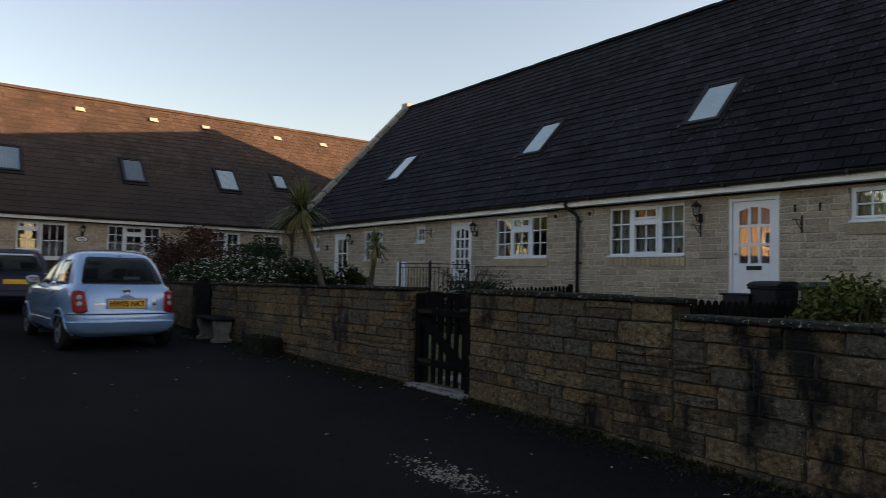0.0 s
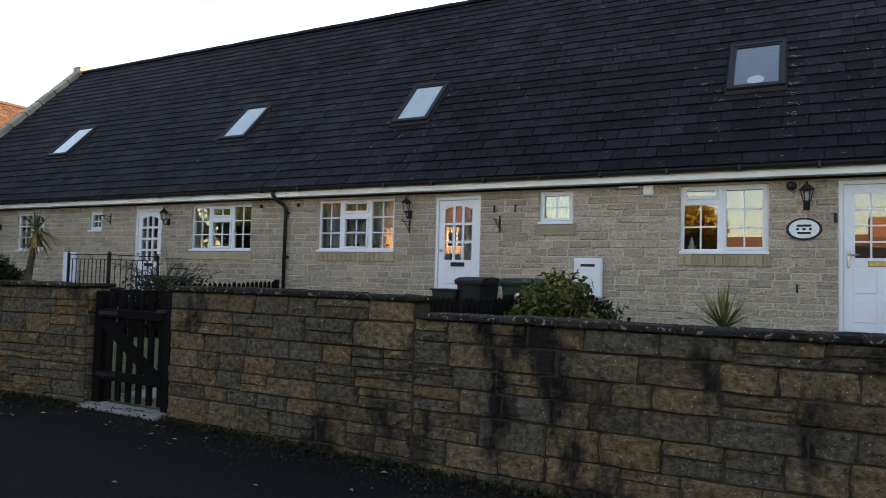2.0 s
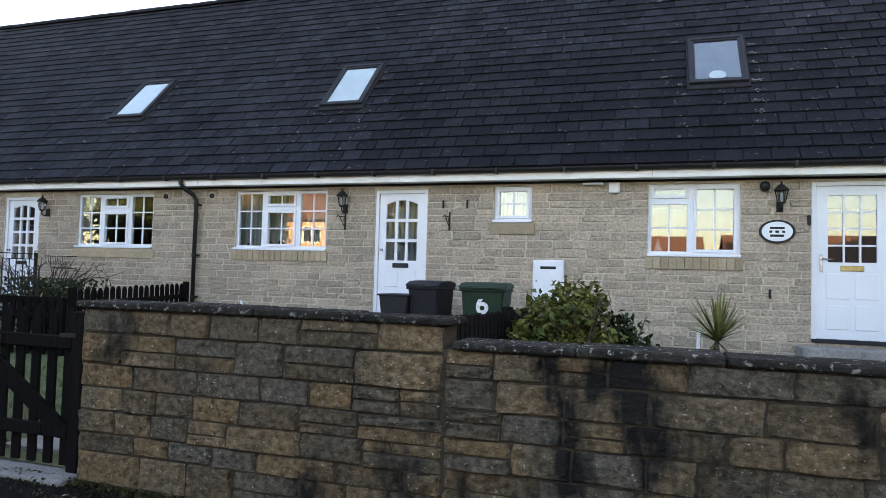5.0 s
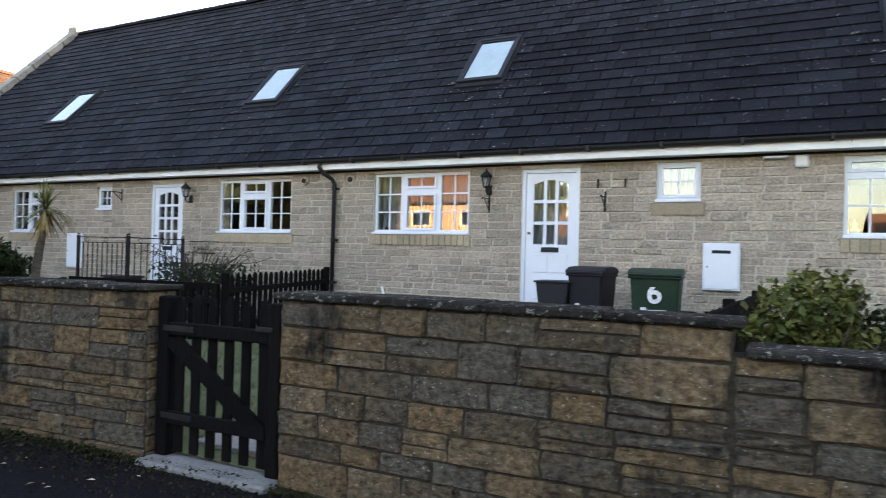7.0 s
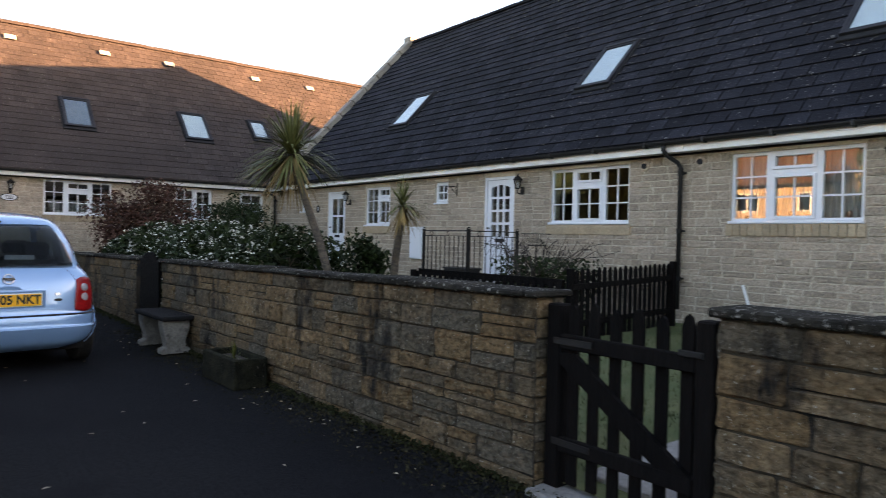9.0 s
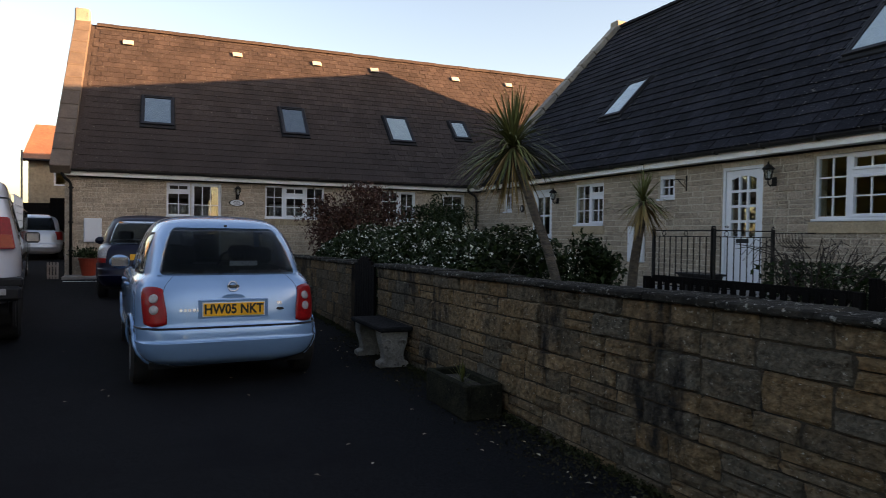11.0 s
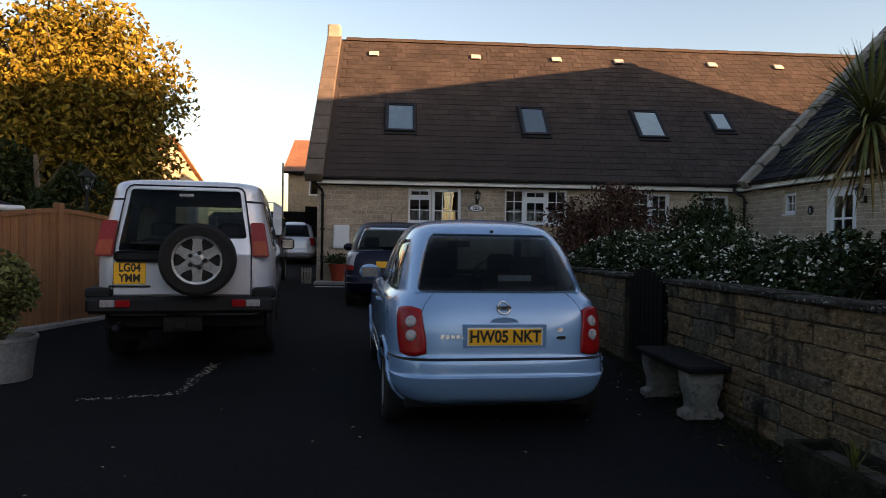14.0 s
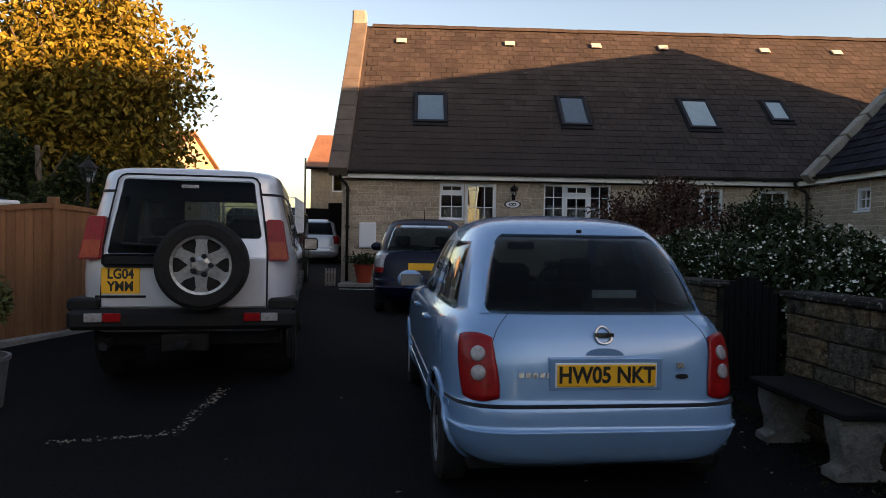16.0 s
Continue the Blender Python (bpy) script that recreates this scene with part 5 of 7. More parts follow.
M["paint_blue"] = paint("pale_blue_car_paint", (0.19, 0.37, 0.585), 0.3, 0.26)
M["paint_silver"] = paint("silver_car_paint", (0.66, 0.67, 0.70))
M["paint_navy"] = mat("dark_blue_car_paint", (0.003, 0.0045, 0.016), (0.0035, 0.005, 0.018), 0.35, s1=2, s2=12, bump=0.0, coat=0.08, spec=0.2, fine_by=0.02)
M["paint_green"] = paint("dark_green_car_paint", (0.02, 0.035, 0.03))
M["tyre"] = mat("tyre_rubber", (0.016, 0.016, 0.016), (0.024, 0.023, 0.022), 0.85, s1=8, bump=0.2, spec=0.2)
M["alloy"] = mat("silver_alloy", (0.5, 0.5, 0.5), (0.4, 0.4, 0.4), 0.35, 0.8, s1=8, bump=0.05)
M["trim"] = mat("black_car_trim", (0.011, 0.011, 0.012), (0.016, 0.016, 0.017), 0.6, s1=6, bump=0.06, spec=0.2)
M["car_glass"] = glass_mat("tinted_car_glass", (0.56, 0.61, 0.62), 1.15)
M["seat_cloth"] = mat("dark_seat_cloth", (0.016, 0.016, 0.018), (0.024, 0.024, 0.026), 0.9)
M["red_lens"] = mat("red_lamp_lens", (0.36, 0.008, 0.01), (0.30, 0.007, 0.008), 0.3, s1=20, bump=0.0, coat=0.15, spec=0.2)
M["amber_lens"] = mat("amber_lamp_lens", (0.45, 0.06, 0.015), (0.38, 0.05, 0.012), 0.3, bump=0.0, coat=0.15, spec=0.2)
M["clear_lens"] = mat("clear_lamp_lens", (0.42, 0.40, 0.40), (0.30, 0.28, 0.28), 0.12, s1=25, bump=0.0, coat=0.6)
M["plate_yellow"] = mat("yellow_number_plate", (0.95, 0.47, 0.03), (0.92, 0.45, 0.03), 0.4, bump=0.0, fine_by=0.03)
M["plate_black"] = mat("black_plate_lettering", (0.012, 0.012, 0.012), (0.014, 0.014, 0.014), 0.5, bump=0.0)
M["underbody"] = mat("dark_underbody", (0.012, 0.012, 0.012), (0.016, 0.015, 0.014), 0.9, bump=0.2, spec=0.2)


def catmull(a, b, c, d, t):
    return 0.5 * (2 * b + (c - a) * t + (2 * a - 5 * b + 4 * c - d) * t * t + (3 * b - 3 * c + d - a) * t ** 3)


class Shell:
    """A car body as plan outlines stacked in height: z, rear, front, half width, squareness."""

    def __init__(self, levels):
        self.lv = levels

    def level(self, u):
        k = len(self.lv)
        i = max(0, min(k - 2, int(u)))
        t = u - i
        p = [self.lv[max(0, min(k - 1, i + j))] for j in (-1, 0, 1, 2)]
        return [catmull(*[q[c] for q in p], t) for c in range(5)]

    def u_at(self, z):
        lo, hi = 0.0, len(self.lv) - 1.0
        for _ in range(40):
            mid = (lo + hi) / 2
            if self.level(mid)[0] < z:
                lo = mid
            else:
                hi = mid
        return lo

    def at(self, th, u, off=0.0):
        z, yr, yf, w, n = self.level(u)
        c, s = math.cos(th), math.sin(th)
        r = 2.0 / n
        w, h = w + off, (yf - yr) / 2 + off
        x = w * math.copysign(abs(c) ** r, c)
        return Vector((x, (yr + yf) / 2 + h * math.copysign(abs(s) ** r, s), z))

    def rounded(self, t0, t1, z0, z1, off, corner=0.45, nt=12, nu=12, thick=0.004, lean=0.0):
        """Like patch, with its corners rounded."""
        bm = bmesh.new()
        g = []
        for j in range(nu + 1):
            v = j / nu * 2 - 1
            row = []
            for i in range(nt + 1):
                h = i / nt * 2 - 1
                a = h * (1 - corner + corner * math.sqrt(1 - v * v / 2))
                b = v * (1 - corner + corner * math.sqrt(1 - h * h / 2))
                row.append(bm.verts.new(self.at(radians((t0 + t1) / 2 + a * (t1 - t0) / 2 + lean * b), self.u_at((z0 + z1) / 2 + b * (z1 - z0) / 2), off)))
            g.append(row)
        for a, b in zip(g, g[1:]):
            for i in range(nt):
                bm.faces.new((a[i], a[i + 1], b[i + 1], b[i]))
        bmesh.ops.recalc_face_normals(bm, faces=bm.faces)
        bmesh.ops.solidify(bm, geom=bm.faces[:], thickness=thick)
        return bm

    def corner(self, t, z, dt, dz, off):
        """Skin that rounds off one corner of a window."""
        bm = bmesh.new()
        tip = bm.verts.new(self.at(radians(t - dt * 0.15), self.u_at(z - dz * 0.1), off))
        arc = []
        for k in range(10):
            a = k * math.pi / 18
            arc.append(bm.verts.new(self.at(radians(t + dt * (1 - math.sin(a))), self.u_at(z + dz * (1 - math.cos(a))), off)))
        for p, q in zip(arc, arc[1:]):
            bm.faces.new((tip, p, q))
        bmesh.ops.recalc_face_normals(bm, faces=bm.faces)
        bmesh.ops.solidify(bm, geom=bm.faces[:], thickness=0.004)
        return bm

    def angle_at(self, x, z):
        """The angle, in degrees, at which the tail has this x."""
        w, n = self.level(self.u_at(z))[3:5]
        return -90 + math.degrees(math.copysign(math.asin(min(1.0, (abs(x) / w) ** (n / 2))), x))

    def patch(self, t0, t1, z0, z1, off, nt=14, nu=8, bow=0.0, thick=0.004):
        """A piece of the skin between two angles (degrees) and heights, lifted off by off."""
        bm = bmesh.new()
        g = []
        for j in range(nu + 1):
            row = []
            for i in range(nt + 1):
                k = i / nt * 2 - 1
                zz = z0 + (z1 - z0) * j / nu - bow * (k * k) * (j / nu)
                row.append(bm.verts.new(self.at(radians(t0 + (t1 - t0) * i / nt), self.u_at(zz), off)))
            g.append(row)
        for a, b in zip(g, g[1:]):
            for i in range(nt):
                bm.faces.new((a[i], a[i + 1], b[i + 1], b[i]))
        bmesh.ops.recalc_face_normals(bm, faces=bm.faces)
        bmesh.ops.solidify(bm, geom=bm.faces[:], thickness=thick)
        return bm

    def body(self, holes, wheels, r, nt=112, per=4):
        """The skin, open where the windows and wheel arches are."""
        bm = bmesh.new()
        k = len(self.lv) - 1
        us = [i / per for i in range(k * per + 1)]
        ths = [math.tau * i / nt for i in range(nt)]
        extra = sorted({radians(a % 360) for h in holes for a in h[:2]})
        ths = sorted(set([t for t in ths if all(abs(t - e) > 0.015 for e in extra)] + extra))
        hz = sorted({self.u_at(v) for h in holes for v in h[2:]})
        us = sorted(set([u for u in us if all(abs(u - e) > 0.08 for e in hz)] + hz))
        g = [[bm.verts.new(self.at(t, u)) for t in ths] for u in us]
        nt = len(ths)
        for j in range(len(us) - 1):
            for i in range(nt):
                i2 = (i + 1) % nt
                tm = math.degrees((ths[i] + (ths[i2] if i2 else math.tau)) / 2)
                um = (us[j] + us[j + 1]) / 2
                zm = self.level(um)[0]
                if any((h[0] % 360 < tm < h[1] % 360 or (h[0] % 360 > h[1] % 360 and (tm > h[0] % 360 or tm < h[1] % 360))) and h[2] < zm < h[3] for h in holes):
                    continue
                p = self.at(radians(tm), um)
                if any(math.hypot(p.y - wy, zm - wz) < r for wy, wz in wheels) and abs(p.x) > 0.5:
                    continue
                bm.faces.new((g[j][i], g[j][i2], g[j + 1][i2], g[j + 1][i]))
        bm.faces.new(g[0][::-1])
        bm.faces.new(g[-1])
        bmesh.ops.delete(bm, geom=[v for v in bm.verts if not v.link_faces], context="VERTS")
        return bm


def wheel(parent, x, y, r, w, side, spokes=5, name="wheel", axis=None, spoke=0.135):
    """A tyre and an alloy rim; side is +1 or -1, the way the rim faces."""
    wh = new(name)
    wh.parent = parent
    wh.matrix_basis = axis if axis is not None else pose(x, y, r, 0, 90 * side, 0)
    bm = bmesh.new()
    spin(bm, [(r * 0.66, -w / 2), (r * 0.9, -w / 2), (r, -w * 0.36), (r, w * 0.36), (r * 0.9, w / 2), (r * 0.68, w / 2), (r * 0.66, w * 0.3)], 36)
    ty = part("tyre", bm, M["tyre"], wh, smooth=False)
    bm = bmesh.new()
    spin(bm, [(r * 0.66, -w * 0.4), (r * 0.66, w * 0.42), (r * 0.62, w * 0.44), (r * 0.58, w * 0.3), (r * 0.56, 0.0), (0.02, 0.0)], 36)
    part("rim", bm, M["trim"], wh)
    for k in range(spokes):
        bm = bmesh.new()
        a = r * spoke
        prism(bm, [(-a * 0.8, r * 0.1), (a * 0.8, r * 0.1), (a * 0.55, r * 0.5), (a * 0.9, r * 0.645), (-a * 0.9, r * 0.645), (-a * 0.55, r * 0.5)], w * 0.26, w * 0.36, pose(0, 0, 0, 90, 0, 0))
        ob = part("spoke", bm, M["alloy"], wh)
        ob.matrix_basis = pose(0, 0, 0, 0, 0, 360 * k / spokes)
    bm = bmesh.new()
    spin(bm, [(r * 0.2, w * 0.2), (r * 0.2, w * 0.38), (r * 0.12, w * 0.42)], 20)
    part("hub_cap", bm, M["alloy"], wh, smooth=False)
    bm = bmesh.new()
    spin(bm, [(r * 0.675, w * 0.38), (r * 0.66, w * 0.46), (r * 0.6, w * 0.44), (r * 0.6, w * 0.36)], 36, None, False)
    part("rim_ring", bm, M["alloy"], wh)
    return wh


def arch(parent, shell, side, y, z, r, m, lip=0.016):
    """A rounded lip that follows the skin round the wheel opening, and a dark liner behind it."""
    pts = []
    for k in range(23):
        a = -0.5 + k * (math.pi + 1.0) / 22
        py, pz = y + r * math.cos(a), max(0.19, z + r * math.sin(a))
        zz, yr, yf, w, n = shell.level(shell.u_at(pz))
        s = min(0.999, abs(py - (yr + yf) / 2) / ((yf - yr) / 2))
        pts.append((side * w * (1 - s ** n) ** (1 / n), py, pz))
    bm = bmesh.new()
    tube(bm, pts, lip, 6)
    part("arch_lip", bm, m, parent)
    bm = bmesh.new()
    for p, q in zip(pts, pts[1:]):
        v = [bm.verts.new(c) for c in (p, q, (side * 0.42, q[1], q[2]), (side * 0.42, p[1], p[2]))]
        bm.faces.new(v)
    part("arch_liner", bm, M["underbody"], parent)


def plate(parent, loc, w, h, rows, size):
    p = part("number_plate", boxes((-w / 2, w / 2, -0.006, 0.0, -h / 2, h / 2), bevel=0.004), M["plate_yellow"], parent, "yellow rear number plate")
    p.matrix_basis = loc
    for k, text in enumerate(rows):
        g = glyphs(text, size, p, M["plate_black"], pose(0, -0.0075, (len(rows) - 1) * h * 0.24 - k * h * 0.48, 90, 0, 0), "plate_text", 0.001, 0.03)
        g.scale = (1.0 if len(rows) == 1 else 0.95, 1.15, 1)
    return p


def seats(parent, rows, w, z):
    for y in rows:
        for sx in (-0.36, 0.36):
            st = part("seat", boxes((sx - 0.23, sx + 0.23, y - 0.06, y + 0.08, z, z + 0.55), bevel=0.04), M["seat_cloth"], parent)
            part("headrest", boxes((sx - 0.13, sx + 0.13, y - 0.05, y + 0.05, z + 0.57, z + 0.74), bevel=0.035), M["seat_cloth"], st)


# the pale blue hatchback
MICRA = Shell([(0.2, 0.14, 3.58, 0.7, 6.5), (0.26, 0.04, 3.66, 0.775, 7), (0.34, -0.005, 3.71, 0.815, 7.5), (0.41, -0.03, 3.72, 0.83, 7.5), (0.432, -0.034, 3.72, 0.832, 7.5), (0.442, -0.014, 3.72, 0.826, 7.5),
               (0.5, -0.006, 3.715, 0.828, 7.5), (0.545, 0.005, 3.71, 0.83, 7.5), (0.56, 0.03, 3.7, 0.83, 7.2), (0.66, 0.045, 3.64, 0.83, 7), (0.78, 0.065, 3.56, 0.828, 6.8), (0.87, 0.09, 3.42, 0.82, 6.4),
               (0.93, 0.12, 3.25, 0.8, 6), (0.965, 0.145, 3.05, 0.775, 5.6), (1.0, 0.175, 2.85, 0.745, 5.2), (1.06, 0.22, 2.66, 0.73, 5), (1.18, 0.32, 2.46, 0.7, 4.8), (1.3, 0.435, 2.24, 0.66, 4.6),
               (1.41, 0.57, 2.06, 0.605, 4.2), (1.48, 0.7, 1.95, 0.54, 3.8), (1.525, 0.92, 1.82, 0.42, 3.2), (1.545, 1.12, 1.65, 0.22, 2.6), (1.55, 1.25, 1.5, 0.05, 2.4)])
car_m = pose(-2.5, -8.2, G(-2.9) + 0.01, 0, 0, 94.5)
e = thing("blue_hatchback", car_m, "pale blue small hatchback parked in the yard", "car")
REAR = (-124, -57)
H = [(REAR[0], REAR[1], 1.01, 1.42), (-26, -2, 1.0, 1.36), (1, 28, 1.0, 1.36), (152, 179, 1.0, 1.36), (182, 206, 1.0, 1.36), (42, 138, 1.03, 1.40)]
WH = [(0.60, 0.29), (3.03, 0.29)]
part("body", MICRA.body(H, WH, 0.335), M["paint_blue"], e, "pale metallic blue body", smooth=True)
for nm, h in zip(("rear_window", "side_window", "side_window", "side_window", "side_window", "windscreen"), H):
    part(nm, MICRA.patch(h[0] - 1, h[1] + 1, h[2] - 0.012, h[3] + 0.012, 0.002 if nm != "rear_window" else 0.006, 20, 8), M["car_glass"], e, smooth=True)
for t, dt in ((REAR[0] - 1, 16), (REAR[1] + 1, -16)):
    part("window_corner", MICRA.corner(t, 1.0, dt * 0.45, 0.06, 0.011), M["paint_blue"], e)
    part("window_corner", MICRA.corner(t, 1.432, dt * 0.6, -0.08, 0.011), M["paint_blue"], e)
part("rear_seal", MICRA.patch(REAR[0] - 2, REAR[1] + 2, 1.42, 1.438, 0.010, 20, 2), M["paint_blue"], e)
part("inner_trim", MICRA.patch(-180, 180, 0.32, 0.975, -0.03, 60, 6), M["seat_cloth"], e)
ob = part("headlining", MICRA.patch(-180, 180, 1.45, 1.549, -0.03, 40, 6), M["seat_cloth"], e)
ob.location = (0, 0, -0.03)
for s in (1, -1):
    for (wy, wz) in WH:
        wheel(e, 0.735 * s, wy, 0.285, 0.17, s, 6)
        arch(e, MICRA, s, wy, wz, 0.335, M["paint_blue"])
    t0, t1 = sorted((MICRA.angle_at(s * 0.555, 0.74), MICRA.angle_at(s * 0.735, 0.74)))
    lamp = part("tail_lamp", MICRA.rounded(t0, t1, 0.57, 0.905, 0.012, 0.4, lean=3.5 * s), M["red_lens"], e, "tall red tail lamp", smooth=True)
    for zz in (0.71, 0.805):
        th, uu = radians(MICRA.angle_at(s * 0.645, zz)), MICRA.u_at(zz)
        q = MICRA.at(th, uu, 0.016)
        nrm = (MICRA.at(th + 0.02, uu) - MICRA.at(th - 0.02, uu)).cross(MICRA.at(th, uu + 0.1) - MICRA.at(th, uu - 0.1)).normalized()
        bm = bmesh.new()
        spin(bm, [(0.04, -0.012), (0.04, 0.002), (0.034, 0.006), (0.02, 0.007)], 20, Matrix.Translation(q) @ nrm.to_track_quat("Z", "Y").to_matrix().to_4x4())
        part("lens", bm, M["clear_lens"], lamp, "round clear lens", smooth=True)
    mir = bmesh.new()
    bmesh.ops.create_uvsphere(mir, u_segments=14, v_segments=10, radius=1.0, matrix=Matrix.LocRotScale((0.86 * s, 2.35, 1.03), None, (0.11, 0.07, 0.08)))
    mm = part("door_mirror", mir, M["paint_blue"], e, smooth=True)
    part("mirror_glass", boxes((0.86 * s - 0.085, 0.86 * s + 0.085, 2.268, 2.278, 0.98, 1.08), bevel=0.004), M["chrome"], mm)
    for y0 in (1.15, 1.95):
        bm = bmesh.new()
        tube(bm, [(0.805 * s, y0, 0.86), (0.835 * s, y0 + 0.03, 0.865), (0.835 * s, y0 + 0.13, 0.865), (0.80 * s, y0 + 0.16, 0.86)], 0.014, 6)
        part("door_handle", bm, M["paint_blue"], e)
    part("bump_strip", MICRA.patch(-40 if s > 0 else 180 - 40 + 0, 36 if s > 0 else 180 + 36, 0.5, 0.53, 0.006, 20, 2), M["paint_blue"], e)
part("bumper_groove", MICRA.patch(-150, -30, 0.545, 0.556, 0.004, 30, 1), M["trim"], e)
part("tailgate_seam", MICRA.patch(-109, -108.6, 0.58, 1.0, 0.002, 1, 10), M["trim"], e)
part("tailgate_seam", MICRA.patch(-71.4, -71, 0.58, 1.0, 0.002, 1, 10), M["trim"], e)
pr = MICRA.at(radians(-90), MICRA.u_at(0.64))
part("plate_surround", boxes((-0.272, 0.272, pr.y - 0.007, pr.y + 0.05, 0.635, 0.769), bevel=0.006), M["white"], e, "pale plate surround")
part("plate_recess", boxes((-0.3, 0.3, pr.y - 0.004, pr.y + 0.05, 0.622, 0.79), bevel=0.006), M["paint_blue"], e)
plate(e, pose(0, pr.y - 0.009, 0.702), 0.52, 0.111, ["HW05 NKT"], 0.1)
hb = MICRA.at(radians(-90), MICRA.u_at(0.8))
bm = bmesh.new()
prism(bm, [(0.1 * math.cos(a), 0.80 + 0.036 * math.sin(a)) for a in [k * math.pi / 10 for k in range(11)]], hb.y - 0.01, hb.y + 0.03)
part("tailgate_handle", bm, M["paint_blue"], e)
bd = MICRA.at(radians(-90), MICRA.u_at(0.9))
bm = bmesh.new()
tube(bm, [tuple(MICRA.at(radians(MICRA.angle_at(0.042 * math.cos(a), 0.9)), MICRA.u_at(0.9 + 0.042 * math.sin(a)), 0.008)) for a in [k * math.tau / 20 for k in range(21)]], 0.008, 6)
box(bm, -0.052, 0.052, bd.y - 0.02, bd.y + 0.01, 0.889, 0.911)
part("badge", bm, M["chrome"], e, "plain chrome badge")
for k in range(5):
    x = -0.45 + 0.036 * k
    part("name_badge", MICRA.patch(MICRA.angle_at(x, 0.7), MICRA.angle_at(x + 0.025, 0.7), 0.69, 0.715, 0.008, 2, 1), M["chrome"], e)
part("name_badge", MICRA.patch(MICRA.angle_at(0.38, 0.75), MICRA.angle_at(0.42, 0.75), 0.735, 0.76, 0.008, 2, 1), M["chrome"], e)
part("name_badge", MICRA.rounded(MICRA.angle_at(0.37, 0.69), MICRA.angle_at(0.44, 0.69), 0.68, 0.705, 0.008, 0.8, 4, 4), M["trim"], e)
part("parking_sticker", boxes((0.0, 0.25, 0.285, 0.288, 1.075, 1.12)), M["print"], e, "pale printed sticker in the rear window")
part("wiper_jet", boxes((-0.012, 0.012, 0.52, 0.56, 1.43, 1.45), bevel=0.004), M["trim"], e)
part("floor_pan", boxes((-0.68, 0.68, 0.2, 3.5, 0.18, 0.24), (-0.66, 0.66, 0.25, 2.9, 0.5, 0.52)), M["underbody"], e)
part("parcel_shelf", boxes((-0.6, 0.6, 0.28, 0.75, 0.93, 0.95)), M["seat_cloth"], e)
part("dashboard", boxes((-0.66, 0.66, 2.3, 2.75, 0.7, 1.0), bevel=0.05), M["seat_cloth"], e)
bm = bmesh.new()
tube(bm, [(0.36 + 0.17 * math.cos(a), 2.2 + 0.05 * math.sin(a), 1.0 + 0.16 * math.sin(a)) for a in [k * math.tau / 20 for k in range(21)]], 0.014, 6)
part("steering_wheel", bm, M["trim"], e)
part("interior_mirror", boxes((-0.11, 0.11, 2.0, 2.03, 1.30, 1.36), bevel=0.012), M["trim"], e)
seats(e, (0.8, 1.75), 0.4, 0.5)
bm = bmesh.new()
tube(bm, [(-0.4, 0.4, 0.23), (-0.4, 0.14, 0.225)], 0.018, 10)
part("exhaust", bm, M["alloy"], e)


# the silver off-roader
DISCO = Shell([(0.5, 0.1, 4.5, 0.81, 9), (0.58, 0.03, 4.6, 0.855, 9), (0.75, 0.02, 4.62, 0.88, 9), (0.95, 0.02, 4.6, 0.885, 9), (1.08, 0.03, 4.52, 0.88, 9), (1.14, 0.04, 4.2, 0.87, 9), (1.18, 0.05, 3.5, 0.862, 9),
               (1.3, 0.08, 3.32, 0.838, 9), (1.5, 0.12, 3.1, 0.79, 9), (1.68, 0.165, 2.92, 0.75, 9), (1.77, 0.185, 2.85, 0.735, 9), (1.83, 0.205, 2.75, 0.715, 8), (1.87, 0.26, 2.6, 0.655, 5), (1.888, 0.5, 2.3, 0.48, 4), (1.892, 1.0, 1.8, 0.1, 3)])
e = thing("silver_offroader", pose(-4.72, -11.08, G(-5.5) + 0.025, 0, 0, 99), "silver boxy off-road car with a spare wheel on its back", "car")
H = [(-102, -78, 1.15, 1.765), (-22, -0.02, 1.22, 1.66), (0.02, 22, 1.22, 1.66), (158, 179.98, 1.22, 1.66), (180.02, 202, 1.22, 1.66), (78, 102, 1.24, 1.70)]
WH = [(0.95, 0.37), (3.5, 0.37)]
part("body", DISCO.body(H, WH, 0.44, 120, 3), M["paint_silver"], e, smooth=False)
for nm, h in zip(("rear_window", "side_window", "side_window", "side_window", "side_window", "windscreen"), H):
    part(nm, DISCO.patch(h[0] - (0.2 if abs(h[0] % 180) > 0.1 else 0), h[1] + (0.2 if abs(h[1] % 180) < 179.9 else 0), h[2] - 0.012, h[3] + 0.012, 0.004, 20, 6), M["car_glass"], e, smooth=True)
for t, dt in ((-102.4, 5), (-77.6, -5)):
    part("window_corner", DISCO.corner(t, 1.136, dt, 0.07, 0.009), M["paint_silver"], e)
    part("window_corner", DISCO.corner(t, 1.778, dt, -0.07, 0.009), M["paint_silver"], e)
part("window_panel", DISCO.patch(-89, -77.4, 1.13, 1.285, 0.012, 12, 3), M["paint_silver"], e)
part("window_corner", DISCO.corner(-77.6, 1.28, -5, 0.07, 0.013), M["paint_silver"], e)
for t0, t1 in ((-73, 20), (160, 253)):
    part("roof_seam", DISCO.patch(t0, t1, 1.655, 1.675, 0.005, 40, 1), M["trim"], e)
bm = bmesh.new()
door_line = [(0.645, 0.72), (0.645, 1.2), (0.605, 1.5), (0.565, 1.76), (0.54, 1.795), (0.5, 1.81)]
door_line = [(-x, z) for x, z in door_line] + door_line[::-1]
tube(bm, [(x, DISCO.level(DISCO.u_at(z))[1] - (0.004 if z > 1.16 else 0.026), z) for x, z in door_line], 0.008, 6)
part("door_seal", bm, M["trim"], e, "black seal round the rear door")
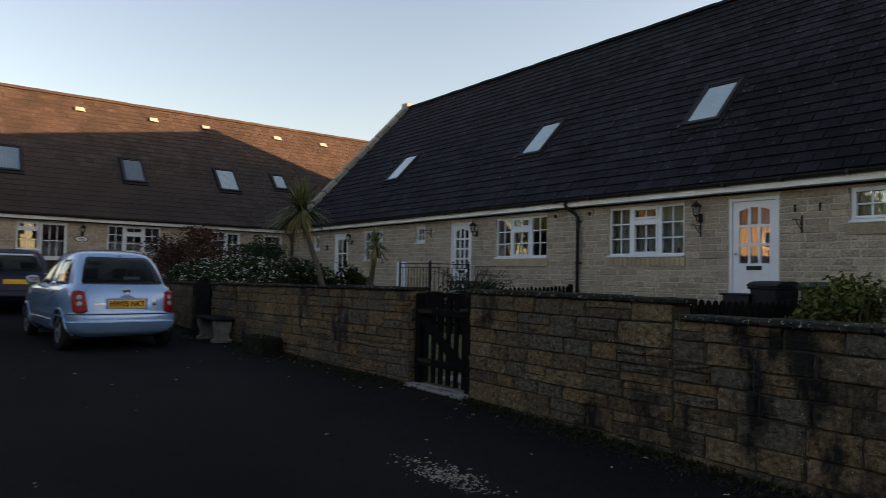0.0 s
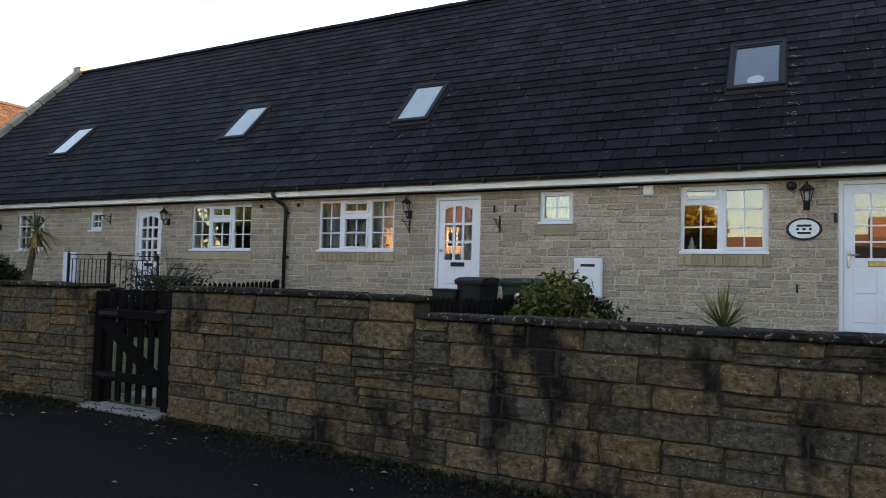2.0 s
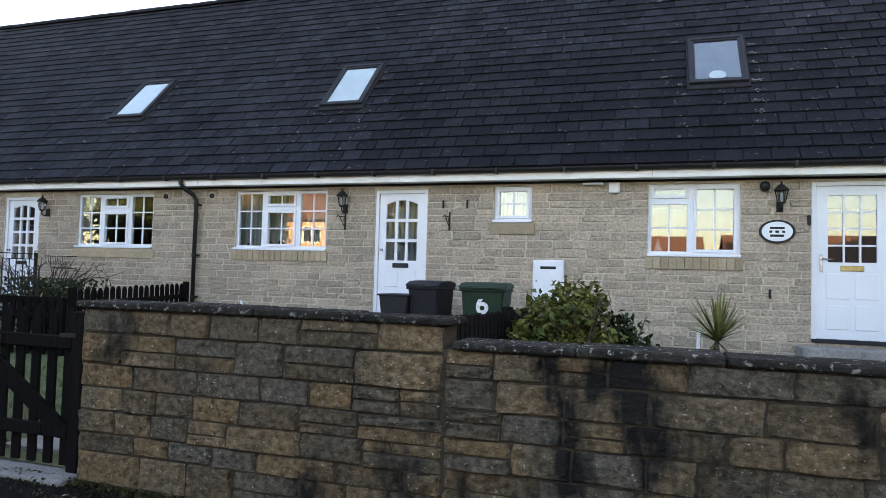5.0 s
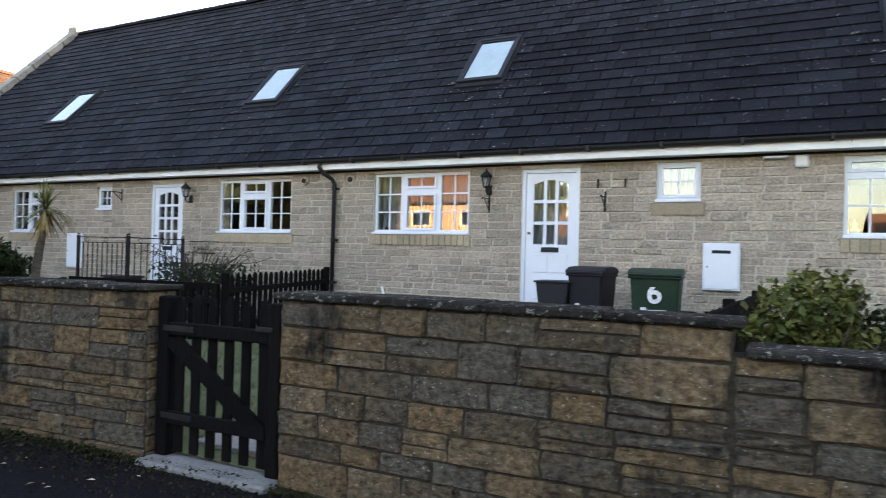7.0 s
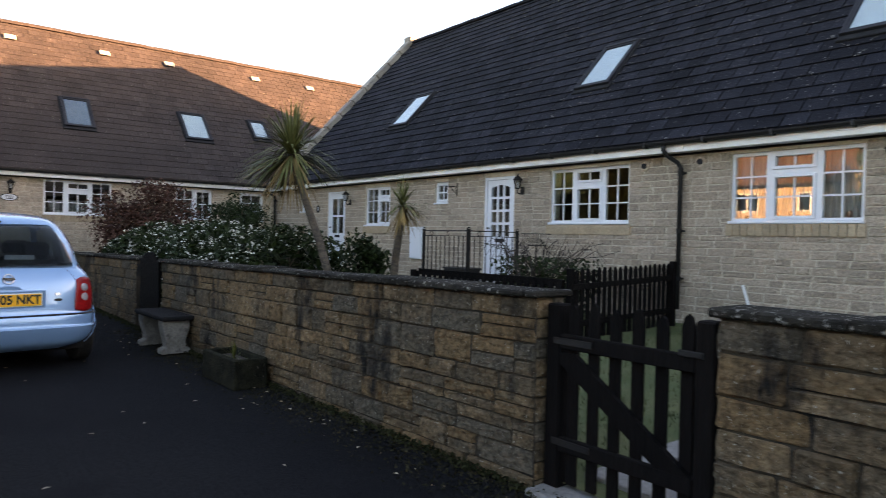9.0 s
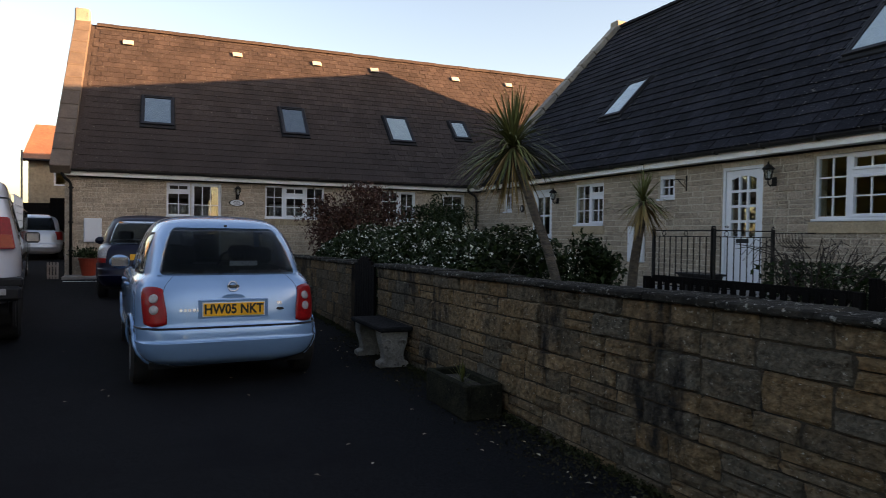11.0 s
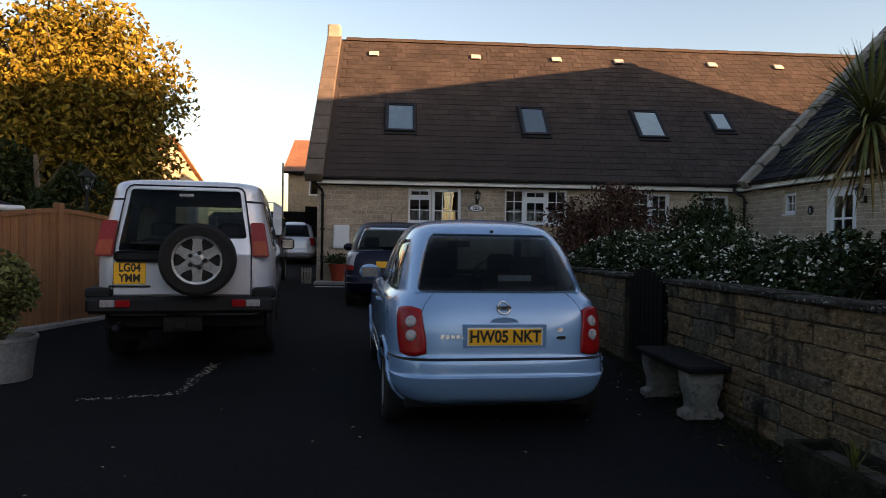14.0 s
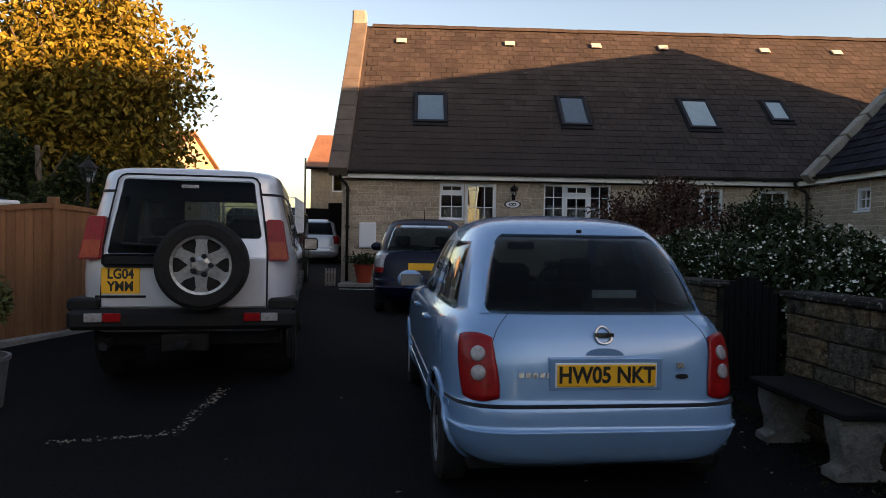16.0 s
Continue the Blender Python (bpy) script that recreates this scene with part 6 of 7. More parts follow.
for s in (1, -1):
    for wy, wz in WH:
        wheel(e, 0.75 * s, wy, 0.37, 0.24, s, 6)
        arch(e, DISCO, s, wy, wz, 0.44, M["trim"], 0.03)
    bm = bmesh.new()
    prism(bm, [(s * 0.655, 1.10), (s * 0.825, 1.10), (s * 0.765, 1.45), (s * 0.63, 1.45)], -0.004, 0.17, Matrix(((1, 0, 0, 0), (0, 1, 0.18, -0.185), (0, 0, 1, 0), (0, 0, 0, 1))))
    bmesh.ops.bevel(bm, geom=bm.edges[:], offset=0.012, segments=2, affect="EDGES")
    la = part("tail_lamp", bm, M["red_lens"], e, "tall tapered red and amber tail lamp")
    bm = bmesh.new()
    prism(bm, [(s * 0.67, 1.12), (s * 0.81, 1.12), (s * 0.785, 1.26), (s * 0.655, 1.26)], -0.008, 0.0, Matrix(((1, 0, 0, 0), (0, 1, 0.18, -0.185), (0, 0, 1, 0), (0, 0, 0, 1))))
    part("lens", bm, M["amber_lens"], la)
    bl = part("bumper_lamp", boxes((s * 0.47, s * 0.60, -0.115, -0.09, 0.61, 0.68), bevel=0.006), M["red_lens"], e)
    part("lens", boxes((s * 0.605, s * 0.74, -0.112, -0.09, 0.61, 0.68), bevel=0.006), M["clear_lens"], bl)
    mi = part("door_mirror", boxes((s * 0.9, s * 1.09, 3.0, 3.1, 1.12, 1.28), bevel=0.03), M["trim"], e)
    part("mirror_glass", boxes((s * 0.92, s * 1.07, 2.992, 2.998, 1.14, 1.26)), M["chrome"], mi)
    part("corner_panel", boxes((s * 0.66, s * 0.895, -0.03, 0.3, 0.69, 0.79), bevel=0.02), M["trim"], e)
part("bumper", boxes((-0.88, 0.88, -0.09, 0.2, 0.54, 0.705), bevel=0.035), M["trim"], e, "black plastic rear bumper")
part("tow_bar", boxes((-0.18, 0.18, -0.05, 0.1, 0.36, 0.5), (-0.05, 0.05, -0.2, -0.05, 0.4, 0.45), bevel=0.01), M["underbody"], e)
part("underside", boxes((-0.75, 0.75, 0.2, 4.4, 0.38, 0.56)), M["underbody"], e)
bm = bmesh.new()
tube(bm, [(-0.62, 0.35, 0.42), (-0.62, -0.02, 0.40)], 0.035, 10)
part("exhaust", bm, M["dark_frame"], e)
part("tailgate", boxes((-0.64, 0.64, -0.022, 0.02, 0.715, 1.13), bevel=0.012), M["paint_silver"], e)
part("tailgate_handle", boxes((-0.63, -0.17, -0.05, -0.02, 1.04, 1.15), bevel=0.03), M["trim"], e)
plate(e, pose(-0.49, -0.024, 0.935), 0.29, 0.21, ["LG04", "YMM"], 0.095)
part("name_badge", boxes((-0.68, -0.3, -0.028, -0.02, 0.795, 0.815)), M["trim"], e)
part("high_lamp", boxes((-0.07, 0.07, 0.165, 0.175, 1.70, 1.73), bevel=0.005), M["clear_lens"], e)
bm = bmesh.new()
tube(bm, [(0.0, 0.045, 1.21), (-0.3, 0.05, 1.225), (-0.5, 0.05, 1.23)], 0.012, 6)
part("rear_wiper", bm, M["trim"], e)
part("spare_bracket", boxes((0.03, 0.31, -0.08, -0.02, 0.9, 1.2), bevel=0.01), M["trim"], e)
wheel(e, 0, 0, 0.355, 0.22, 1, 6, "spare_wheel", pose(0.16, -0.18, 1.075, 90, 0, 0), spoke=0.2)
for k in range(5):
    a = k * math.tau / 5
    bm = bmesh.new()
    spin(bm, [(0.02, 0), (0.02, 0.02), (0.012, 0.024)], 10, pose(0.16 + 0.075 * math.cos(a), -0.27, 1.075 + 0.075 * math.sin(a), 90))
    part("wheel_nut", bm, M["trim"], e)
seats(e, (1.0, 2.4), 0.4, 0.72)
part("load_floor", boxes((-0.74, 0.74, 0.2, 3.2, 0.62, 0.66)), M["seat_cloth"], e)

# the dark blue hatchback in front
e = thing("dark_blue_hatchback", pose(-9.75, -9.08, G(-10.4) + 0.01, 0, 0, 91), "dark blue hatchback parked nose to the stone house", "car")
JAZZ = Shell([(a[0], a[1], a[2] + 0.1, a[3] * 1.01, a[4]) for a in MICRA.lv])
H = [(-124, -56, 1.0, 1.41), (-26, -2, 1.0, 1.36), (1, 28, 1.0, 1.36), (152, 179, 1.0, 1.36), (182, 206, 1.0, 1.36), (42, 138, 1.03, 1.40)]
WH = [(0.60, 0.29), (3.03, 0.29)]
part("body", JAZZ.body(H, WH, 0.335, 80, 3), M["paint_navy"], e, smooth=True)
for nm, h in zip(("rear_window", "side_window", "side_window", "side_window", "side_window", "windscreen"), H):
    part(nm, JAZZ.patch(h[0] - 1, h[1] + 1, h[2] - 0.012, h[3] + 0.012, 0.004, 16, 6), M["car_glass"], e, smooth=True)
for s in (1, -1):
    for wy, wz in WH:
        wheel(e, 0.73 * s, wy, 0.285, 0.17, s, 6)
        arch(e, JAZZ, s, wy, wz, 0.335, M["paint_navy"])
    la = part("tail_lamp", JAZZ.patch(-90 + s * 24 - (34 if s < 0 else 0), -90 + s * 24 + (34 if s > 0 else 0), 0.72, 0.97, 0.012, 8, 6), M["clear_lens"], e, "clear and red tail lamp")
    part("lens", JAZZ.patch(-90 + s * 24 - (34 if s < 0 else 0), -90 + s * 24 + (34 if s > 0 else 0), 0.66, 0.74, 0.014, 8, 3), M["red_lens"], la)
    mir = bmesh.new()
    bmesh.ops.create_uvsphere(mir, u_segments=12, v_segments=8, radius=1.0, matrix=Matrix.LocRotScale((0.87 * s, 2.35, 1.03), None, (0.11, 0.07, 0.08)))
    part("door_mirror", mir, M["paint_navy"], e, smooth=True)
pr = JAZZ.at(radians(-90), JAZZ.u_at(0.76))
plate(e, pose(0, pr.y - 0.01, 0.76), 0.52, 0.111, [], 0.1)
bm = bmesh.new()
tube(bm, [(0, 0.75, 1.5), (0, 0.68, 1.68)], 0.006, 5)
part("aerial", bm, M["trim"], e)
part("floor_pan", boxes((-0.68, 0.68, 0.2, 3.5, 0.18, 0.24), (-0.66, 0.66, 0.25, 2.9, 0.5, 0.52)), M["underbody"], e)
seats(e, (0.8, 1.75), 0.4, 0.5)

# a silver car and a caged pickup further down the lane
e = thing("silver_car", pose(-22.2, -12.75, G(-22.2) + 0.01, 0, 0, 92), "silver car parked far down the lane", "car")
part("body", JAZZ.body(H, WH, 0.335, 60, 2), M["paint_silver"], e, smooth=True)
for nm, h in zip(("rear_window", "side_window", "side_window", "side_window", "side_window", "windscreen"), H):
    part(nm, JAZZ.patch(h[0] - 1, h[1] + 1, h[2] - 0.012, h[3] + 0.012, 0.004, 12, 4), M["car_glass"], e)
for s in (1, -1):
    for wy, wz in WH:
        wheel(e, 0.73 * s, wy, 0.285, 0.17, s, 5)
    part("tail_lamp", JAZZ.patch(-90 + s * 24 - (34 if s < 0 else 0), -90 + s * 24 + (34 if s > 0 else 0), 0.68, 0.95, 0.012, 6, 4), M["red_lens"], e)
part("floor_pan", boxes((-0.68, 0.68, 0.2, 3.5, 0.18, 0.24), (-0.66, 0.66, 0.25, 2.9, 0.5, 0.52)), M["underbody"], e)
e = thing("pickup_truck", pose(-11.6, -12.3, G(-12) + 0.01, 0, 0, 96), "dark pickup with a white mesh cage over its bed", "truck")
part("bed", boxes((-0.85, 0.85, 0.0, 2.4, 0.55, 1.25), bevel=0.03), M["paint_green"], e)
part("cab", boxes((-0.85, 0.85, 2.4, 3.9, 0.55, 1.75), bevel=0.12), M["paint_green"], e)
part("cab_window", boxes((-0.7, 0.7, 2.385, 2.4, 1.3, 1.65), bevel=0.005), M["car_glass"], e)
part("bonnet", boxes((-0.85, 0.85, 3.9, 5.0, 0.55, 1.15), bevel=0.1), M["paint_green"], e)
cage = bmesh.new()
for k in range(9):
    y = 0.05 + k * 0.28
    for sx in (-0.83, 0.83):
        tube(cage, [(sx, y, 1.25), (sx, y, 1.9)], 0.012, 5)
for zz in (1.4, 1.55, 1.7, 1.88):
    for sx in (-0.83, 0.83):
        tube(cage, [(sx, 0.05, zz), (sx, 2.3, zz)], 0.01, 5)
    tube(cage, [(-0.83, 0.05, zz), (0.83, 0.05, zz)], 0.01, 5)
for k in range(10):
    tube(cage, [(-0.83 + k * 0.184, 0.05, 1.25), (-0.83 + k * 0.184, 0.05, 1.9)], 0.01, 5)
part("cage", cage, M["white"], e, "white wire mesh cage")
for s in (1, -1):
    for y in (0.9, 4.2):
        wheel(e, 0.72 * s, y, 0.35, 0.22, s, 5)

# ---- far side of the yard: fence, outhouse, pots, lamp, tree ----
M["cedar"] = mat("orange_stained_timber", (0.34, 0.145, 0.055), (0.27, 0.11, 0.045), 0.65, s1=3, s2=30, bump=0.25, bscale=40, stretch=(6, 6, 0.5), rnd=0.14)
FY = pose(-7.25, -13.75, G(-7.3), 0, 0, 162)     # along the fence, away from the camera
e = thing("timber_gates", FY, "pair of orange-stained boarded timber gates with curved tops", "gate")
for g0 in (-1.1, 0.35):
    n = 11
    for i in range(n):
        x = g0 + 0.02 + i * 0.122
        u = (i + 0.5) / n
        h = 1.58 - 0.16 * (abs(u - (0.0 if g0 > 0 else 1.0)) ** 1.5)
        bm = boxes((0, 0.118, -0.02, 0.0, 0.03, h), bevel=0.004)
        ob = part("board", bm, M["cedar"], e)
        ob.location = (x, 0, 0)
    bm = bmesh.new()
    pts = []
    for i in range(13):
        u = i / 12
        h = 1.58 - 0.16 * (abs(u - (0.0 if g0 > 0 else 1.0)) ** 1.5)
        pts.append((g0 + 0.02 + u * 1.342, h))
    prism(bm, pts + [(x, z + 0.06) for x, z in pts[::-1]], -0.04, 0.03)
    part("curved_rail", bm, M["cedar"], e)
part("post", boxes((0.26, 0.36, -0.06, 0.06, 0.0, 1.72), bevel=0.012), M["cedar"], e)
part("post", boxes((1.72, 1.84, -0.06, 0.06, 0.0, 1.6), bevel=0.012), M["cedar"], e)
part("latch", boxes((0.2, 0.28, 0.0, 0.06, 0.9, 0.95)), M["iron"], e)
tagged(obj("gate_kerb", boxes((-1.4, 3.5, -0.1, 0.35, -0.1, 0.07), bevel=0.02), M["concrete"], loc=FY), "low concrete kerb in front of the timber gates", "kerb", kind="structure")

e = thing("outhouse", pose(-6.3, -16.4, G(-6.4), 0, 0, -18), "low stone outhouse with a dark tiled roof", "outbuilding")
part("wall", boxes((-2.5, 0.6, -4.0, 0.6, 0.0, 1.6)), M["stone"], e)
bm = bmesh.new()
prism(bm, [(-4.2, 1.75), (-1.7, 2.35), (0.85, 1.72), (0.85, 1.66), (-1.7, 2.27), (-4.2, 1.68)], -2.7, 0.85, Matrix(((0, 1, 0, 0), (1, 0, 0, 0), (0, 0, 1, 0), (0, 0, 0, 1))))
part("roof", bm, M["slate"], e)
bm = bmesh.new()
tube(bm, [(-2.7, 0.92, 1.68), (0.85, 0.92, 1.68), (0.98, 0.92, 1.72)], 0.045, 8)
part("gutter", bm, M["white"], e)
part("fascia", boxes((-2.7, 0.86, 0.82, 0.85, 1.55, 1.68)), M["black"], e)

M["zinc"] = mat("galvanised_tub", (0.34, 0.36, 0.37), (0.25, 0.27, 0.28), 0.5, 0.6, s1=5, bump=0.1)
e = thing("potted_shrub", pose(-4.35, -12.62, G(-4.35)), "variegated evergreen shrub in a galvanised tub", "potted plant")
bm = bmesh.new()
spin(bm, [(0.26, 0.0), (0.3, 0.36), (0.315, 0.37), (0.315, 0.4), (0.29, 0.4), (0.285, 0.34)], 28)
part("tub", bm, M["zinc"], e, smooth=False)
bm = bmesh.new()
tube(bm, [(0.315 * math.cos(a), 0.315 * math.sin(a), 0.2) for a in (0, 0.2, 0.4)], 0.008, 5)
part("tub_handle", bm, M["zinc"], e)
rng = random.Random(41)
M["leaf_var"] = leaf_mat("variegated_leaf", (0.24, 0.23, 0.08), (0.05, 0.07, 0.025), 0.6)
bm = bmesh.new()
for k in range(8):
    a = rng.uniform(0, 6.28)
    tube(bm, [(0, 0, 0.3), (0.15 * math.cos(a), 0.15 * math.sin(a), 0.6), (0.3 * math.cos(a), 0.3 * math.sin(a), 0.95)], 0.012, 5, 0.004)
part("stem_cluster", bm, M["bark"], e)
leaf_object("foliage", [p + Vector((0, 0, 0.76)) for p in blob_points(5500, rng, 0.44, 0.44, 0.42, 40, 0.4)], 0.036, M["leaf_var"], rng, e)

e = thing("lamp_post", pose(-8.6, -13.75, G(-8.6)), "black lantern on a post behind the timber gates", "lamp post")
bm = bmesh.new()
tube(bm, [(0, 0, 0), (0, 0, 1.95)], 0.035, 10, 0.025)
part("post", bm, M["iron"], e)
bm = bmesh.new()
spin(bm, [(0.06, 1.95), (0.12, 2.15)], 6)
part("lantern_glass", bm, M["glass"], e)
bm = bmesh.new()
for k in range(6):
    a = k * math.tau / 6
    tube(bm, [(0.06 * math.cos(a), 0.06 * math.sin(a), 1.95), (0.122 * math.cos(a), 0.122 * math.sin(a), 2.16)], 0.008, 5)
part("cage", bm, M["iron"], e)
bm = bmesh.new()
spin(bm, [(0.15, 2.15), (0.05, 2.24), (0.02, 2.26), (0.01, 2.32)], 6)
part("lantern_cap", bm, M["iron"], e)


def tree(x, y, base, top, rx, ry, n, size, m, seed, label, trunk=0.2, name="broadleaf_tree", low=1.0, clumps=60):
    rng = random.Random(seed)
    e = thing(name, pose(x, y, base), label, "tree")
    h = top - base
    bm = bmesh.new()
    tube(bm, [(0, 0, -0.2), (0.08, 0.05, h * 0.25), (0.0, 0.12, h * 0.5), (0.1, 0.1, h * 0.9)], trunk, 10, 0.04)
    part("trunk", bm, M["bark"], e, smooth=True)
    for k in range(16):
        bm = bmesh.new()
        a, z0 = rng.uniform(0, math.tau), h * rng.uniform(0.18, 0.6)
        L = rng.uniform(0.5, 0.85)
        p = [Vector((0, 0.1, z0))]
        for j in (1, 2, 3):
            p.append(Vector((rx * L * j / 3 * math.cos(a), ry * L * j / 3 * math.sin(a), z0 + h * 0.1 * j)) + Vector((rng.uniform(-0.15, 0.15), rng.uniform(-0.15, 0.15), rng.uniform(-0.1, 0.1))))
        tube(bm, p, trunk * 0.4, 6, 0.012)
        part("limb", bm, M["bark"], e)
    pts = [p + Vector((0, 0, low + (h - low) / 2)) for p in blob_points(n, rng, rx, ry, (h - low) / 2, clumps, 0.35)]
    leaf_object("crown", pts, size, m, rng, e)
    return e


tree(-13.5, -16.3, 0.15, 6.75, 2.6, 2.65, 46000, 0.088, M["leaf_tree"], 51, "broadleaf tree turning gold, dark in its lower half", low=0.5, clumps=170)
tree(-11.6, -18.4, 0.1, 7.6, 1.6, 1.6, 15000, 0.09, M["leaf_fir"], 52, "dense dark evergreen tree behind the outhouse", 0.15, "evergreen_tree", 0.3, 40)
tree(-10.6, -15.6, 0.1, 3.0, 1.1, 1.2, 7000, 0.07, M["leaf_dark"], 53, "dark evergreen bush behind the timber gates", 0.08, "evergreen_tree", 0.2, 30)

# ---- things in front of the cross row ----
e = thing("flower_pot", pose(-14.75, -10.45, 0.21), "red plastic pot with trailing green plants", "potted plant")
M["red_plastic"] = mat("red_plastic", (0.42, 0.05, 0.02), (0.36, 0.045, 0.02), 0.45)
bm = bmesh.new()
spin(bm, [(0.15, 0), (0.22, 0.38), (0.24, 0.38), (0.24, 0.42), (0.2, 0.42)], 20)
part("pot", bm, M["red_plastic"], e)
leaf_object("foliage", [(rng.gauss(0, 0.17), rng.gauss(0, 0.17), 0.45 + abs(rng.gauss(0, 0.1))) for k in range(500)], 0.05, M["leaf_dark"], rng, e)
tagged(obj("front_kerb", boxes((-11.0, -7.2, -0.75, 0.0, 0.0, 0.21), bevel=0.015), M["concrete"], loc=MB), "concrete strip with a kerb along the cross row", "kerb", kind="structure")
tagged(obj("parking_line", boxes((-13.9, -13.82, -10.9, -9.2, G(-13.9) - 0.01, G(-13.9) + 0.006)), M["print"]), "worn white parking line on the asphalt", "road marking", kind="structure")
e = thing("pallet", pose(-14.6, -11.2, G(-14.6), 0, 0, 4) @ Matrix.Diagonal((1, 0.55, 0.8, 1)), "grey wooden pallet leaning by the corner", "pallet")
M["grey_wood"] = mat("grey_wood", (0.28, 0.25, 0.22), (0.2, 0.18, 0.16), 0.9, stretch=(1, 1, 0.2), bump=0.3)
for k in range(4):
    bm = boxes((-0.02, 0.02, -0.22 + k * 0.12, -0.14 + k * 0.12, 0.0, 0.5), bevel=0.004)
    part("slat", bm, M["grey_wood"], e)
part("bar", boxes((-0.04, -0.02, -0.22, 0.22, 0.05, 0.11), (-0.04, -0.02, -0.22, 0.22, 0.36, 0.42)), M["grey_wood"], e)


# ---- neighbours: houses beyond the lane, and across the road behind the camera ----
M["red_tile"] = mat("orange_pantile", (0.34, 0.15, 0.08), (0.26, 0.11, 0.06), 0.85, s1=0.7, s2=8, bump=0.5, bscale=12, stretch=(1, 1, 1), spots=(0.16, 0.1, 0.07), spot_scale=2, spot_at=0.6)
M["brown_tile"] = mat("dull_brown_tile", (0.13, 0.075, 0.05), (0.10, 0.058, 0.04), 0.9, s1=1, s2=9, bump=0.4, bscale=12)
M["brick_red"] = mat("red_brown_brick", (0.17, 0.09, 0.06), (0.13, 0.07, 0.05), 0.9, s1=1.5, s2=12, bump=0.3, bscale=20)
M["far_stone"] = mat("warm_far_stone", (0.40, 0.32, 0.22), (0.33, 0.26, 0.18), 0.9, s1=1.0, s2=6, bump=0.4, bscale=9)


def house(name, m, w, d, eave, ridge, wallm, roofm, label, wins=(), chimney=True):
    e = thing(name, m, label, "house")
    holes = list(wins)
    bm = bmesh.new()
    wall_boxes(bm, 0, w, -0.5, eave, 0.0, 0.25, holes)
    part("wall", bm, wallm, e)
    part("back_wall", boxes((0, w, d - 0.25, d, -0.5, eave)), wallm, e)
    for x in (0.0, w - 0.25):
        bm = bmesh.new()
        prism(bm, [(0.25, -0.5), (0.25, eave), (d / 2, ridge - 0.1), (d - 0.25, eave), (d - 0.25, -0.5)], x, x + 0.25, Matrix(((0, 1, 0, 0), (1, 0, 0, 0), (0, 0, 1, 0), (0, 0, 0, 1))))
        part("gable", bm, wallm, e)
    bm = bmesh.new()
    k = (ridge - eave) / (d / 2)
    prism(bm, [(-0.3, eave - 0.3 * k), (d / 2, ridge), (d + 0.3, eave - 0.3 * k), (d + 0.3, eave - 0.3 * k - 0.1), (d / 2, ridge - 0.14), (-0.3, eave - 0.3 * k - 0.1)], -0.25, w + 0.25, Matrix(((0, 1, 0, 0), (1, 0, 0, 0), (0, 0, 1, 0), (0, 0, 0, 1))))
    part("roof", bm, roofm, e)
    for x0, x1, z0, z1 in holes:
        wn = part("window_frame", boxes((x0, x0 + 0.07, 0.05, 0.12, z0, z1), (x1 - 0.07, x1, 0.05, 0.12, z0, z1), (x0 + 0.07, x1 - 0.07, 0.05, 0.12, z0, z0 + 0.07), (x0 + 0.07, x1 - 0.07, 0.05, 0.12, z1 - 0.07, z1), ((x0 + x1) / 2 - 0.03, (x0 + x1) / 2 + 0.03, 0.05, 0.12, z0 + 0.07, z1 - 0.07)), M["white"], e)
        part("pane", boxes((x0 + 0.05, x1 - 0.05, 0.08, 0.09, z0 + 0.05, z1 - 0.05)), M["glass"], wn)
    if chimney:
        part("chimney", boxes((w * 0.7, w * 0.7 + 0.7, d / 2 - 0.3, d / 2 + 0.3, ridge - 0.6, ridge + 0.8), bevel=0.03), wallm, e)
    part("gutter", boxes((-0.25, w + 0.25, -0.42, -0.3, eave - 0.3 * k - 0.08, eave - 0.3 * k + 0.02), bevel=0.03), M["black"], e)
    return e


HW = [(0.9, 2.2, 1.0, 2.0), (4.2, 5.5, 1.0, 2.0)]
# beyond the lane, its sunny side seen past the end of the cross row
house("far_house", pose(-31.5, -14.4, 0.3, 0, 0, 90), 9.0, 7.0, 4.3, 6.2, M["far_stone"], M["red_tile"], "far stone house with an orange pantiled roof", [(1.0, 2.0, 3.0, 4.0)], False)
house("far_house", pose(-37.7, -32.2, 0.3, 0, 0, 78), 9.0, 7.0, 4.6, 6.9, M["far_stone"], M["red_tile"], "far house with an orange pantiled roof behind the tree", [(6.0, 7.0, 3.0, 4.0)], False)
# Dark blocks stand in for the garage down the lane.
tagged(obj("lane_garage", boxes((-29.0, -23.0, -12.4, -11.6, 0.0, 2.4), (-29.0, -28.6, -16.0, -12.4, 0.0, 2.4)), M["dark_wood"]), "dark garage blocks across the lane", "fence", kind="structure")
bm = bmesh.new()
tube(bm, [(-27, -13.9, 0.3), (-27, -13.9, 4.4)], 0.04, 8)
tagged(obj("lane_pole", bm, M["grey_wood"]), "thin grey pole far down the lane", "pole")
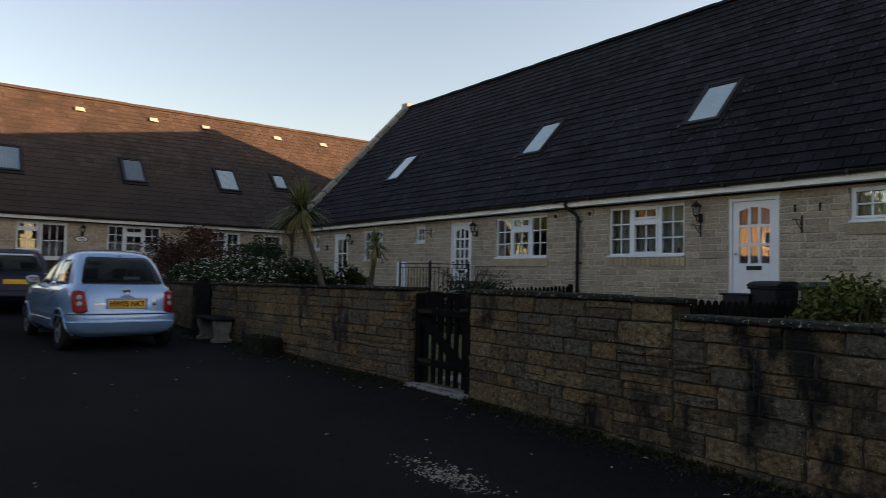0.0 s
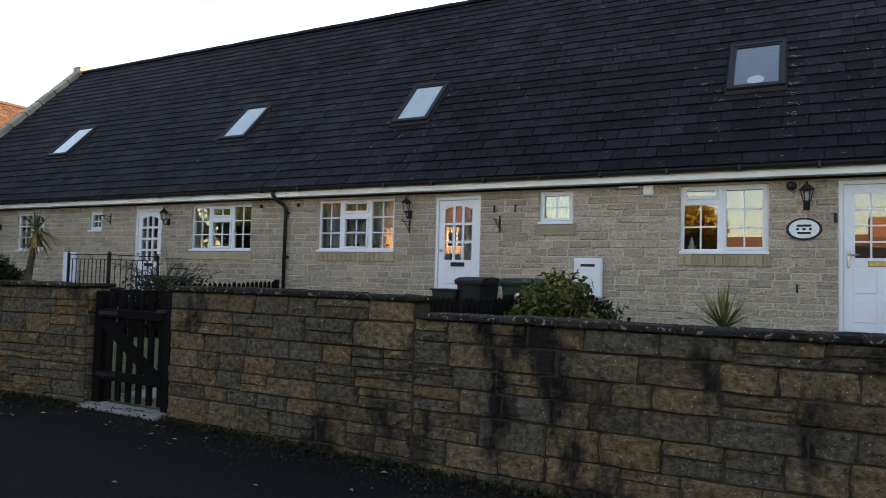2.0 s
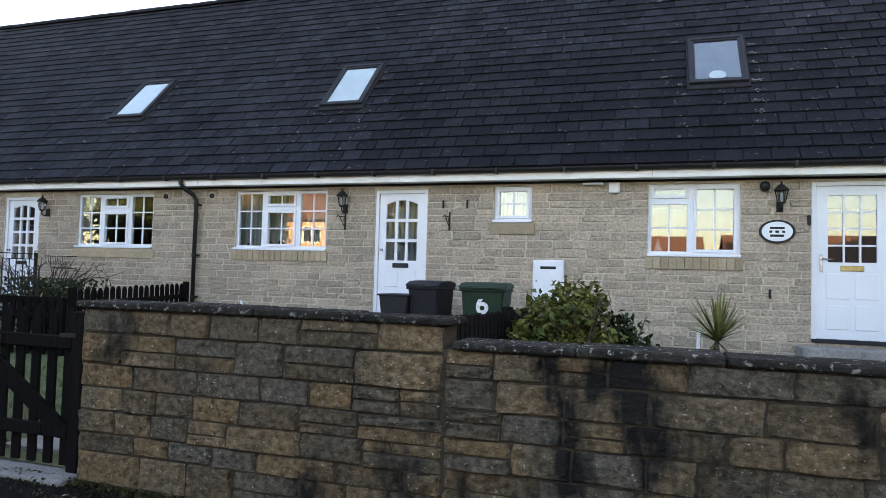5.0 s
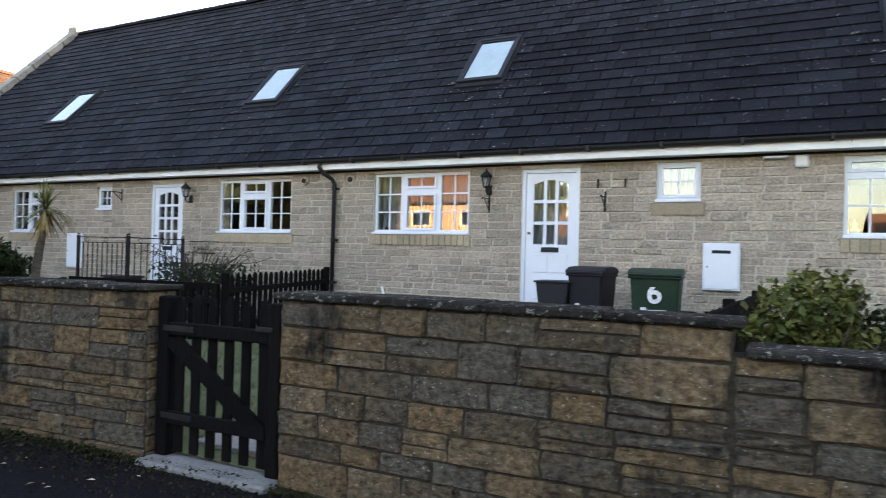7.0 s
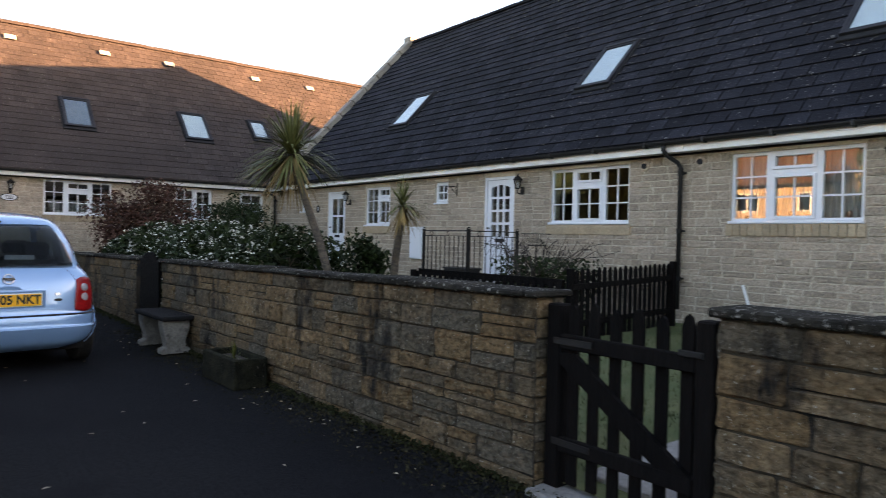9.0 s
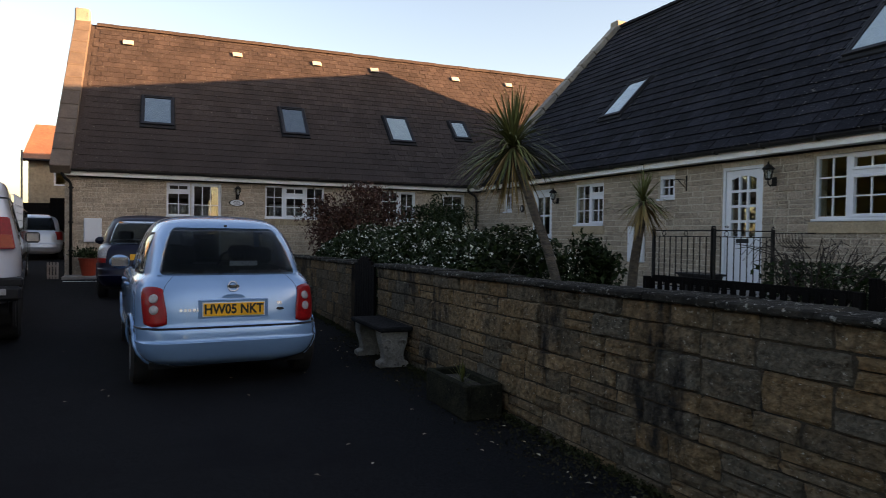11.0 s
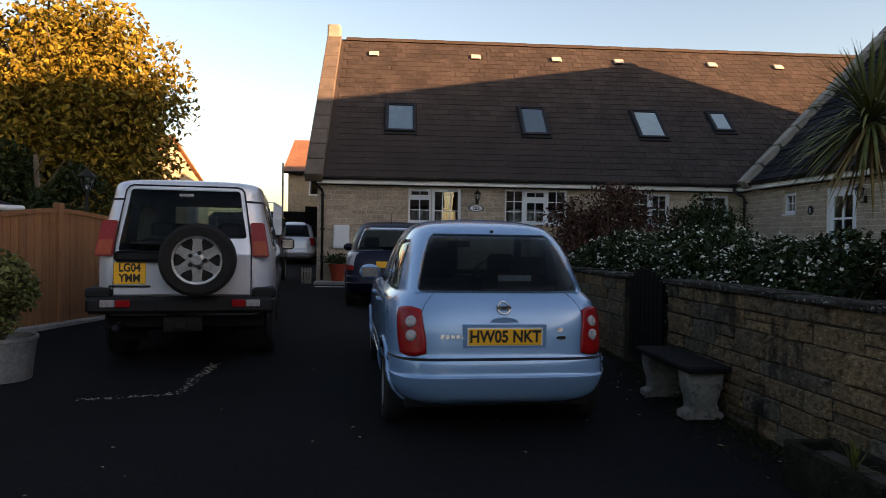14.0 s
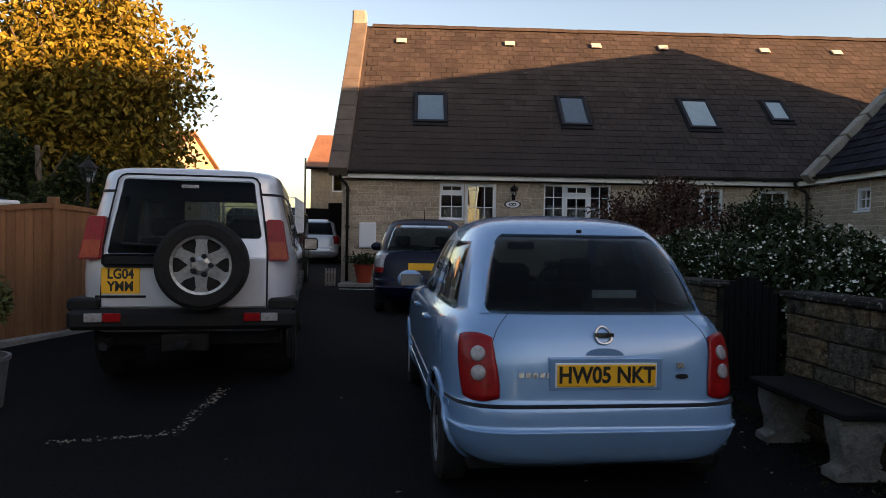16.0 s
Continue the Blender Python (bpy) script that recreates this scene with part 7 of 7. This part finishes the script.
# across the road, facing the low sun
for k, (x, y, rz) in enumerate(((17.0, -24.0, 180), (8.5, -25.5, 180), (0.0, -24.5, 180), (25.5, -25.0, 180))):
    house("facing_house", pose(x, y, -0.3, 0, 0, rz), 7.2, 7.0, 2.3, 4.1, M["brick_red"], M["brown_tile"], "red-brown brick house across the road", HW, k % 2 == 0)
house("facing_house", pose(-8.7, -26.5, -0.2, 0, 0, 180), 8.6, 7.0, 4.9, 7.2, M["far_stone"], M["brown_tile"], "two-storey stone house across the road, lit by the sun", HW + [(0.9, 2.2, 3.3, 4.3), (4.2, 5.5, 3.3, 4.3)])
# Unseen houses, added to keep bright horizon out of the cross row's panes.
for k, (x, y) in enumerate(((25.0, -12.5), (26.0, -3.5), (25.5, 6.0), (25.0, -21.5))):
    house("facing_house", pose(x, y + 7.2, -0.4, 0, 0, -90), 7.2, 7.0, 4.6, 7.2, M["brick_red"], M["brown_tile"], "unseen red-brown brick house, added to block the sky past the yard", HW, k % 2 == 0)
# Hidden from the camera; added so window_2 reflects dark leaves, not sky.
tree(-20.3, -19.4, 0.3, 6.4, 2.6, 2.6, 12000, 0.13, M["leaf_fir"], 54, "dark evergreen hidden behind the golden tree, added for a window reflection", 0.18, "evergreen_tree", 0.3, 60)
# Trees out of view, added to cut the open horizon's light on the yard.
tree(4.0, -21.0, -0.1, 5.5, 1.6, 1.6, 3000, 0.2, M["leaf_tree"], 61, "unseen bare-ish tree across the road, added to cut horizon light", 0.14, clumps=30)
tree(-5.0, -22.5, 0.1, 6.5, 2.0, 2.0, 3500, 0.2, M["leaf_fir"], 62, "unseen tall evergreen across the road, added to cut horizon light", 0.16, clumps=30)
tree(20.0, -13.0, -0.4, 6.0, 2.5, 2.5, 4500, 0.2, M["leaf_fir"], 63, "unseen evergreen by the road, added to cut horizon light", 0.18, clumps=30)

# ---- stones, tiles: pieces with their own edges ----
def stone_shape(rng, rough=0.06, bulge=0.3):
    """A rough-faced block, one unit wide and high, its face towards -y."""
    bm = bmesh.new()
    grid = []
    us = (-0.5, -0.44, 0.0, 0.44, 0.5)
    for j, v in enumerate(us):
        row = []
        for i, u in enumerate(us):
            edge = i in (0, 4) or j in (0, 4)
            y = 0.0 if edge else -1.0 + rng.uniform(-bulge, bulge)
            row.append(bm.verts.new((u + (0 if i == 2 and not edge else rng.uniform(-rough, rough) * 0.4), y, v + rng.uniform(-rough, rough) * 0.7)))
        grid.append(row)
    for a, b in zip(grid, grid[1:]):
        for i in range(4):
            bm.faces.new((a[i], a[i + 1], b[i + 1], b[i]))
    me = bpy.data.meshes.new("stone")
    bmesh.ops.recalc_face_normals(bm, faces=bm.faces)
    if bm.faces[:][5].normal.y > 0:
        bmesh.ops.reverse_faces(bm, faces=bm.faces)
    bm.to_mesh(me)
    bm.free()
    return me


def courses(x0, x1, z0, z1, rng, hs, ws, holes=(), split=0.25, joint=0.008):
    """Cells of random coursed masonry: centre x, centre z, width, height."""
    out = []
    z = z0
    while z < z1 - 0.03:
        h = min(rng.choice(hs), z1 - z)
        if z1 - z - h < 0.05:
            h = z1 - z
        spans = [(x0, x1)]
        for a, b, c, d in holes:
            if c < z + h - 0.02 and d > z + 0.02:
                spans = [s for p in spans for s in ((p[0], min(p[1], a)), (max(p[0], b), p[1])) if s[1] - s[0] > 0.03]
        for s0, s1 in spans:
            x = s0
            while x < s1 - 0.02:
                w = rng.uniform(*ws)
                if s1 - x - w < ws[0] * 0.6:
                    w = s1 - x
                if h > 0.125 and rng.random() < split:
                    k = rng.uniform(0.4, 0.6)
                    out.append((x + w / 2, z + h * k / 2, w - joint, h * k - joint))
                    out.append((x + w / 2, z + h * (1 + k) / 2, w - joint, h * (1 - k) - joint))
                else:
                    out.append((x + w / 2, z + h / 2, w - joint, h - joint))
                x += w
        z += h
    return out


def lay(parent, cells, base, material, depth, near, rng, name="stone", shapes=10):
    """The cells for which near() holds become parts, at most 300; the rest is one joined part."""
    rng2 = random.Random(1)
    protos = []
    for k in range(shapes):
        me = stone_shape(rng2)
        me.materials.append(material)
        protos.append(me)
    rest = []
    count = 0
    for c in cells:
        d = depth * rng.uniform(0.5, 1.25)
        if near(c) and count < 300:
            ob = new(name, rng.choice(protos))
            ob.parent = parent
            ob.matrix_basis = base @ Matrix.LocRotScale((c[0], 0, c[1]), None, (c[2], d, c[3]))
            count += 1
        else:
            rest.append((c, d))
    if rest:
        vs, fs = [], []
        for c, d in rest:
            me = rng.choice(protos)
            i = len(vs)
            vs += [(v.co.x * c[2] + c[0], v.co.y * d, v.co.z * c[3] + c[1]) for v in me.vertices]
            fs += [tuple(i + q for q in p.vertices) for p in me.polygons]
        me = bpy.data.meshes.new(name + "work")
        me.from_pydata(vs, [], fs)
        me.materials.append(material)
        ob = new(name + "work", me)
        ob.parent = parent
        ob.matrix_basis = base
        ob["kind"] = "stuff"


rng = random.Random(77)
# long row front
lay(wall_a, courses(-15.1, 12.0, 0.0, 2.61, rng, (0.085, 0.1, 0.1, 0.115, 0.13), (0.18, 0.48), long_holes, 0.1, 0.012), pose(0, 0.014, 0), M["stone"], 0.018, lambda c: 4.0 < c[0] < 8.3 and 0.6 < c[1] < 2.6, rng)
# cross row front
lay(wall_b, courses(BY0, -0.05, 0.1, 2.61, rng, (0.1, 0.115, 0.13), (0.2, 0.5), list(WIN_B.values()), 0.1), pose(0, 0.014, 0), M["stone"], 0.016, lambda c: c[0] < -6.8 and c[1] > 1.0, rng)

# boundary wall, in two stretches either side of the gate
HS, WS = (0.11, 0.14, 0.16, 0.19), (0.22, 0.5)
wall_r = thing("boundary_wall_1", pose(0, 0, 0), "low boundary wall of weathered squared stone with black stains", "wall", kind="structure")
part("core", boxes((3.35, 5.69, -6.19, -5.97, -0.4, 1.0), (5.69, 12.0, -6.19, -5.97, -0.5, 0.88)), M["old_mortar"], wall_r)
lay(wall_r, courses(3.33, 5.69, -0.25, 1.0, rng, HS, WS, split=0.28, joint=0.008) + courses(5.70, 12.0, -0.32, 0.885, rng, HS, WS, split=0.28, joint=0.008),
    pose(0, -6.188, 0), M["old_stone"], 0.023, lambda c: c[0] < 9.3, rng)
lay(wall_r, courses(-6.19, -5.97, -0.25, 1.0, rng, HS, (0.1, 0.22), split=0.2, joint=0.008), pose(3.35, 0, 0, 0, 0, -90) @ Matrix.Diagonal((-1, 1, 1, 1)), M["old_stone"], 0.02, lambda c: True, rng)
for x0, x1, z in ((3.30, 5.74, 1.0), (5.74, 12.0, 0.885)):
    x = x0
    while x < x1 - 0.05:
        w = min(rng.uniform(0.5, 0.75), x1 - x)
        part("coping_stone", boxes((x + 0.003, x + w - 0.003, -6.235 + rng.uniform(-0.008, 0.008), -5.93, z, z + 0.042 + rng.uniform(-0.008, 0.01)), bevel=0.01), M["coping"], wall_r)
        x += w
WL = Matrix.Translation((2.29, -6.23, 0)) @ pose(0, 0, 0, 0, -0.7, 1.45)
wall_l = thing("boundary_wall_2", WL, "long low boundary wall of weathered squared stone", "wall", kind="structure")
part("core", boxes((-6.4, 0.0, 0.01, 0.23, -0.4, 1.0), (-15.0, -7.55, 0.01, 0.23, -0.4, 1.0)), M["old_mortar"], wall_l)
lay(wall_l, courses(-6.4, 0.0, -0.25, 1.0, rng, HS, WS, split=0.28, joint=0.008) + courses(-15.0, -7.55, -0.25, 1.0, rng, HS, WS, split=0.28, joint=0.008),
    pose(0, 0.012, 0), M["old_stone"], 0.023, lambda c: c[0] > -7, rng)
lay(wall_l, courses(0.01, 0.23, -0.25, 1.0, rng, HS, (0.1, 0.22), split=0.2, joint=0.008), pose(0, 0, 0, 0, 0, 90), M["old_stone"], 0.02, lambda c: True, rng)
for x0, x1 in ((-6.45, 0.05), (-15.0, -7.5)):
    x = x0
    while x < x1 - 0.05:
        w = min(rng.uniform(0.5, 0.75), x1 - x)
        part("coping_stone", boxes((x + 0.003, x + w - 0.003, -0.045 + rng.uniform(-0.008, 0.008), 0.27, 1.0, 1.042 + rng.uniform(-0.008, 0.01)), bevel=0.01), M["coping"], wall_l)
        x += w


def tile_mesh(w, g, t):
    bm = bmesh.new()
    a = [bm.verts.new(v) for v in ((-w / 2, 0, 0.0), (w / 2, 0, 0.0), (w / 2, g * 1.04, -t), (-w / 2, g * 1.04, -t))]
    b = [bm.verts.new(v) for v in ((-w / 2, 0, t), (w / 2, 0, t), (w / 2, g * 1.04, 0.002), (-w / 2, g * 1.04, 0.002))]
    bm.faces.new(b)
    for i in range(4):
        bm.faces.new((a[i], a[(i + 1) % 4], b[(i + 1) % 4], b[i]))
    me = bpy.data.meshes.new("roof_tile")
    bmesh.ops.recalc_face_normals(bm, faces=bm.faces)
    bm.to_mesh(me)
    bm.free()
    return me


def tile_roof(parent, base, x0, x1, slope, material, near, w=0.33, g=0.262, t=0.025):
    proto = tile_mesh(w - 0.017, g, t)
    proto.materials.append(material)
    vs, fs = [], []
    count = 0
    rows = int(slope / g)
    for r in range(rows):
        x = x0 + (w / 2 if r % 2 else 0)
        while x < x1 - w / 2:
            jx, jz, ja = rng.uniform(-0.004, 0.004), rng.uniform(0, 0.005), rng.uniform(-0.012, 0.012)
            cx, cy = x + w / 2, r * g * slope / (rows * g)
            if near(cx, r) and count < 300:
                ob = new("roof_tile", proto)
                ob.parent = parent
                ob.matrix_basis = base @ pose(cx + jx, cy, jz + 0.004, 0, 0, math.degrees(ja))
                count += 1
            else:
                i = len(vs)
                for v in proto.vertices:
                    vs.append((cx + jx + v.co.x - v.co.y * ja, cy + v.co.y + v.co.x * ja, v.co.z + jz + 0.004))
                fs += [tuple(i + q for q in p.vertices) for p in proto.polygons]
            x += w
    me = bpy.data.meshes.new("tiling")
    me.from_pydata(vs, [], fs)
    me.materials.append(material)
    ob = new("tiling", me)
    ob.parent = parent
    ob.matrix_basis = base
    ob["kind"] = "stuff"


tile_roof(roof_a, RA, -14.08, 14.9, SLOPE_A, M["slate"], lambda x, r: 2.2 < x < 10.2 and r < 12)
tile_roof(roof_b, MB.inverted() @ RB, BY0 + 0.26, 9.0, SLOPE_B, M["slate_b"], lambda x, r: x < -3 and r < 10, 0.3, 0.25, 0.014)

# ---- lichen on the tiles ----
M["lichen"] = mat("pale_lichen", (0.24, 0.235, 0.21), (0.15, 0.148, 0.135), 0.95, s1=30, bump=0.2, isl=0.4, spec=0.05)
rng = random.Random(91)
vs, fs = [], []


def flake(x, v, s, lift):
    """A low uneven crust of lichen on the slope."""
    i, k = len(vs), 6
    for q in range(k):
        a, r = q * math.tau / k, s * rng.uniform(0.55, 1.2)
        vs.append((x + r * math.cos(a), v + 0.7 * r * math.sin(a), lift - 0.004))
    vs.append((x, v, lift + 0.004))
    fs.extend((i + q, i + (q + 1) % k, i + k) for q in range(k))


TILE_ROWS = int(SLOPE_A / 0.262)
TILE_STEP = SLOPE_A / TILE_ROWS
for x0, x1 in ((7.08, 7.89), (0.97, 1.78), (-3.69, -2.88), (-10.02, -9.2)):
    for xc, amount, lo, hi in ((x1 + 0.11, 15 if x0 > 5 else 4, 3, 12), (x0 - 0.1, 5, 3, 8), ((x0 + x1) / 2, 3, 5, 7)):
        for r in range(lo, hi):
            for k in range(rng.randint(amount // 2, amount)):
                flake(xc + rng.gauss(0, 0.05), r * TILE_STEP + rng.uniform(0.0, 0.09), rng.uniform(0.008, 0.026), 0.031)
for k in range(1500):
    r = min(TILE_ROWS - 1, int(TILE_ROWS * rng.random() ** 0.6))
    x = rng.uniform(-13.9, 12.0)
    for j in range(rng.choice((1, 1, 2, 3))):
        flake(x + rng.gauss(0, 0.04), r * TILE_STEP + rng.uniform(0.0, 0.05), rng.uniform(0.006, 0.022), 0.032)
me = bpy.data.meshes.new("roof_lichen")
me.from_pydata(vs, [], fs)
me.materials.append(M["lichen"])
ob = new("roof_lichen", me)
ob.matrix_basis = RA
tagged(ob, "pale crusts of lichen on the dark tiles", "lichen", kind="stuff")
